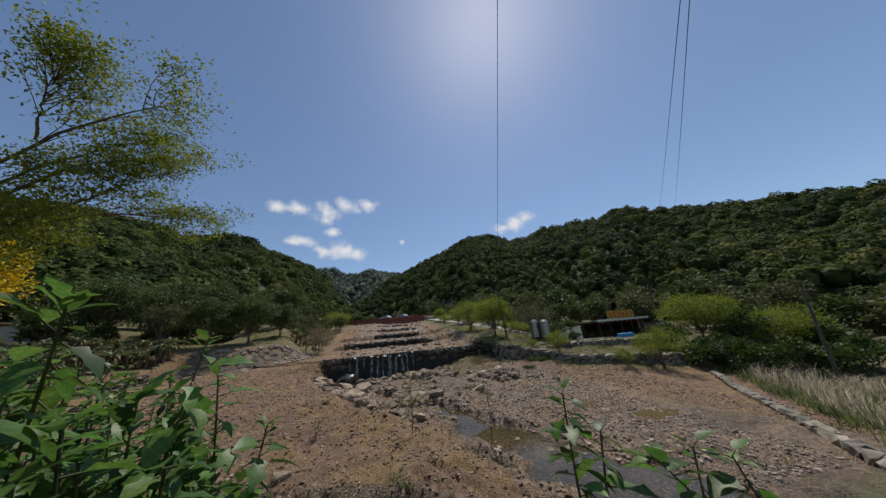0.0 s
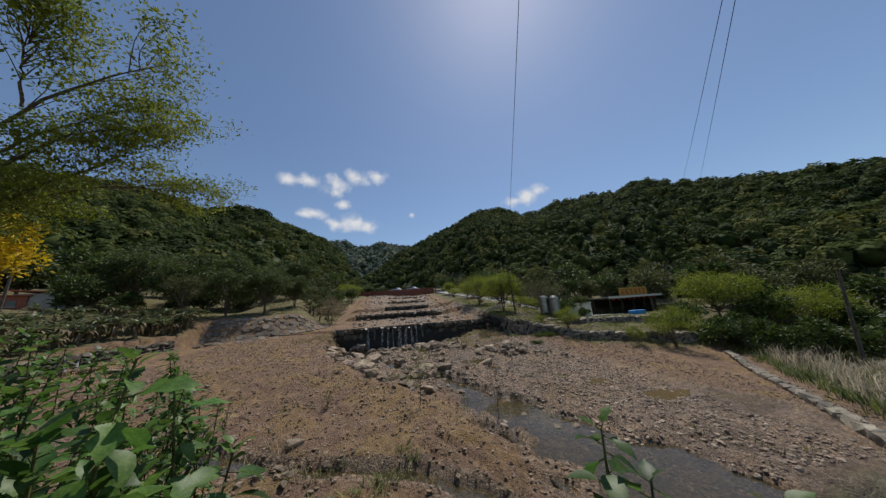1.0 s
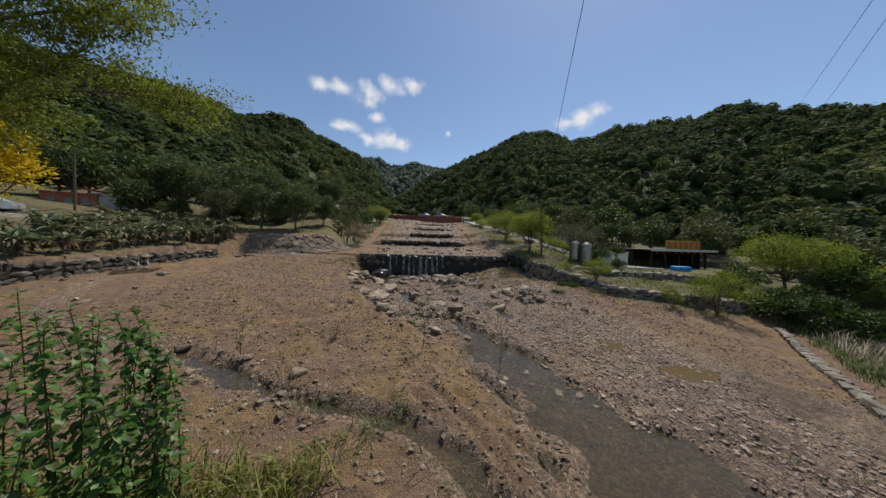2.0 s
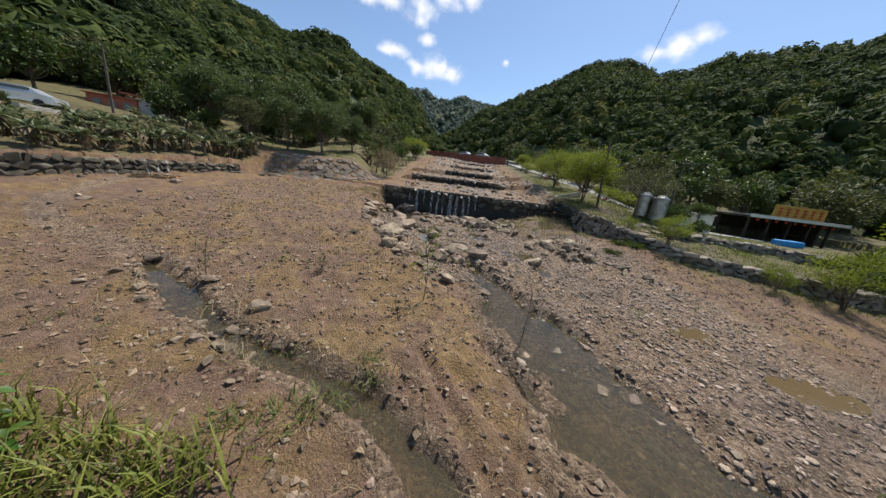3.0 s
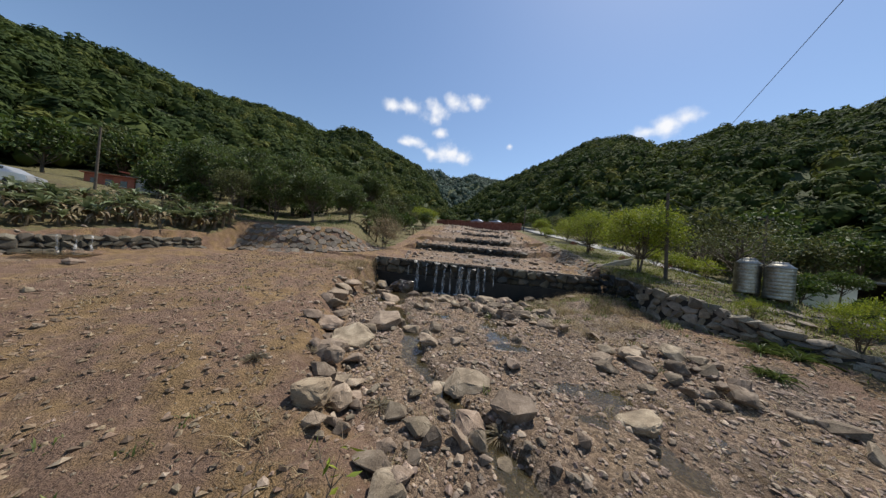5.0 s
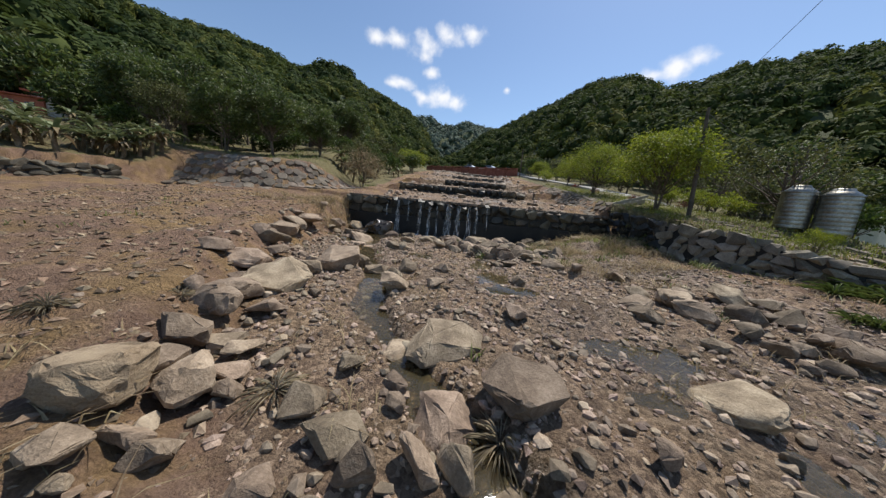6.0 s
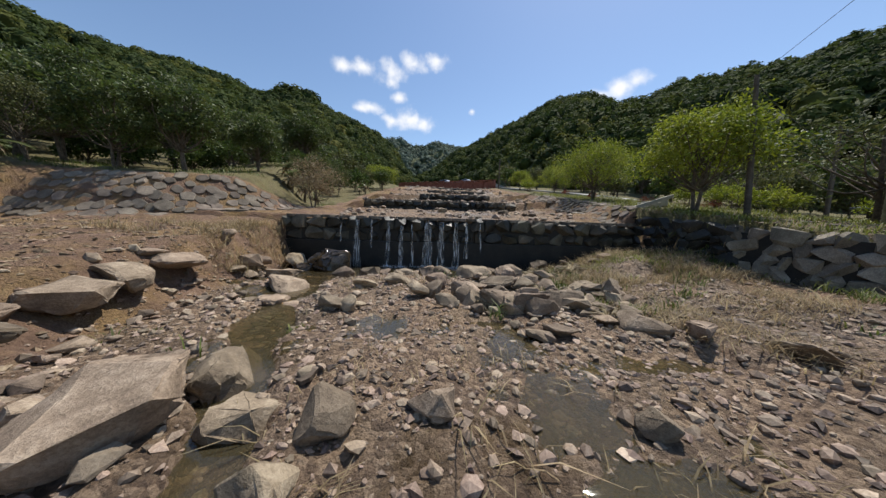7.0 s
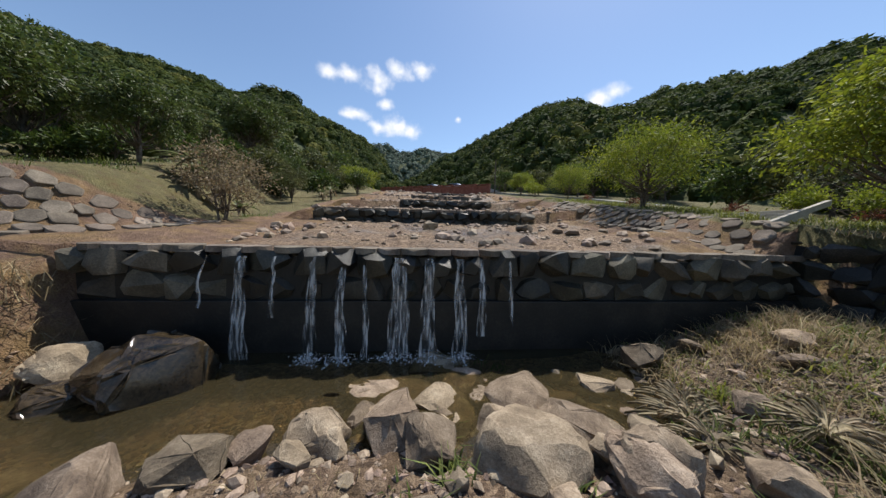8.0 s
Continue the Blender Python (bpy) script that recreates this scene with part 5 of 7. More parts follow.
strew(60, along([(-0.2, -6.2), (0.8, -6.6), (1.6, -6.0), (2.4, -5.4), (0.6, -5.2), (1.0, -4.4)], 0.4), (0.26, 0.46), (0.8, 1.1), seed=94)
strew(110, along([(-5.0, -4.2), (-4.9, -6.5), (-3.5, -9.2), (-2.3, -11.6), (-1.2, -13.3), (0.1, -14.8)], 0.5), (0.07, 0.34), (0.6, 1.0), seed=95)
strew(90, along([(0.2, -15.4), (1.0, -17.2), (1.7, -18.8), (2.2, -19.9), (2.8, -21.6)], 0.55), (0.08, 0.36), (0.4, 0.6), seed=96)
strew(80, along([(-10.4, -17.0), (-8.4, -18.1), (-6.6, -19.0), (-4.9, -19.9)], 0.45), (0.06, 0.36), (0.4, 0.8), seed=97)
strew(46, along([(-1.2, -2.6), (-0.4, -1.8), (0.6, -2.6), (1.4, -1.8), (2.0, -2.6), (0.4, -3.4)], 0.4), (0.3, 0.5), (0.8, 1.1), seed=98)
rubble = [stone_arrays(hull_stone(rock_r, 14, 3.0, (1, rock_r.uniform(0.6, 0.9), rock_r.uniform(0.4, 0.75)), 0.05, 1)) for _ in range(18)]
LOOSE = np.array(LOOSE)
v, f = gather(rubble, LOOSE[:, :3], LOOSE[:, 3], rock_r.uniform(0, 6.3, len(LOOSE)), rock_r.uniform(-0.4, 0.4, len(LOOSE)))
tagged(new("river_stones", mesh_of("river_stones", v, f, surface("river_stone", ((0.10, 0.076, 0.054), (0.22, 0.17, 0.12), (0.38, 0.31, 0.225)), 3.2, 0.9, 0.8, 55, 0.35, island=True, bump_size=0.03, speck=0.28), False)), "angular grey-brown stones strewn over the bed", "stones", kind="stuff")

# gravel, too fine to count
r = np.random.default_rng(81)
small = []
for _ in range(12):
    bm = bmesh.new()
    bmesh.ops.create_icosphere(bm, subdivisions=1, radius=1)
    v = np.array([p.co[:] for p in bm.verts]) * (1 + r.uniform(-0.25, 0.25, (12, 1))) if len(bm.verts) == 12 else np.array([p.co[:] for p in bm.verts])
    f = np.array([[p.index for p in q.verts] for q in bm.faces])
    bm.free()
    small.append((v * (1, r.uniform(0.6, 0.95), r.uniform(0.4, 0.7)), f))


chips = []
for _ in range(10):
    v = np.array([(1, 0, 0), (-1, 0, 0), (0, 1, 0), (0, -1, 0), (0, 0, 1), (0, 0, -1)], float) * r.uniform(0.6, 1.2, (6, 1)) + r.uniform(-0.25, 0.25, (6, 3))
    chips.append((v * (1, 0.8, 0.6), np.array([(0, 2, 4), (2, 1, 4), (1, 3, 4), (3, 0, 4), (2, 0, 5), (1, 2, 5), (3, 1, 5), (0, 3, 5)])))


def gravel_field(name, n, x0, x1, y0, y1, keep, s0, s1, label, material, flat_shade=True, shapes=small):
    x, y = r.uniform(x0, x1, n), r.uniform(y0, y1, n)
    ok = r.uniform(0, 1, n) < keep(x, y)
    x, y = x[ok], y[ok]
    s = s0 + (s1 - s0) * r.uniform(0, 1, len(x)) ** 3
    v, f = gather(shapes, np.stack([x, y, height(x, y) + 0.15 * s], -1), s, r.uniform(0, 6.3, len(x)), r.uniform(-0.5, 0.5, len(x)))
    tagged(new(name, mesh_of(name, v, f, material, not flat_shade)), label, "gravel", kind="stuff")


def corridor(x, y):
    e = np.interp(y, [-60, -24, -17, -15.4, -14, -13, -8, 0], [1, 0.0, -0.6, -1.9, -3.2, -4.0, -6.4, -7.5])
    return smooth(-0.4, 0.8, x - e) * smooth(7.5, 4.5, x - 0.35 * np.clip(-y - 6, 0, 20)) * np.where(y > -15.5, 1, smooth(1.5, 3, x)) * smooth(-0.3, -1.5, y) + 0.05


gravel_field("river_gravel", 20000, -8, 9, -23, -0.5, corridor, 0.02, 0.1, "loose grey and reddish river gravel", M_PEBBLE)
gravel_field("earth_clods", 46000, -16, 14, -24, -1, lambda x, y: 0.9 * smooth(0.6, 0.2, corridor(x, y)), 0.012, 0.1, "small stones and clods scattered over the bare earth",
             surface("clods", ((0.09, 0.06, 0.038), (0.18, 0.125, 0.08), (0.33, 0.26, 0.18)), 2, 0.9, 0.4, 30, 0.45, island=True), shapes=chips)
gravel_field("river_shingle", 40000, -8, 9, -23, -0.5, lambda x, y: corridor(x, y) * (0.35 + 0.65 * smooth(-0.3, 0.3, rough(x, y, 1.1, 3, 57))), 0.016, 0.085, "coarse broken shingle covering the river bed",
             surface("shingle", ((0.09, 0.064, 0.047), (0.19, 0.136, 0.1), (0.36, 0.275, 0.21)), 2.4, 0.7, 0.5, 40, 0.5, island=True), shapes=chips)
gravel_field("upper_bed_rubble", 1500, -6.5, 6.5, 1, 45, lambda x, y: 0.9 + 0 * x, 0.06, 0.32, "rubble strewn over the upper river bed", M_PEBBLE)

# ---- plants ----
def leaves(points, length, r, droop=0.3, ratio=0.42, along_=None):
    """Folded pointed leaves at points, four corners each."""
    n = len(points)
    d = r.normal(size=(n, 3)) if along_ is None else along_ + 0.5 * r.normal(size=(n, 3))
    d[:, 2] -= droop
    d /= np.linalg.norm(d, axis=1)[:, None]
    w = np.cross(d, r.normal(size=(n, 3)))
    w /= np.linalg.norm(w, axis=1)[:, None] + 1e-9
    up = np.cross(d, w)
    ln = length * r.uniform(0.6, 1.35, (n, 1))
    v = np.stack([points, points + d * ln * 0.5 + w * ln * ratio * 0.5 + up * ln * 0.06, points + d * ln, points + d * ln * 0.5 - w * ln * ratio * 0.5 + up * ln * 0.06], 1).reshape(-1, 3)
    return v, np.arange(4 * n).reshape(n, 4)


def limb(a, b, ra, rb, r, bend=0.12, steps=5, sag=0.0):
    a, b = np.array(a, float), np.array(b, float)
    t = np.linspace(0, 1, steps)[:, None]
    off = r.normal(size=3) * bend * np.linalg.norm(b - a)
    pts = a + (b - a) * t + off * np.sin(t * math.pi) + np.array((0, 0, sag)) * np.sin(t * math.pi)
    return pts, ra + (rb - ra) * t[:, 0] ** 0.8


def tree(name, label, height, spread_, bare, trunk_r, leaf_count, leaf_len, leaf_mat, seed, droop=0.3, limbs=8, clumps=26, puff=0.34, stems=1, ratio=0.42, dome=1.0, bark=None, loose=0.16):
    """A tapered trunk that forks into limbs; the crown is made of rounded leaf clumps with gaps, each at the end of a branch."""
    r = np.random.default_rng(seed)
    t = thing(name, (0, 0, 0), label, "tree" if height > 2.6 else "shrub")
    low, half = height * bare, height * (1 - bare) / 2
    mids = []
    for k in range(clumps * 6):
        d = r.normal(size=3)
        d /= np.linalg.norm(d)
        if d[2] < -0.75:
            continue
        c = np.array((0, 0, low + half)) + d * (spread_, spread_, half * dome) * r.uniform(0.45, 0.8)
        if all(np.linalg.norm((c - m) / (1, 1, 0.8)) > spread_ * puff * 0.72 for m, _ in mids):
            mids.append((c, spread_ * puff * r.uniform(0.75, 1.2)))
        if len(mids) == clumps:
            break
    wood, trunks = [], []
    for s in range(stems):
        lean = r.normal(size=2) * 0.05 * height + (0 if stems == 1 else 1) * r.normal(size=2) * 0.13 * spread_
        top = np.array((lean[0], lean[1], low + half * 1.3))
        pts, rad = limb((0.2 * trunk_r * s, 0.1 * s * trunk_r, -0.3), top, trunk_r * (1 if stems == 1 else 0.65), trunk_r * 0.3, r, 0.04, 9)
        rad[0] *= 1.35
        wood.append(tube(pts, rad, 8))
        trunks.append(pts)
    for k, (c, cr) in enumerate(mids):
        pts = trunks[k % stems]
        f = np.clip((c[2] - half * 0.9) / (low + half * 1.3), 0.35, 0.95)
        a = np.array([np.interp(f, np.linspace(0, 1, 9), pts[:, j]) for j in range(3)])
        lp, lr = limb(a, c, trunk_r * 0.32, trunk_r * 0.07, r, 0.08, 6, -0.04 * height)
        wood.append(tube(lp, lr, 5))
        for q in range(3 if leaf_len < 0.2 else 0):
            e = c + r.normal(size=3) * cr * 0.5
            wood.append(tube(*limb(lp[4], e, trunk_r * 0.07, trunk_r * 0.025, r, 0.1, 4), 4))
    part("trunk", mesh_of("trunk", *joined(wood), bark or M_BARK), None, t)
    who = r.integers(len(mids), size=leaf_count)
    mid = np.array([m for m, _ in mids])[who]
    cr = np.array([q for _, q in mids])[who][:, None]
    d = r.normal(size=(leaf_count, 3))
    d /= np.linalg.norm(d, axis=1)[:, None]
    d[:, 2] = np.where(d[:, 2] < -0.4, -d[:, 2], d[:, 2])
    pts = mid + d * cr * (r.uniform(0.55, 1.0, (leaf_count, 1)) + loose * r.normal(size=(leaf_count, 1))) * (1, 1, 0.8)
    part("crown", mesh_of("crown", *leaves(pts, leaf_len, r, droop, ratio, 0.8 * d), leaf_mat, False), None, t)
    return t


def put(ob, x, y, turn=0, size=1.0, z=None):
    """Stands a thing on the ground."""
    ob.matrix_basis = pose(x, y, float(land(x, y)) - 0.05 if z is None else z, 0, 0, turn) @ Matrix.Scale(size, 4)
    return ob


def more(ob, x, y, turn, size=1.0, z=None, label=""):
    c = copy_thing(ob, pose(x, y, float(land(x, y)) - 0.05 if z is None else z, 0, 0, turn) @ Matrix.Scale(size / ob.scale[0], 4))
    return tagged(c, label)


mango = put(tree("mango_tree", "dense dark green broadleaf tree on the grassy mound", 7.8, 3.4, 0.14, 0.2, 11000, 0.26, M_DARKLEAF, 101, 0.4, clumps=34, puff=0.3), -22.4, 10.6)
mango_b = put(tree("mango_tree", "round dark green tree with several trunks", 7.0, 3.1, 0.14, 0.17, 9000, 0.25, M_DARKLEAF, 102, 0.4, clumps=30, stems=2, puff=0.3), -23.8, 5.2)
light = put(tree("olive_green_tree", "light olive-green tree with thin trunks on the mound", 6.2, 2.6, 0.14, 0.12, 6500, 0.18, M_OLIVELEAF, 103, 0.3, clumps=28, stems=3, puff=0.28, loose=0.3), -27.0, 11.8)
for x, y, a, s, o in ((-15.5, 3.8, 15, 0.66, mango), (-18.9, 3.4, 150, 0.72, mango_b), (-13.6, 7.0, 230, 0.58, mango_b), (-22.0, 2.6, 300, 0.72, light), (-18.4, 13.6, 40, 0.7, mango_b), (-30.0, 7.5, 80, 0.95, mango), (-20.0, 16.5, 130, 0.95, light), (-33.5, 12, 200, 1.0, mango_b), (-27.5, 16, 260, 1.1, light), (-16.5, 19.5, 310, 0.8, mango)):
    more(o, x, y, a, s)
acacia = put(tree("acacia_tree", "bright lime-green spreading tree beside the road", 4.0, 2.2, 0.22, 0.11, 11000, 0.14, M_LIMELEAF, 111, 0.6, clumps=34, stems=2, ratio=0.4, loose=0.2), 9.7, -0.7, 0, 1.12)
acacia_b = put(tree("acacia_tree", "lime-green feathery tree above the steps", 4.0, 2.7, 0.14, 0.12, 11000, 0.15, M_LIMELEAF, 112, 0.6, clumps=30, stems=3, ratio=0.3, loose=0.2), 9.9, 7.0)
for x, y, a, s, o in ((11.4, 16.5, 90, 0.72, acacia_b), (10.4, 25, 30, 0.7, acacia)):
    more(o, x, y, a, s)
bent = put(tree("bent_tree", "olive-leaved tree with a leaning forked trunk", 3.8, 2.5, 0.28, 0.13, 2100, 0.13, M_OLIVELEAF, 113, 0.4, clumps=26, stems=2, loose=0.4), 12.9, -3.6)
more(bent, 16.5, 3.5, 120, 1.0)
airy = put(tree("light_green_bush", "airy yellow-green bush with thin stems at the wall's foot", 2.9, 1.75, 0.14, 0.06, 4200, 0.13, M_LIMELEAF, 114, -0.3, clumps=26, puff=0.26, stems=4, ratio=0.3, loose=0.4), 17.0, -12.6)
more(airy, 10.9, -9.4, 60, 0.62, label="thin yellow-green sapling bush above the stone wall")
more(airy, 14.3, -12.0, 150, 0.42, label="small leafy bush at the wall's foot")
more(airy, 9.6, -7.6, 210, 0.3, label="small leafy bush at the wall's foot")
big_lime = put(tree("spreading_lime_tree", "broad bright green tree shading the river bank", 4.4, 3.0, 0.24, 0.16, 9000, 0.19, M_LIMELEAF, 115, 0.3, clumps=34, stems=2, ratio=0.35), 26.0, -10.4)
more(big_lime, 29.5, -13.6, 140, 0.95)
bushy = put(tree("leafy_bush", "dense green bush under the bank trees", 2.2, 1.7, 0.0, 0.08, 1600, 0.28, M_MIDLEAF, 121, 0.2, clumps=14, stems=2), 22.5, -12.8)
olive = put(tree("valley_tree", "grey-green tree at the foot of the hill", 5.6, 2.9, 0.1, 0.17, 1500, 0.52, M_OLIVELEAF, 122, 0.3, clumps=17, puff=0.38), 19.5, 7.0)
midtree = put(tree("valley_tree", "mid-green tree at the foot of the hill", 6.2, 3.0, 0.1, 0.18, 1500, 0.54, M_MIDLEAF, 123, 0.3, clumps=17, puff=0.38), 26, 9.0)
darktree = put(tree("valley_tree", "dark green tree at the foot of the hill", 6.0, 2.9, 0.08, 0.18, 1500, 0.54, M_DARKLEAF, 127, 0.3, clumps=17, puff=0.38), 30, 12.0)
gold = put(tree("golden_green_tree", "yellow-green round tree beside the upper bed", 4.2, 2.6, 0.1, 0.14, 5200, 0.22, M_LIMELEAF, 124, 0.3, clumps=24, stems=2), -10.2, 31.5)
more(midtree, -9.2, 27.0, 40, 0.5, label="small dark green tree beside the upper bed")
more(bushy, -11.8, 22.5, 100, 1.2)
more(olive, -14.0, 16.5, 160, 0.55)
more(olive, -17.5, 21.0, 250, 0.8)
for x, y, a, s, o in ((-12.6, 10.5, 20, 0.42, light), (-11.2, 15.0, 100, 0.5, light), (-13.8, 20.5, 50, 0.6, mango_b), (-11.6, 26.0, 80, 0.55, light)):
    more(o, x, y, a, s)
for x, y, s, o in ((-41.5, 9.5, 1.0, darktree), (-36.5, 10.5, 0.85, darktree), (-46, 4.5, 1.0, midtree), (-45.5, 10, 1.15, olive), (-33.0, 9.4, 0.7, midtree), (-47.5, -2.5, 1.05, darktree), (-49, -8.5, 1.1, olive), (-42.5, 15, 1.1, midtree), (-37, 16, 1.0, olive), (-31, 3.4, 0.6, darktree), (-52, 1.5, 1.2, midtree)):
    more(o, x, y, 41 * x, s)
brown = put(tree("bare_bush", "brown half-withered bush above the stone slope", 3.0, 1.9, 0.12, 0.08, 3600, 0.13, M_BROWNLEAF, 125, 0.2, clumps=22, puff=0.3, stems=3, loose=0.35), -9.3, 5.6)
yellow = put(tree("yellow_flowering_tree", "tree covered in golden yellow blossom", 7.2, 1.9, 0.62, 0.14, 5200, 0.17, M_YELLOW, 126, 0.2, clumps=22), -15.4, -18.2)
r = np.random.default_rng(130)
woods = [olive, midtree, bushy, darktree, gold]
for k in range(40):
    a = radians(r.uniform(8, 66))
    d = r.uniform(38, 66)
    x, y = d * math.sin(a) * 1.0 + 2, -12 + d * math.cos(a)
    if x > 16 and not (18 < x < 34 and -10 < y < 5):
        more(woods[int(r.integers(4))], x, y, r.uniform(0, 360), r.uniform(0.55, 0.95))
for x, y, s, k in ((20.5, 4.5, 0.6, 0), (23.5, 5.8, 0.7, 1), (27, 5.5, 0.65, 0), (30.5, 5.5, 0.75, 1), (33, 1, 0.8, 0), (18.2, 2.6, 0.5, 0), (34, -5, 0.9, 1), (33.5, -9.5, 0.8, 0), (17.5, 9, 0.55, 1), (15.5, 13, 0.5, 0), (14.5, 20, 0.55, 1), (14, 28, 0.6, 0), (12, 36, 0.6, 1), (13, 42, 0.8, 0), (18, 16, 0.7, 1), (19, 24, 0.7, 0)):
    more(woods[k], x, y, 37 * x, s)
for k in range(26):
    x, y = r.uniform(35, 58), r.uniform(-22, 12)
    more(woods[int(r.integers(3))], x, y, r.uniform(0, 360), r.uniform(0.7, 1.1))
for k in range(48):
    a = radians(r.uniform(-64, -12))
    d = r.uniform(42, 76)
    x, y = d * math.sin(a), -12 + d * math.cos(a)
    if x < -12 and not (-44 < x < -30 and -6 < y < 8):
        more(woods[int(r.integers(4))], x, y, r.uniform(0, 360), r.uniform(0.7, 1.15))
for x, y, s in ((20.6, -12.9, 0.9), (22.2, -15.0, 1.0), (24.6, -15.8, 1.1), (27.5, -12.2, 1.2), (30.5, -15.5, 1.3), (21.3, -10.6, 0.9), (26.5, -17.6, 1.1), (19.9, -11.0, 0.5), (31.5, -11, 1.4), (-27.5, 4, 0.9), (-25.5, 7.5, 0.9), (-32, 5, 1.2), (-23.6, 8.2, 1.0), (-20.2, 9.6, 0.9), (-18.2, 10.4, 0.9), (-21.6, 12.4, 1.1), (-16.2, 12.2, 0.8), (-14.4, 13.8, 0.8), (-13.2, 17.5, 0.9)):
    more(bushy, x, y, 53 * x, s)


def rosette(name, label, count, length, width, mat_, seed, stem=0.9, dead=0.35, category="plant"):
    """A clump of long arching leaves on a short stem."""
    r = np.random.default_rng(seed)
    t = thing(name, (0, 0, 0), label, category)
    part("stem", mesh_of("stem", *tube(*limb((0, 0, -0.2), (r.normal() * 0.1, r.normal() * 0.1, stem), 0.12, 0.08, r, 0.05, 5), 7), M_BROWNLEAF), None, t)
    green, brown_ = [], []
    for k in range(count):
        a = k * 2.4 + r.uniform(-0.3, 0.3)
        ln = length * r.uniform(0.7, 1.15)
        rise = r.uniform(0.5, 1.35)
        old = r.uniform() < dead
        s = np.linspace(0, 1, 7)
        out = ln * (s * math.cos(rise) if not old else 0.5 * s)
        up = stem * (0.9 if not old else 0.7) + ln * (math.sin(rise) * s - (0.9 if not old else 1.5) * s**2 * 0.62)
        wd = width * np.sin(np.clip(s * 1.02 + 0.06, 0, 1) * math.pi) ** 0.7 * r.uniform(0.7, 1.1)
        c = np.stack([np.cos(a) * out, np.sin(a) * out, up], -1)
        side = np.array((-math.sin(a), math.cos(a), 0))
        v = np.concatenate([c + side * wd[:, None], c - (0, 0, 0.03), c - side * wd[:, None]])
        f = [(j, j + 1, 8 + j, 7 + j) for j in range(6)] + [(7 + j, 8 + j, 15 + j, 14 + j) for j in range(6)]
        (brown_ if old else green).append((v, np.array(f)))
    if green:
        part("green_leaves", mesh_of("green_leaves", *joined(green), mat_), None, t)
    if brown_:
        part("withered_leaves", mesh_of("withered_leaves", *joined(brown_), M_BROWNLEAF), None, t, "withered brown leaves")
    return t


ban = [put(rosette("banana_plant", "banana plant with ragged green and withered leaves", 24, 1.5, 0.12, M_BANANA, 140 + k, 0.8 + 0.25 * k, 0.3 + 0.08 * k), -22.6 - 1.0 * k, -6.0 - k) for k in range(3)]
for k in range(130):
    y = r.uniform(-15, 0.5)
    x = float(terrace_line(y)) - 1.0 - abs(r.normal()) * 5.4
    more(ban[k % 3], x, y, r.uniform(0, 360), r.uniform(0.55, 1.05))
for x, y, s in ((-11.6, 7.4, 1.05), (-11.0, 7.9, 0.95), (-10.2, 8.0, 0.7), (-12.1, 7.9, 1.1), (-9.6, 17.0, 0.75), (-9.2, 18.0, 0.85)):
    more(ban[int(x * 10) % 3], x, y, 77 * x, s, label="ragged banana plant beside the upper bed")
fern = put(rosette("spiky_grass_clump", "dark green clump of long arching blades", 60, 0.95, 0.022, M_DARKLEAF, 150, 0.1, 0.05), 9.0, -9.6)
more(fern, 8.3, -9.2, 90, 0.9)
more(fern, 9.3, -8.9, 200, 1.0)
more(fern, 7.2, -10.7, 40, 0.72, label="small round tuft of dark green blades")
more(fern, 7.0, -10.5, 150, 0.6, label="small round tuft of dark green blades")


def blades(places, height_, spread_, per, r, lean=0.6, width=0.012):
    """Tufts of bent grass blades, three pieces each."""
    n = len(places) * per
    base = np.repeat(places, per, 0) + np.concatenate([r.normal(size=(n, 2)) * spread_, np.zeros((n, 1))], 1)
    a = r.uniform(0, 6.3, n)
    h = np.repeat(height_, per) * r.uniform(0.5, 1.2, n)
    l = lean * h * r.uniform(0.3, 1.4, n)
    d = np.stack([np.cos(a), np.sin(a), 0 * a], -1)
    s = np.stack([-np.sin(a), np.cos(a), 0 * a], -1) * (width * r.uniform(0.6, 1.5, n))[:, None]
    up = np.stack([0 * h, 0 * h, h], -1)
    rows = [(base, 1.0), (base + d * (0.4 * l)[:, None] + up * 0.72, 0.8), (base + d * (1.1 * l)[:, None] + up * 0.95, 0.08)]
    v = np.stack([q for b, k in rows for q in (b + s * k, b - s * k)], 1).reshape(-1, 3)
    i = np.arange(n)[:, None] * 6
    return v, np.concatenate([i + np.array(q)[None] for q in ((0, 1, 3, 2), (2, 3, 5, 4))])


def meadow(name, label, n, area, keep, h0, h1, per, mat_, seed, lean=0.6, spread_=0.07, width=0.012):
    r = np.random.default_rng(seed)
    x, y = r.uniform(area[0], area[1], n), r.uniform(area[2], area[3], n)
    ok = r.uniform(0, 1, n) < keep(x, y)
    x, y = x[ok], y[ok]
    v, f = blades(np.stack([x, y, height(x, y) - 0.02], -1), r.uniform(h0, h1, len(x)), spread_, per, r, lean, width)
    tagged(new(name, mesh_of(name, v, f, mat_)), label, "grass", kind="stuff")


def patch(x, y, size, seed, cut=0.1):
    return smooth(cut, cut + 0.35, rough(x, y, size, 3, seed))


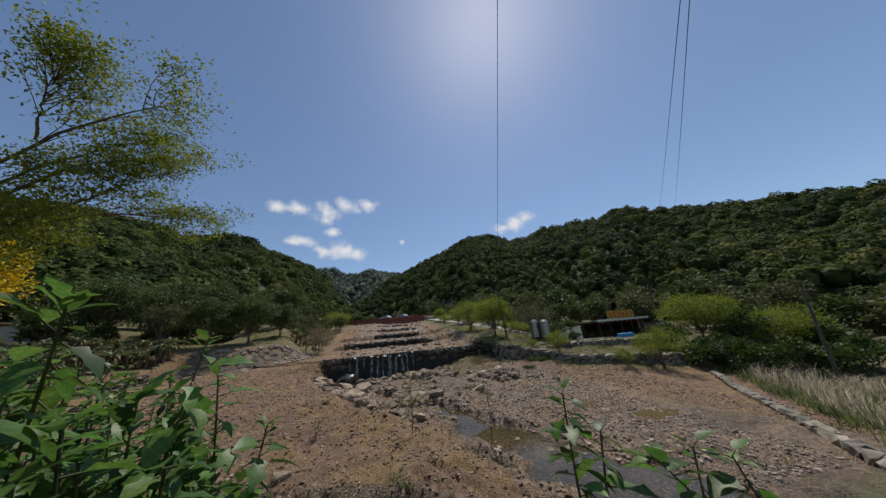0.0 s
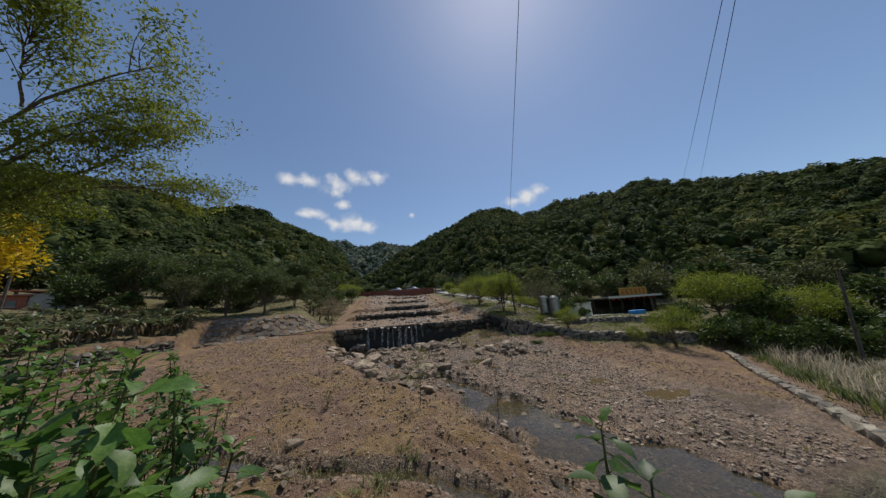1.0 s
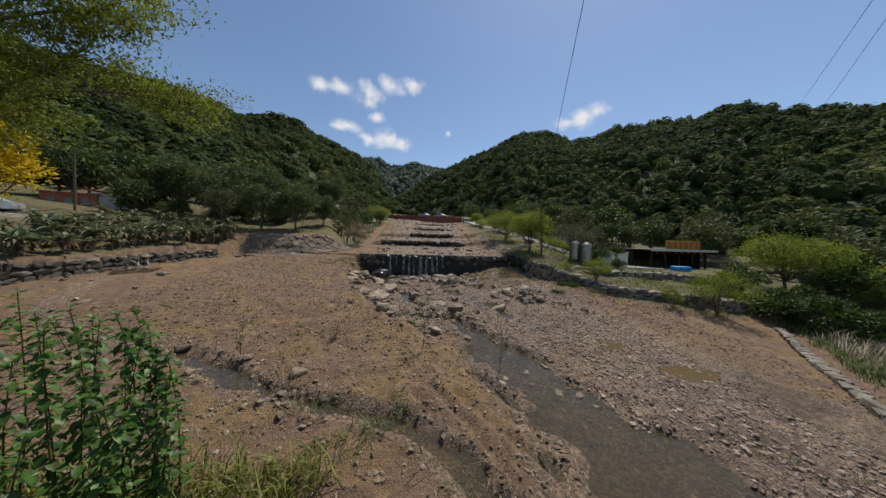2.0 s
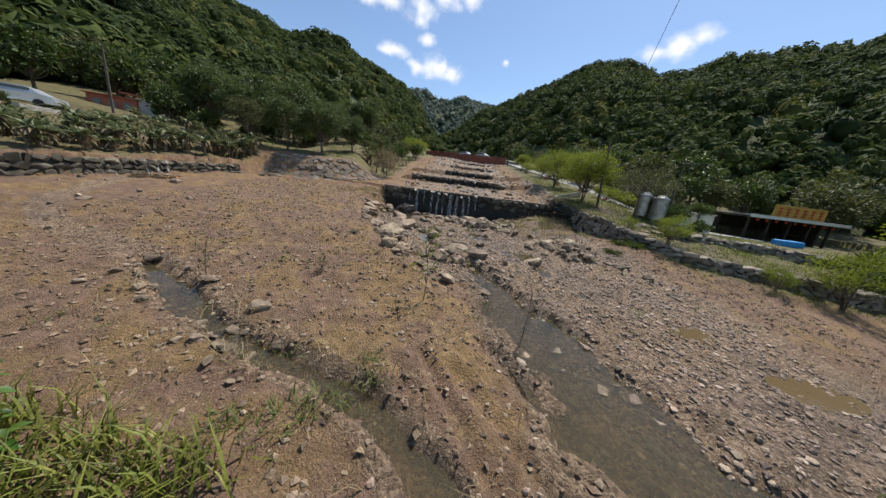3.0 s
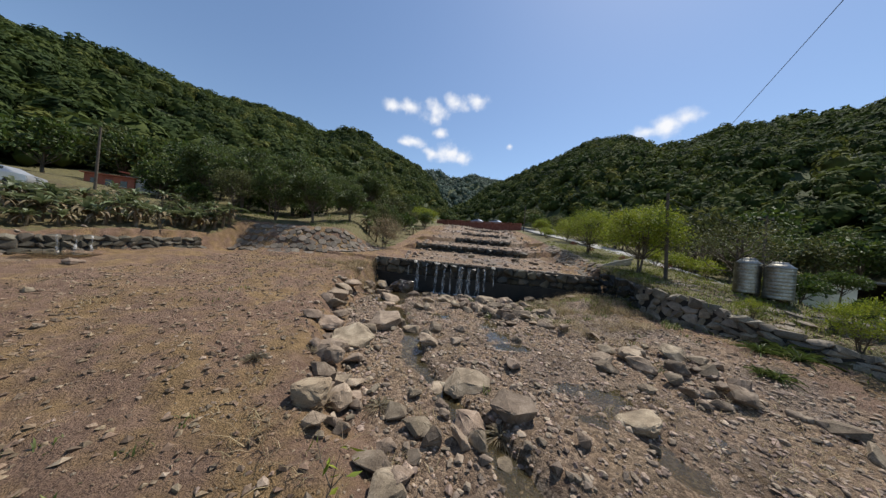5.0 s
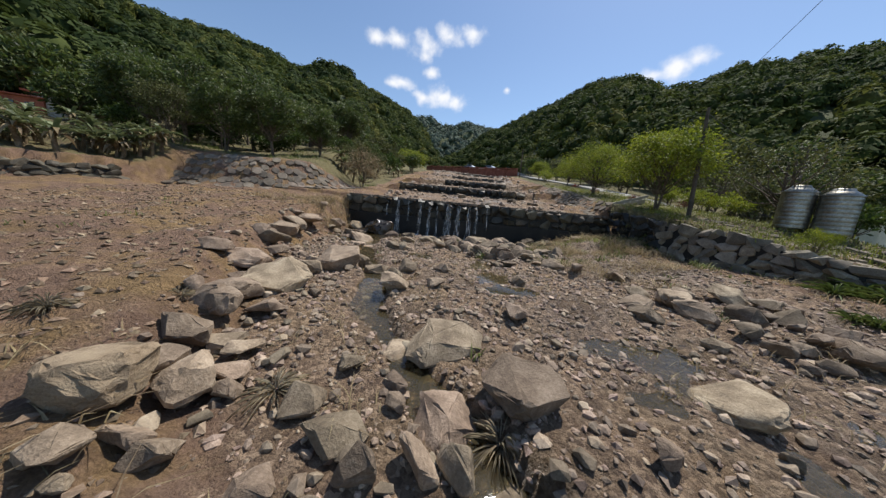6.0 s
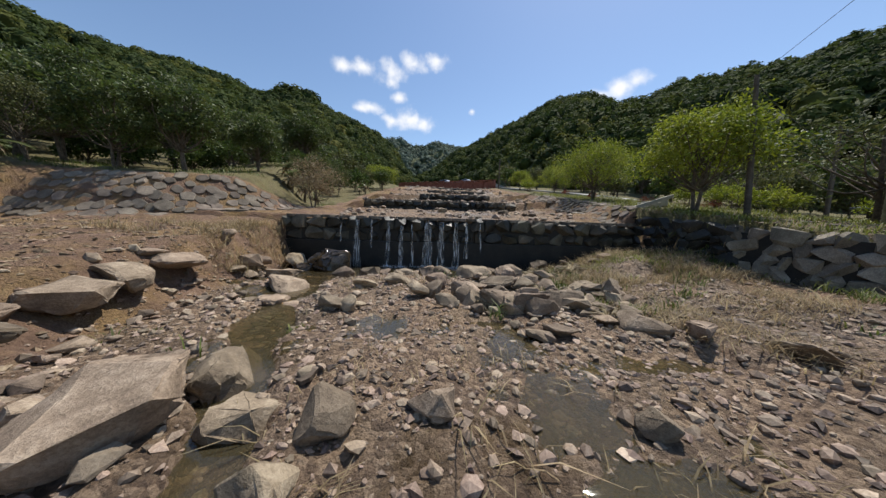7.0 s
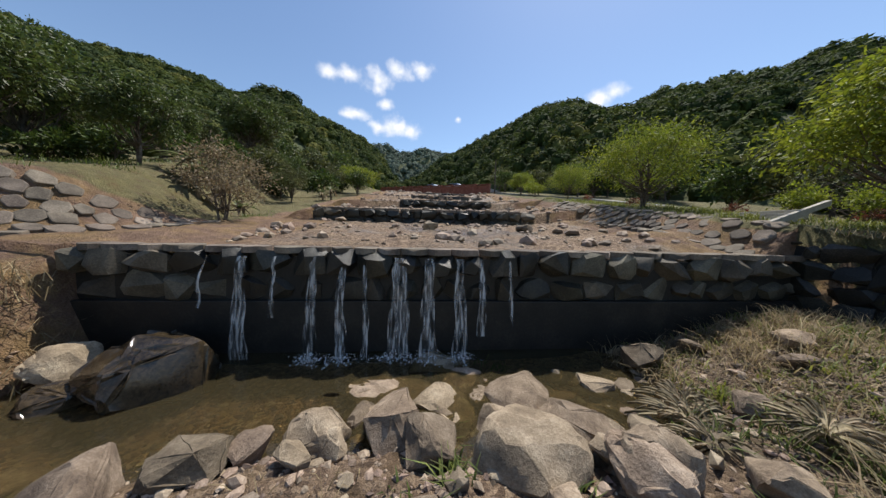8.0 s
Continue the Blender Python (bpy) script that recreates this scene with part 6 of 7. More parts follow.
meadow("dry_grass", "dry straw-coloured grass lying on the earth", 3000, (-14, 12, -24.5, -0.5), lambda x, y: patch(x, y, 2.6, 3, 0.25) * (near_line(x, y, STREAM, STREAM_W) > 1.3), 0.05, 0.22, 9, M_STRAW, 161, 1.9, 0.12, 0.006)
meadow("dry_grass", "tangled dry grass on the mound below the weir", 620, (2.2, 8, -4.8, -0.5), lambda x, y: patch(x, y, 1.3, 7, -0.1), 0.12, 0.42, 14, M_STRAW, 162, 1.5, 0.14, 0.006)
meadow("dry_grass", "withered grass hanging over the earth bank", 600, (-11, -6.9, -4.5, -0.2), lambda x, y: patch(x, y, 1.3, 9, 0.0), 0.12, 0.42, 12, M_STRAW, 163, 1.4, 0.14, 0.007)
meadow("dry_grass", "flattened dry grass and straw litter on the flat", 900, (2.6, 8.5, -9.5, -3.5), lambda x, y: patch(x, y, 1.1, 27, 0.05), 0.1, 0.26, 10, M_STRAW, 171, 2.2, 0.16, 0.006)
meadow("green_weeds", "low green weeds below the weir", 1300, (-1.5, 8, -7.0, -0.4), lambda x, y: patch(x, y, 1.2, 11, 0.2), 0.06, 0.3, 12, M_BLADE, 164, 1.0, 0.1, 0.01)
meadow("bank_grass", "short sunlit yellow-green grass on the bank", 6400, (8, 20, -13, 14), lambda x, y: (0.25 + 0.75 * patch(x, y, 2.5, 13, -0.1)) * (y > bank_line(x) - 1.4), 0.06, 0.24, 8, M_TURF, 165, 0.9, 0.14, 0.011)
meadow("mound_grass", "short yellowish grass on the mound", 1700, (-30, -9, -1, 14), lambda x, y: patch(x, y, 2.5, 15, -0.1) * (y > pitch_line(x) + 2.4), 0.08, 0.28, 8, M_BLADE, 166, 0.9, 0.14, 0.012)
meadow("bed_weeds", "few small weeds on the bare earth", 420, (-12, 10, -24, -4), lambda x, y: patch(x, y, 3.0, 17, 0.3), 0.06, 0.2, 9, M_BLADE, 167, 1.0, 0.1, 0.01)
meadow("bed_weeds", "green weeds among straw on the stream bank", 90, (-5.2, -2.6, -21.4, -19.6), lambda x, y: patch(x, y, 0.9, 31, -0.1), 0.08, 0.24, 10, M_BLADE, 172, 1.2, 0.12, 0.01)
meadow("dry_grass", "dry straw lying along the small stream", 420, (-11, -0.5, -22.5, -17.5), lambda x, y: smooth(3.2, 1.6, near_line(x, y, TRIB[4:], TRIB_W[4:])) * (near_line(x, y, TRIB[4:], TRIB_W[4:]) > 1.2) * 0.8, 0.1, 0.34, 10, M_STRAW, 173, 1.8, 0.14, 0.006)
meadow("silver_grass", "tall pale silver grass beyond the kerb", 420, (11.5, 24, -24, -14.5), lambda x, y: (x > np.interp(y, [-24, -14], [11.5, 21.5])) * 0.8, 0.5, 1.1, 16, M_PALEREED, 168, 0.7, 0.16, 0.012)
meadow("kerb_weeds", "green weeds beyond the kerb", 900, (10, 30, -24, -12.5), lambda x, y: (x > np.interp(y, [-24, -14], [10, 20.2])) * 0.9, 0.2, 0.6, 12, M_BLADE, 169, 0.8, 0.16, 0.016)

# tufts of washed-up straw between the boulders
tuft = put(rosette("straw_tuft", "tuft of bleached straw washed up between stones", 90, 0.62, 0.007, M_PALEREED, 155, 0.06, 0.0, "grass"), 2.1, -3.0)
for k, (x, y, w) in enumerate(((2.6, -2.2, 1.2), (2.3, -2.6, 1.3), (1.3, -5.3, 0.9), (-0.4, -6.4, 0.9), (1.9, -7.0, 1.0), (-2.8, -13.6, 0.7), (-0.5, -13.75, 0.8), (0.9, -5.9, 0.8), (3.2, -3.2, 1.1), (-5.6, -13.4, 0.6), (-4.9, -12.6, 0.5))):
    more(tuft, x, y, 67 * k, w)
meadow("green_weeds", "green and yellow weeds on the mound beside the pool", 360, (3.0, 8, -4.2, -0.3), lambda x, y: patch(x, y, 1.0, 33, -0.2), 0.06, 0.2, 12, M_TURF, 174, 1.3, 0.12, 0.009)

meadow("dry_grass", "bleached straw lying over the mound beside the pool", 620, (2.6, 8, -4.6, -0.3), lambda x, y: patch(x, y, 1.2, 35, -0.1), 0.08, 0.26, 10, M_STRAW, 175, 1.8, 0.16, 0.006)

# saplings in the earth
def sapling(label, seed, height_, leafy, mat_):
    r = np.random.default_rng(seed)
    t = thing("sapling", (0, 0, 0), label, "sapling", "saplings in the river bed")
    wood, tips = [], []
    pts, rad = limb((0, 0, -0.1), (r.normal() * 0.1, r.normal() * 0.1, height_), 0.017, 0.006, r, 0.05, 7)
    wood.append(tube(pts, rad, 6))
    for k in range(9):
        b = pts[2 + k % 5]
        e = b + np.array((r.normal() * 0.22, r.normal() * 0.22, 0.25 + 0.2 * r.uniform())) * height_ * 0.8
        tp, tr = limb(b, e, 0.011, 0.003, r, 0.1, 5)
        wood.append(tube(tp, tr, 4))
        tips += [e, tp[3], tp[2]]
        for q in range(2):
            e2 = tp[3] + r.normal(size=3) * 0.12 * height_
            wood.append(tube(*limb(tp[3], e2, 0.005, 0.002, r, 0.1, 4), 4))
            tips.append(e2)
    part("stem", mesh_of("stem", *joined(wood), M_BARK), None, t)
    if leafy:
        tips = np.array(tips)
        p = tips[r.integers(len(tips), size=leafy)] + r.normal(size=(leafy, 3)) * 0.05
        part("foliage", mesh_of("foliage", *leaves(p, 0.11, r, 0.3, 0.3), mat_, False), None, t)
    return t


put(sapling("bare leafless sapling standing by the stream", 171, 1.5, 0, M_BROWNLEAF), 0.5, -18.3)
put(sapling("thin sapling with pale green leaves on the earth", 172, 1.6, 150, M_LIMELEAF), -2.12, -17.3)
put(sapling("thin withered sapling on the earth", 173, 1.1, 70, M_OLIVELEAF), -8.2, -17.5)
put(sapling("thin withered sapling on the earth", 174, 0.5, 50, M_OLIVELEAF), -5.4, -16.6)

# ---- falling water ----
def strand(x, width, top, foot, seed, y=-0.2):
    """One strand of falling water: a wavy ribbon, wider at its foot."""
    r = np.random.default_rng(seed)
    s = np.linspace(0, 1, 16)
    z = top + (foot - top) * s**1.0
    out = y - 0.24 * np.sqrt(s) - 0.03 * np.sin(s * 9 + seed)
    w = width * (0.45 + 0.55 * s) * (1 + 0.12 * np.sin(s * 14 + seed))
    cx = x + 0.015 * np.sin(s * 6 + 2 * seed) + 0.006 * r.normal(size=16)
    cols = [np.stack([cx + k * w, out - 0.05 * (1 - abs(k)), z], -1) for k in (-0.5, -0.17, 0.17, 0.5)]
    v = np.stack(cols, 1).reshape(-1, 3)
    f = [(i * 4 + j, i * 4 + j + 1, i * 4 + j + 5, i * 4 + j + 4) for i in range(15) for j in range(3)]
    return mesh_of("strand", v, f, M_FALL)


fall = thing("falling_water", (0, 0, 0), "thin white strands of water falling over the weir", "waterfall", kind="structure")
for k, (x, w, foot) in enumerate(((-4.73, 0.34, -0.12), (-4.1, 0.12, 0.7), (-3.4, 0.26, -0.12), (-2.83, 0.24, -0.12), (-2.36, 0.14, -0.12), (-1.69, 0.5, -0.12), (-1.1, 0.36, -0.12), (-0.45, 0.32, -0.12), (0.0, 0.2, 0.3), (-5.4, 0.08, 0.9), (0.6, 0.1, 0.5))):
    part("strand", strand(x, w, 1.86, foot, k + 1), None, fall)
r = np.random.default_rng(200)
for x, s in ((-1.69, 0.45), (-2.83, 0.3), (-1.1, 0.34), (-0.45, 0.24), (-3.4, 0.2)):
    v, f = gather(small, np.stack([x + r.normal(size=160) * s * 0.6, -0.55 + r.normal(size=160) * 0.12, -0.12 + np.abs(r.normal(size=160)) * 0.035], -1), r.uniform(0.012, 0.035, 160), r.uniform(0, 6, 160))
    part("splash", mesh_of("splash", v, f, M_FALL), None, fall)
side = thing("side_falling_water", (0, 0, 0), "two thin white strands of water at the side stream", "waterfall", kind="structure")
for k in range(3):
    m = strand(0.5 * k - 0.5, 0.12, 2.0, 1.15, 30 + k, 0.0)
    part("strand", m, None, side)
side.matrix_world = pose(-20.75, -7.4, 0, 0, 0, 71)

# ---- water tanks ----
def lathe(profile, sides=40):
    a = np.arange(sides) * 2 * math.pi / sides
    v = np.concatenate([np.stack([rr * np.cos(a), rr * np.sin(a), np.full(sides, z)], -1) for rr, z in profile])
    f = [(i * sides + j, i * sides + (j + 1) % sides, (i + 1) * sides + (j + 1) % sides, (i + 1) * sides + j) for i in range(len(profile) - 1) for j in range(sides)]
    return v, np.array(f)


def water_tank(x, y, radius, tall, label):
    t = thing("water_tank", (x, y, float(land(x, y))), label, "water tank", "water tanks on the bank")
    prof = [(0.01, 0.12), (radius * 0.98, 0.12)]
    for k in range(9):
        z = 0.15 + k * (tall - 0.35) / 9
        prof += [(radius, z), (radius, z + 0.1), (radius * 0.975, z + 0.125)]
    prof += [(radius, tall - 0.22), (radius * 0.99, tall - 0.17)]
    part("body", mesh_of("body", *lathe(prof), M_STEEL), None, t)
    part("lid", mesh_of("lid", *lathe([(radius * 1.02, tall - 0.2), (radius * 1.02, tall - 0.16), (radius * 0.7, tall - 0.04), (0.26, tall + 0.03), (0.24, tall + 0.09), (0.01, tall + 0.1)]), M_STEEL), None, t, "bright domed steel lid")
    for k in range(4):
        a = k * math.pi / 2 + 0.4
        part("leg", box_mesh("leg", (math.cos(a) * radius * 0.8 - 0.05, math.sin(a) * radius * 0.8 - 0.05, -0.15), (math.cos(a) * radius * 0.8 + 0.05, math.sin(a) * radius * 0.8 + 0.05, 0.13), M_STEEL), None, t)
    part("pipe", mesh_of("pipe", *tube([(radius + 0.03, 0.1, 0.0), (radius + 0.05, 0.1, tall * 0.5), (radius + 0.03, 0.1, tall - 0.3)], [0.025] * 3, 8), M_STEEL), None, t)
    return t


water_tank(12.96, -5.26, 0.48, 1.75, "ribbed stainless steel water tank with a domed lid")
water_tank(12.37, -4.5, 0.46, 1.75, "ribbed stainless steel water tank with a blue sticker")

# ---- poles and cables ----
def pole(name, x, y, tall, radius, label, lean=(0, 0), arms=1, z=None):
    g = float(land(x, y)) if z is None else z
    t = thing(name, (x, y, g), label, "utility pole", "utility poles")
    part("post", mesh_of("post", *tube([(0, 0, -0.4), (lean[0] * 0.5, lean[1] * 0.5, tall * 0.5), (lean[0], lean[1], tall)], [radius, radius * 0.85, radius * 0.68], 12), M_POLE), None, t)
    for k in range(arms):
        part("crossarm", box_mesh("crossarm", (lean[0] - 0.5, lean[1] - 0.04, tall - 0.35 - 0.5 * k), (lean[0] + 0.5, lean[1] + 0.04, tall - 0.25 - 0.5 * k), M_DARKWOOD, 0.01), None, t)
        for s in (-0.4, 0.4):
            part("insulator", mesh_of("insulator", *[q for q in lathe([(0.01, 0), (0.04, 0.02), (0.03, 0.08), (0.045, 0.1), (0.01, 0.14)], 10)], M_CONCRETE), None, t).location = (lean[0] + s, lean[1], tall - 0.25 - 0.5 * k)
    return t


pole("utility_pole", 10.42, -2.1, 5.2, 0.1, "dark wooden utility pole on the grassy bank", (-0.16, 0.2), arms=0)
pole("utility_pole", -22.1, 6.5, 2.6, 0.06, "short pale concrete post among the trees", arms=0)
pole("utility_pole", -33.0, 0.5, 5.4, 0.1, "thin grey utility pole behind the banana plants", arms=0)
pole("utility_pole", 23.6, -17.6, 5.6, 0.1, "rust-stained leaning utility pole among bushes", (0.5, -0.4), arms=0)
pole("utility_pole", 19.2, 1.5, 5.2, 0.1, "thin utility pole behind the restaurant", arms=1)
pole("utility_pole", 8.6, 30, 4.6, 0.1, "thin utility pole beside the far road", arms=0)


def cable(a, b, radius, sag, label):
    a, b = np.array(a, float), np.array(b, float)
    t = np.linspace(0, 1, 30)[:, None]
    p = a + (b - a) * t - np.array((0, 0, sag)) * 4 * t * (1 - t)
    return tagged(new("overhead_cable", mesh_of("overhead_cable", *tube(p, np.full(30, radius), 6), M_WIRE)), label, "cable", "overhead cables")


cable((10.26, -1.9, 7.5), (-5.35, -34.4, 9.2), 0.007, 0.22, "thin black cable running overhead from the bank pole")
cable((160.4, 68, 64.7), (-10.4, -42.7, 21.3), 0.036, 0.5, "black power line crossing the valley")
cable((164, 62.6, 62.9), (-10.3, -41.5, 21.3), 0.036, 0.5, "black power line crossing the valley")
cable((10.26, -1.9, 7.3), (19.2, 1.5, 6.4), 0.015, 0.35, "slack black cable between two poles")

# ---- road, steps, brick wall ----
def ribbon(name, line, half, lift, material, label, kind_="road"):
    line = np.array(line, float)
    s = np.r_[0, np.cumsum(np.linalg.norm(np.diff(line, axis=0), axis=1))]
    q = np.linspace(0, s[-1], int(s[-1] / 0.8))
    p = np.stack([np.interp(q, s, line[:, 0]), np.interp(q, s, line[:, 1])], -1)
    for _ in range(5):
        p[1:-1] = (p[:-2] + p[1:-1] + p[2:]) / 3
    t = np.gradient(p, axis=0)
    t /= np.linalg.norm(t, axis=1)[:, None]
    n = np.stack([-t[:, 1], t[:, 0]], -1)
    rows = [p + n * k * half for k in (-1, -0.5, 0, 0.5, 1)]
    v = np.stack([np.concatenate([w, (land(p[:, 0], p[:, 1]) + lift)[:, None]], 1) for w in rows], 1)
    low = [np.concatenate([w, (land(p[:, 0], p[:, 1]) - 0.5)[:, None]], 1) for w in (rows[0], rows[-1])]
    v = np.concatenate([low[0][:, None], v, low[1][:, None]], 1)
    m = v.shape[1]
    i = np.arange(len(p) * m).reshape(len(p), m)
    f = np.stack([i[:-1, :-1], i[1:, :-1], i[1:, 1:], i[:-1, 1:]], -1).reshape(-1, 4)
    return tagged(new(name, mesh_of(name, v.reshape(-1, 3), f, material, False)), label, kind_, kind="structure")


ribbon("road", [(22, -3.4), (17.5, -2.6), (15.2, 0), (14.6, 6), (13.8, 14), (12.0, 24), (10.6, 34), (9, 44)], 1.3, 0.12, M_ROAD, "narrow pale road along the bank")

steps = thing("bank_steps", (0, 0, 0), "shallow grey stone steps up the grassy bank", "steps", kind="structure")
for k in range(6):
    x = 8.1 + 0.42 * k
    z = 2.72 + 0.125 * k
    part("step", box_mesh("step", (x, 1.1 + 0.1 * k, z - 0.3), (x + 0.46, 5.6 + 0.1 * k, z), M_CONCRETE, 0.02), None, steps)
bm = bmesh.new()
bmesh.ops.create_cube(bm, size=1)
for v in bm.verts:
    t = v.co.x + 0.5
    v.co = (7.9 + 2.5 * t, 0.85 + 0.25 * t + 0.12 * v.co.y, 2.72 + 0.78 * t + 0.16 * v.co.z)
part("kerb", bm, M_CONCRETE, steps, "sloping pale kerb beside the steps")

brick = thing("brick_wall", pose(8.6, 33.0, 7.5, 0, 0, 139.5), "long red-brown brick wall slanting across the valley", "brick wall", kind="structure")
for k in range(11):
    x = k * 2.2
    part("panel", box_mesh("panel", (x + 0.16, -0.15, -0.9 + 0.09 * k), (x + 2.1, 0.15, 1.75 + 0.12 * k), M_BRICK, 0.01), None, brick)
    part("pier", box_mesh("pier", (x - 0.1, -0.25, -1.0 + 0.09 * k), (x + 0.158, 0.25, 1.85 + 0.12 * k), M_BRICK, 0.015), None, brick)
    part("coping", box_mesh("coping", (x - 0.12, -0.3, 1.855 + 0.12 * k), (x + 2.08, 0.3, 1.97 + 0.12 * k), M_BRICK, 0.02), None, brick)


# ---- cars ----
def car(x, y, z, turn, label, paint=None):
    t = thing("parked_car", pose(x, y, z, 0, 0, turn), label, "car", "parked cars")
    prof = [(-2.1, 0.35), (-2.15, 0.75), (-1.9, 0.95), (-1.35, 1.0), (-0.75, 1.42), (0.75, 1.46), (1.5, 1.02), (2.05, 0.9), (2.15, 0.6), (2.1, 0.35)]
    n = len(prof)
    v = np.array([(px, sy * (0.85 if pz < 1.1 else 0.68), pz) for sy in (-1, 1) for px, pz in prof])
    bm = bmesh.new()
    vs = [bm.verts.new(p) for p in v]
    bm.faces.new(vs[:n])
    bm.faces.new(vs[n:][::-1])
    for k in range(n):
        bm.faces.new((vs[k], vs[n + k], vs[n + (k + 1) % n], vs[(k + 1) % n]))
    bmesh.ops.recalc_face_normals(bm, faces=bm.faces[:])
    bmesh.ops.bevel(bm, geom=bm.edges[:], offset=0.05, segments=2, affect="EDGES")
    part("body", bm, paint or M_CARPAINT, t)
    for sy in (-1, 1):
        part("side_window", box_mesh("side_window", (-0.95, sy * 0.78 - 0.02, 1.04), (0.95, sy * 0.78 + 0.02, 1.36), M_GLASSDARK, 0.015), None, t)
        for px in (-1.3, 1.3):
            w = part("wheel", mesh_of("wheel", *lathe([(0.01, -0.11), (0.28, -0.11), (0.32, -0.06), (0.32, 0.06), (0.28, 0.11), (0.01, 0.11)], 20), M_RUBBER), None, t)
            w.matrix_basis = pose(px, sy * 0.78, 0.32, 90, 0, 0)
    return t


car(-36.5, -2.6, 4.7, 30, "silver parked car above the banana plants")
car(0.5, 45.0, 9.6, -40, "silver parked car behind the brick wall")
car(4.5, 41.5, 9.3, -40, "silver parked car behind the brick wall")
park = tagged(new("car_park", box_mesh("car_park", (0.5, -9, -1.5), (24, -0.6, 1.5), M_ROAD, 0.02)), "raised pale paving behind the brick wall", "pavement", kind="structure")
park.matrix_world = pose(8.6, 33.0, 7.5, 0, -2.5, 139.5)
tagged(new("left_parking", box_mesh("left_parking", (-44, -4.6, 2.5), (-33.5, 0.6, 4.7), M_CONCRETE, 0.05)), "raised concrete parking strip above the banana plants", "pavement", kind="structure")

# ---- restaurant ----
rest = thing("restaurant", pose(21.9, -2.4, 1.3) @ Matrix.Diagonal((0.7, 0.8, 0.87, 1)), "open dark timber restaurant under a grey sheet roof", "building")
part("floor", box_mesh("floor", (-0.6, -1.4, -0.6), (10.2, 6, 0.02), M_CONCRETE, 0.03), None, rest)
part("back_wall", box_mesh("back_wall", (0, 5.0, 0.03), (9.6, 5.2, 2.2), M_DARKWOOD), None, rest)
part("side_wall", box_mesh("side_wall", (9.4, 0.2, 0.03), (9.6, 4.99, 2.2), M_DARKWOOD), None, rest)
part("side_wall", box_mesh("side_wall", (0, 2.2, 0.03), (0.2, 4.99, 2.2), M_DARKWOOD), None, rest)
for k in range(5):
    part("post", box_mesh("post", (0.1 + 2.3 * k, -0.6, 0.03), (0.28 + 2.3 * k, -0.42, 2.2), M_DARKWOOD, 0.01), None, rest)
part("roof", box_mesh("roof", (-0.7, -1.2, 2.22), (10.3, 5.6, 2.34), M_SHEET, 0.02), None, rest, "flat grey sheet roof with an overhang")
part("fascia", box_mesh("fascia", (-0.72, -1.26, 2.12), (10.32, -1.2, 2.38), M_CREAM, 0.01), None, rest, "pale roof edge")
sgn = part("sign_board", box_mesh("sign_board", (2.4, -0.6, 2.42), (8.2, -0.5, 3.45), M_SIGN, 0.02), None, rest, "long yellow sign board with red characters")
for k in range(6):
    x = 2.75 + 0.9 * k
    for (a, b, c, d) in ((0.05, 0.62, 0.62, 0.72), (0.28, 0.1, 0.38, 0.8), (0.05, 0.36, 0.62, 0.44), (0.08, 0.1, 0.6, 0.18)):
        part("bar", box_mesh("bar", (x + a, -0.625, 2.47 + b), (x + c, -0.602, 2.47 + d), M_SIGNRED), None, sgn)
part("roof_box", box_mesh("roof_box", (8.3, 0.4, 2.345), (9.8, 1.9, 3.3), M_DARKWOOD, 0.03), None, rest, "dark box on the roof")
for k in range(9):
    lan = part("lantern", mesh_of("lantern", *lathe([(0.02, 0.0), (0.1, 0.03), (0.13, 0.12), (0.1, 0.21), (0.02, 0.24)], 12), M_SIGNRED), None, rest, "round red paper lantern")
    lan.location = (0.6 + 1.05 * k, -0.9, 1.84)
for k in range(3):
    tb = thing("dining_table", (22.6 + 2.4 * k, -1.2, 1.32), "dark wooden dining table inside the restaurant", "table", "restaurant tables")
    part("tabletop", box_mesh("tabletop", (-0.6, -0.4, 0.7), (0.6, 0.4, 0.76), M_DARKWOOD, 0.01), None, tb)
    for sx in (-0.5, 0.5):
        for sy in (-0.3, 0.3):
            part("leg", box_mesh("leg", (sx - 0.03, sy - 0.03, 0), (sx + 0.03, sy + 0.03, 0.698), M_DARKWOOD), None, tb)
tagged(new("blue_tarpaulin", box_mesh("blue_tarpaulin", (22.4, -5.2, 1.25), (24.0, -4.4, 1.75), M_BLUE, 0.12)), "bright blue tarpaulin bundle before the restaurant", "tarpaulin")
bx = thing("storage_box", (18.6, -2.4, 1.35), "cream painted storage cabinet beside the restaurant", "cabinet")
part("body", box_mesh("body", (-0.7, -0.5, 0), (0.7, 0.5, 1.5), M_CREAM, 0.03), None, bx)
part("lid", box_mesh("lid", (-0.76, -0.56, 1.5), (0.76, 0.56, 1.6), M_CREAM, 0.03), None, bx)
part("door", box_mesh("door", (-0.6, -0.53, 0.1), (0.0, -0.505, 1.4), M_CREAM, 0.01), None, bx)
bx = thing("storage_box", (15.9, -3.4, float(land(15.9, -3.4))), "white painted low cabinet beside the road", "cabinet")
part("body", box_mesh("body", (-0.8, -0.5, 0), (0.8, 0.5, 1.1), M_CREAM, 0.03), None, bx)
part("lid", box_mesh("lid", (-0.86, -0.56, 1.1), (0.86, 0.56, 1.18), M_CREAM, 0.03), None, bx)
topiary = tree("topiary_tree", "small tree clipped to a flat dome", 2.2, 0.95, 0.62, 0.06, 2600, 0.12, M_MIDLEAF, 301, 0.1, clumps=16, dome=0.8)
put(topiary, 16.8, -4.2)
more(bushy, 14.6, -4.6, 30, 0.62, label="dark round bush beside the water tanks")
more(bushy, 15.3, -6.2, 80, 0.4, label="dark round bush on the terrace")


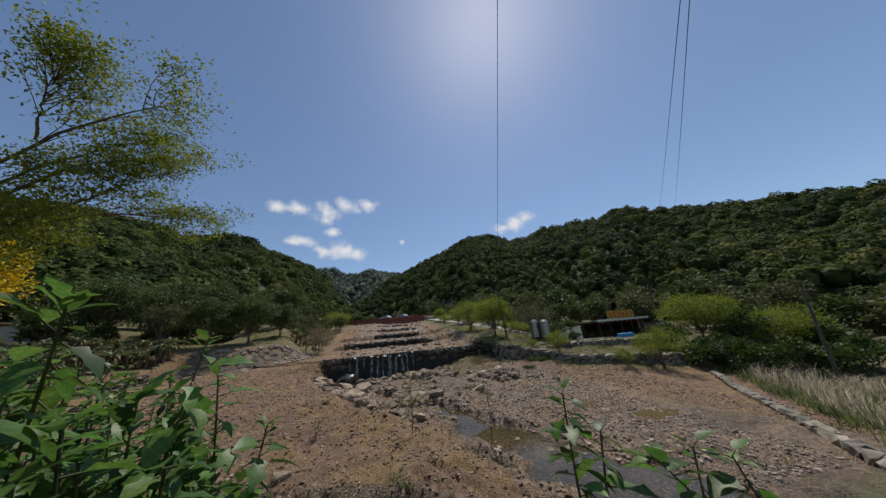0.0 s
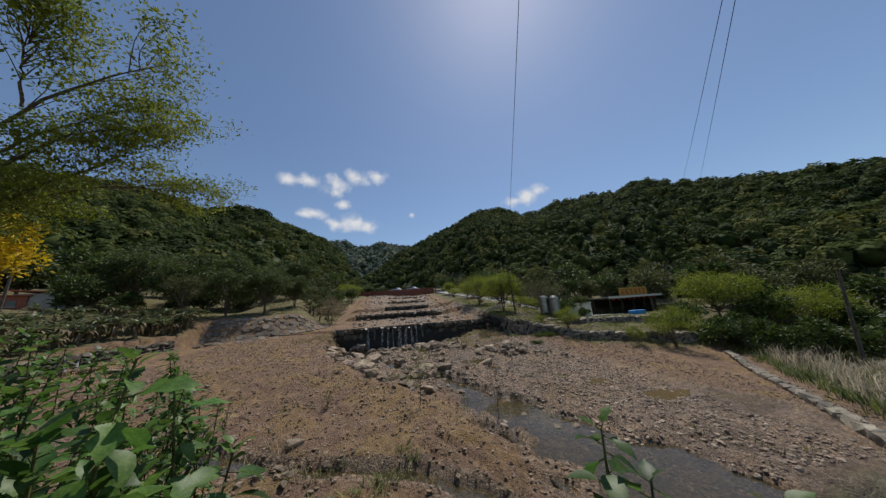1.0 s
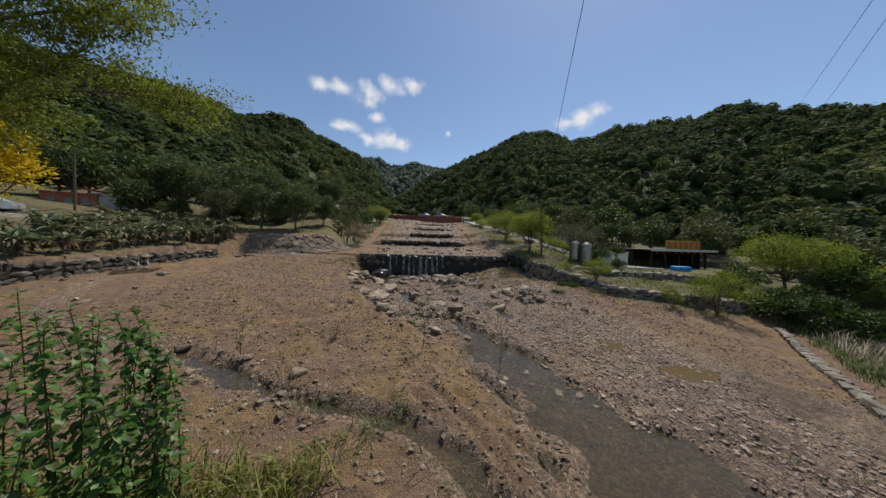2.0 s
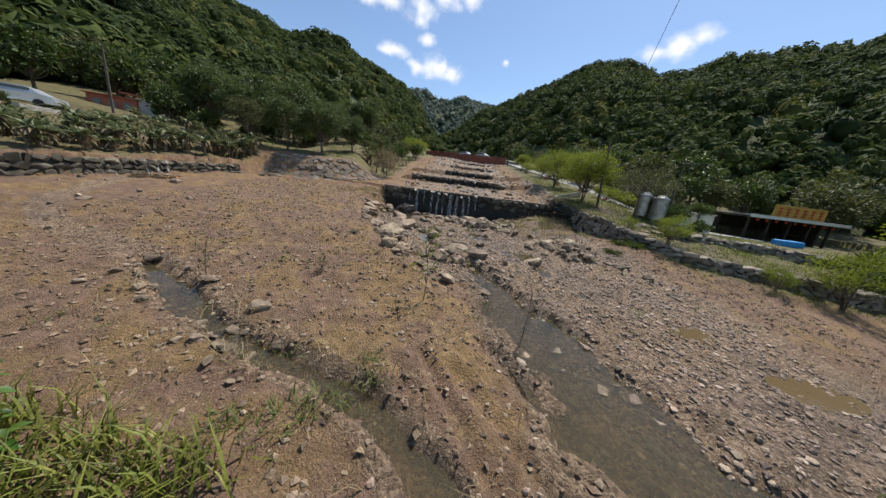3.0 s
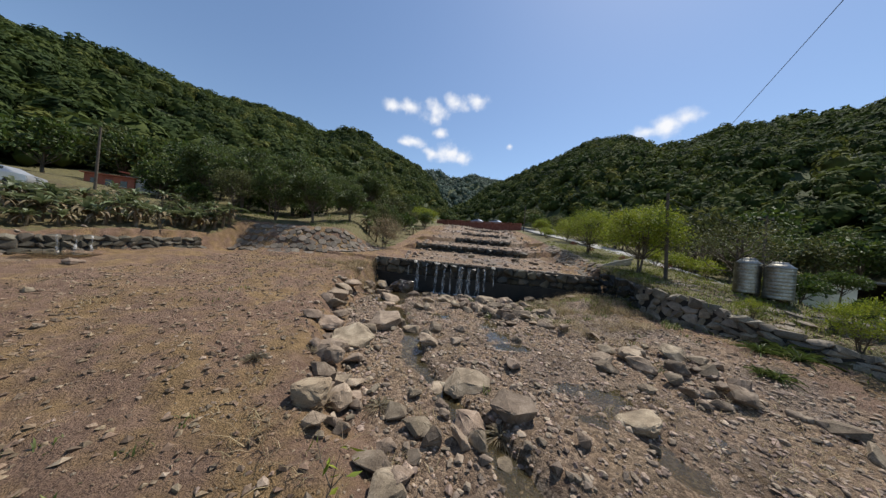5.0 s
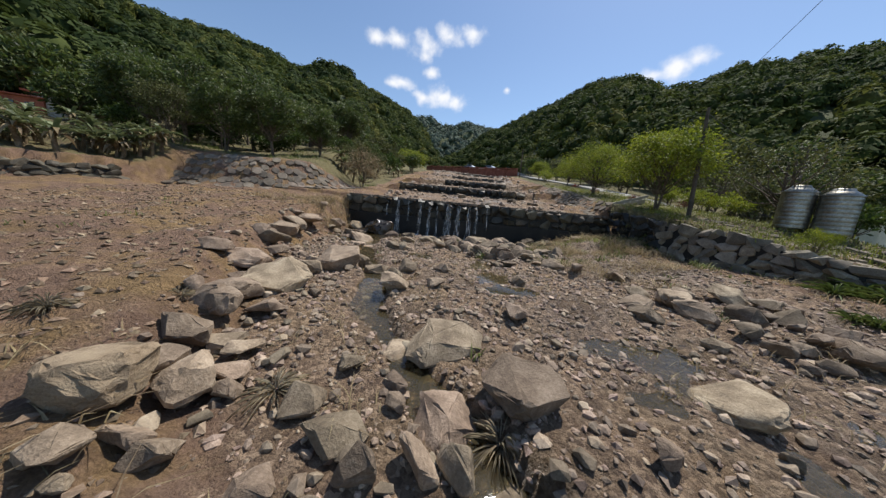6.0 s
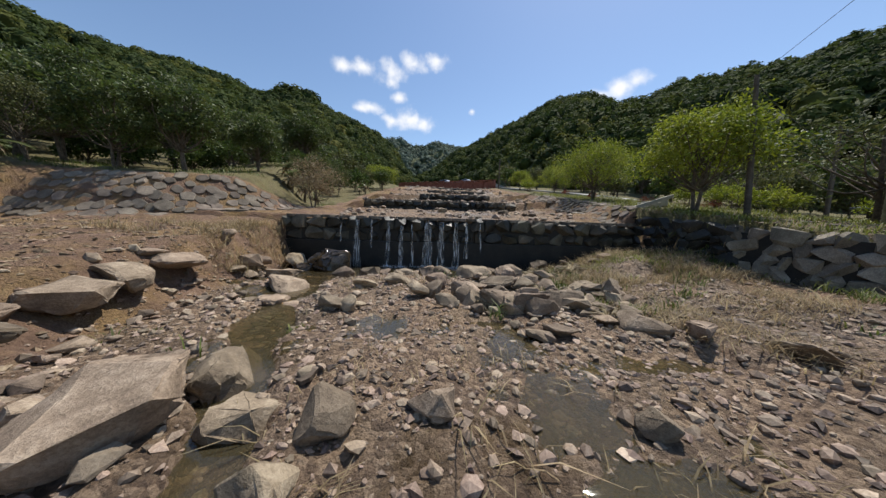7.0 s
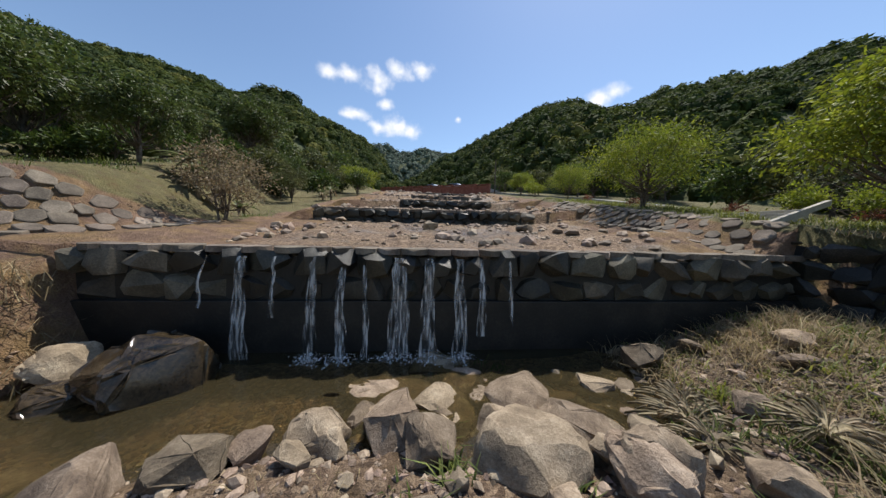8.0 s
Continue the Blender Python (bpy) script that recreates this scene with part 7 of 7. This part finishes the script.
def flower_bush(x, y, size, mat_, label, seed):
    t = tree("flowering_bush", label, 1.1, 0.8, 0.02, 0.03, 1100, 0.1, mat_, seed, 0.1, clumps=12, stems=3)
    put(t, x, y, 0, size)
    return t


red_a = flower_bush(11.6, 4.2, 0.5, M_RED, "low bush with red blossom and dark leaves", 311)
for x, y, s in ((13.0, 1.6, 0.5), (10.9, 8.6, 0.5), (11.0, 13.0, 0.5), (16.4, -3.0, 0.45)):
    more(red_a, x, y, 40 * x, s)
hedge = flower_bush(13.6, 1.0, 1.2, M_LIMELEAF, "yellow-green clipped hedge bush beside the road", 312)
for x, y, s in ((13.9, 2.2, 1.2), (14.1, -0.2, 1.2), (14.3, -3.0, 1.0), (13.6, 3.6, 1.2), (9.8, 20, 1.4), (10.2, 22, 1.4)):
    more(hedge, x, y, 70 * x, s)

# ---- red-roofed house ----
house = thing("red_house", pose(-38.2, 5.2, 5.75, 0, 0, 25) @ Matrix.Scale(0.58, 4), "small orange-red house with a sheet roof", "house")
part("wall", box_mesh("wall", (-3.2, -1.6, 0), (3.2, 1.6, 2.7), M_ROOFRED, 0.02), None, house)
part("roof", box_mesh("roof", (-3.6, -2.0, 2.7), (3.6, 2.0, 2.86), M_ROOFRED, 0.03), None, house, "flat rust-red sheet roof")
for k in range(3):
    w = part("window", box_mesh("window", (-2.4 + 1.9 * k, -1.66, 1.0), (-1.5 + 1.9 * k, -1.605, 2.0), M_GLASSDARK, 0.01), None, house)
    part("frame", box_mesh("frame", (-2.46 + 1.9 * k, -1.7, 0.9), (-1.44 + 1.9 * k, -1.662, 0.99), M_CREAM), None, w)
shed = thing("red_shed", pose(-35.2, 6.6, float(land(-35.2, 6.6)) - 0.1, 0, 0, 5), "low shed with a sloping red roof", "shed")
part("wall", box_mesh("wall", (-2.2, -1.2, 0), (2.2, 1.2, 1.6), M_CONCRETE, 0.02), None, shed)
bm = bmesh.new()
bmesh.ops.create_cube(bm, size=1)
for v in bm.verts:
    v.co = (v.co.x * 5.2, v.co.y * 3.0, 1.75 + v.co.z * 0.12 - 0.45 * v.co.x)
part("roof", bm, M_ROOFRED, shed, "sloping rust-red sheet roof")

# ---- where the flight starts: overhanging tree and shrubs ----
r = np.random.default_rng(400)
over = thing("overhanging_tree", (-17.0, -19.2, float(land(-17, -19.2))), "tall tree with thin spreading branches and sparse yellow-green leaves", "tree")
g0 = float(land(-17, -19.2))
wood, tips = [tube(*limb((0, 0, -0.4), (0.5, 0.3, 6.0), 0.26, 0.17, r, 0.04, 8), 10), tube(*limb((0.5, 0.3, 6.0), (0.6, 0.6, 12.5), 0.17, 0.05, r, 0.05, 8), 8)], []
BOUGHS = (((-14.9, -19.9, 5.6), (-12.1, -20.2, 8.9), (-11.0, -20.2, 9.8), (-9.9, -20.2, 10.4)), ((-12.5, -20.1, 8.7), (-12.3, -20.6, 9.6), (-12.0, -20.9, 10.2)),
          ((-15.2, -19.3, 6.2), (-13.4, -19.1, 8.4), (-12.2, -18.8, 9.6), (-11.0, -18.5, 10.5)), ((-15.0, -19.5, 5.2), (-12.8, -19.6, 7.6), (-11.8, -19.3, 8.8), (-10.2, -18.5, 9.4)),
          ((-15.3, -19.2, 5.0), (-12.9, -18.8, 7.2), (-12.0, -18.4, 8.1), (-11.2, -18.4, 9.1)), ((-15.5, -19.2, 5.2), (-13.1, -18.3, 7.2), (-12.0, -17.6, 7.8), (-10.3, -16.6, 8.0)))
base = np.array((-17.0, -19.2, g0))
for k, bough in enumerate(BOUGHS):
    way_ = np.array(bough) - base
    if k != 1:
        way_ = np.concatenate([[(0.4, 0.25, 3.6 + 0.35 * k)], way_])
    s = np.linspace(0, len(way_) - 1, 16)
    lp = np.stack([np.interp(s, np.arange(len(way_)), way_[:, j]) for j in range(3)], -1)
    for _ in range(2):
        lp[1:-1] = (lp[:-2] + 2 * lp[1:-1] + lp[2:]) / 4
    lp += r.normal(size=lp.shape) * 0.02
    wood.append(tube(lp, np.linspace(0.075 if k != 1 else 0.04, 0.008, 16), 6))
    for q in range(24):
        i = r.uniform(0.3, 1.0)
        b = np.array([np.interp(i, np.linspace(0, 1, 16), lp[:, j]) for j in range(3)])
        d = (lp[-1] - lp[-4]) / np.linalg.norm(lp[-1] - lp[-4])
        e2 = b + (d + r.normal(size=3) * (0.45, 0.45, 0.3) + (0, 0, 0.05)) * r.uniform(0.6, 1.5)
        tp, tr = limb(b, e2, 0.016, 0.004, r, 0.08, 6, 0.06)
        wood.append(tube(tp, tr, 4))
        tips += [e2, e2, tp[4]]
        for w in range(3):
            e3 = tp[r.integers(3, 6)] + (d * 0.3 + r.normal(size=3) * 0.26) * (1, 1, 0.6)
            wood.append(tube(*limb(tp[3], e3, 0.005, 0.002, r, 0.08, 4), 3))
            tips.append(e3)
part("trunk", mesh_of("trunk", *joined(wood), M_BARK), None, over)
tips = np.array(tips)
clump = smooth(-0.35, 0.5, rough(tips[:, 0] + tips[:, 2], tips[:, 1] * 1.3 + tips[:, 2] * 0.7, 1.4, 2, 6))
tips = tips[r.uniform(0, 1, len(tips)) < 0.7 + 0.3 * clump]
p = tips[r.integers(len(tips), size=24000)] + r.normal(size=(24000, 3)) * (0.24, 0.24, 0.1)
part("crown", mesh_of("crown", *leaves(p, 0.115, r, 0.2, 0.42), M_LIMELEAF, False), None, over)


def leaf_blade(lobes, r):
    """A broad leaf, folded along its midrib: outline by half widths; about 1 long."""
    s = np.array([0, 0.15, 0.35, 0.6, 0.82, 1.0])
    w = np.array([0.02, 0.22, 0.31, 0.27, 0.13, 0.0]) if lobes == 1 else np.array([0.02, 0.3, 0.2, 0.34, 0.14, 0.0])
    z = -0.28 * s**2
    mid = np.stack([s, 0 * s, z], -1)
    up = 0.25 * w
    return np.concatenate([mid, np.stack([s - 0.04 * (lobes > 1), w, z + up], -1), np.stack([s - 0.04 * (lobes > 1), -w, z + up], -1)]), \
        np.array([(j, j + 1, 7 + j, 6 + j) for j in range(5)] + [(j + 1, j, 12 + j, 13 + j) for j in range(5)])


def broad_shrub(name, label, stems, leaf, count, seed, lobes=1, mat_=None, low=0.6):
    """Upright stems that carry broad leaves in whorls; stems: foot and tip points."""
    r = np.random.default_rng(seed)
    base = np.array(stems[0][0], float)
    t = thing(name, tuple(base), label, "shrub")
    wood, lv = [], []
    shape = [leaf_blade(lobes, r), leaf_blade(1, r)]
    for foot, tip in stems:
        pts, rad = limb(np.array(foot) - base, np.array(tip) - base, 0.016, 0.005, r, 0.06, 9)
        wood.append(tube(pts, rad, 6))
        for k in range(count):
            f = 1 - (k / count) ** 1.4 * low
            o = np.array([np.interp(f, np.linspace(0, 1, 9), pts[:, j]) for j in range(3)])
            a = k * 2.4 + r.uniform(-0.4, 0.4)
            rise = r.uniform(-0.9, 0.35) + 0.7 * (f > 0.95)
            s = leaf * r.uniform(0.6, 1.2) * (0.6 if f > 0.96 else 1)
            d = np.array((math.cos(a) * math.cos(rise), math.sin(a) * math.cos(rise), math.sin(rise)))
            w = np.array((-math.sin(a), math.cos(a), r.normal() * 0.3))
            w /= np.linalg.norm(w)
            u = np.cross(d, w)
            stalk = o + d * s * 0.35
            wood.append(tube([o, stalk], [0.004, 0.003], 4))
            v, f_ = shape[k % 2]
            lv.append(((v * s) @ np.stack([d, w, u]) + stalk, f_))
    part("woody_stem", mesh_of("woody_stem", *joined(wood), M_OLIVELEAF), None, t)
    part("foliage", mesh_of("foliage", *joined(lv), mat_ or M_SHRUBLEAF), None, t)
    return t


def foot_of(x, y):
    return (x, y, float(land(x, y)) - 0.05)


broad_shrub("tall_broadleaf_shrub", "tall green shrub with broad lobed leaves close by", [(foot_of(-2.36, -26.65), (-2.36, -26.65, 1.98)), (foot_of(-2.2, -26.7), (-2.19, -26.71, 1.76))], 0.19, 26, 411, 3)
broad_shrub("tall_broadleaf_shrub", "green shrub with broad leaves close by", [(foot_of(-1.8, -26.9), (-1.76, -26.92, 1.66)), (foot_of(-2.0, -26.9), (-2.01, -26.87, 1.64)), (foot_of(-1.5, -27.0), (-1.57, -26.98, 1.6))], 0.18, 24, 412)
stems = []
for k in range(54):
    x, y = -4.4 - r.uniform(0, 1.5), -27.25 + r.uniform(-0.5, 1.3)
    stems.append((foot_of(x, y), (x + r.normal() * 0.15, y + r.normal() * 0.15, 2.36 - 0.5 * r.uniform() - 0.1 * abs(x + 5.0))))
stems.append((foot_of(-4.7, -26.9), (-4.65, -27.05, 2.62)))
stems.append((foot_of(-4.3, -26.6), (-4.5, -26.42, 2.5)))
broad_shrub("broadleaf_thicket", "dense thicket of broad green leaves on the bank", stems, 0.17, 60, 413, 3, low=0.85)
stems = []
for k in range(84):
    x, y = -6.0 - 4.5 * r.uniform() ** 1.3, -24.0 + r.uniform(-2.0, 2.2)
    stems.append((foot_of(x, y), (x + r.normal() * 0.2, y + r.normal() * 0.2, 2.75 - 0.35 * r.uniform() - 0.3 * max(0, y + 24.2) - 0.9 * max(0, x + 6.8) + 0.3 * max(0, -x - 6.9))))
broad_shrub("leafy_thicket", "sunlit green thicket covering the bank slope", stems, 0.15, 90, 414, low=0.97)
v, f = blades(np.array([(-3.72, -26.6, float(land(-3.7, -26.6)))]), np.array([1.5]), 0.12, 16, r, 0.5, 0.014)
tagged(new("reed_tuft", mesh_of("reed_tuft", v, f, M_PALEREED)), "tuft of long pale green blades on the bank", "grass")
meadow("bank_top_grass", "rank green grass on the bank slope", 800, (-13, -2, -26, -21.5), lambda x, y: 0.9 * smooth(1.2, 3.0, -x - 0.5 * (y + 26)), 0.25, 0.7, 12, M_TURF, 170, 0.8, 0.14, 0.014)
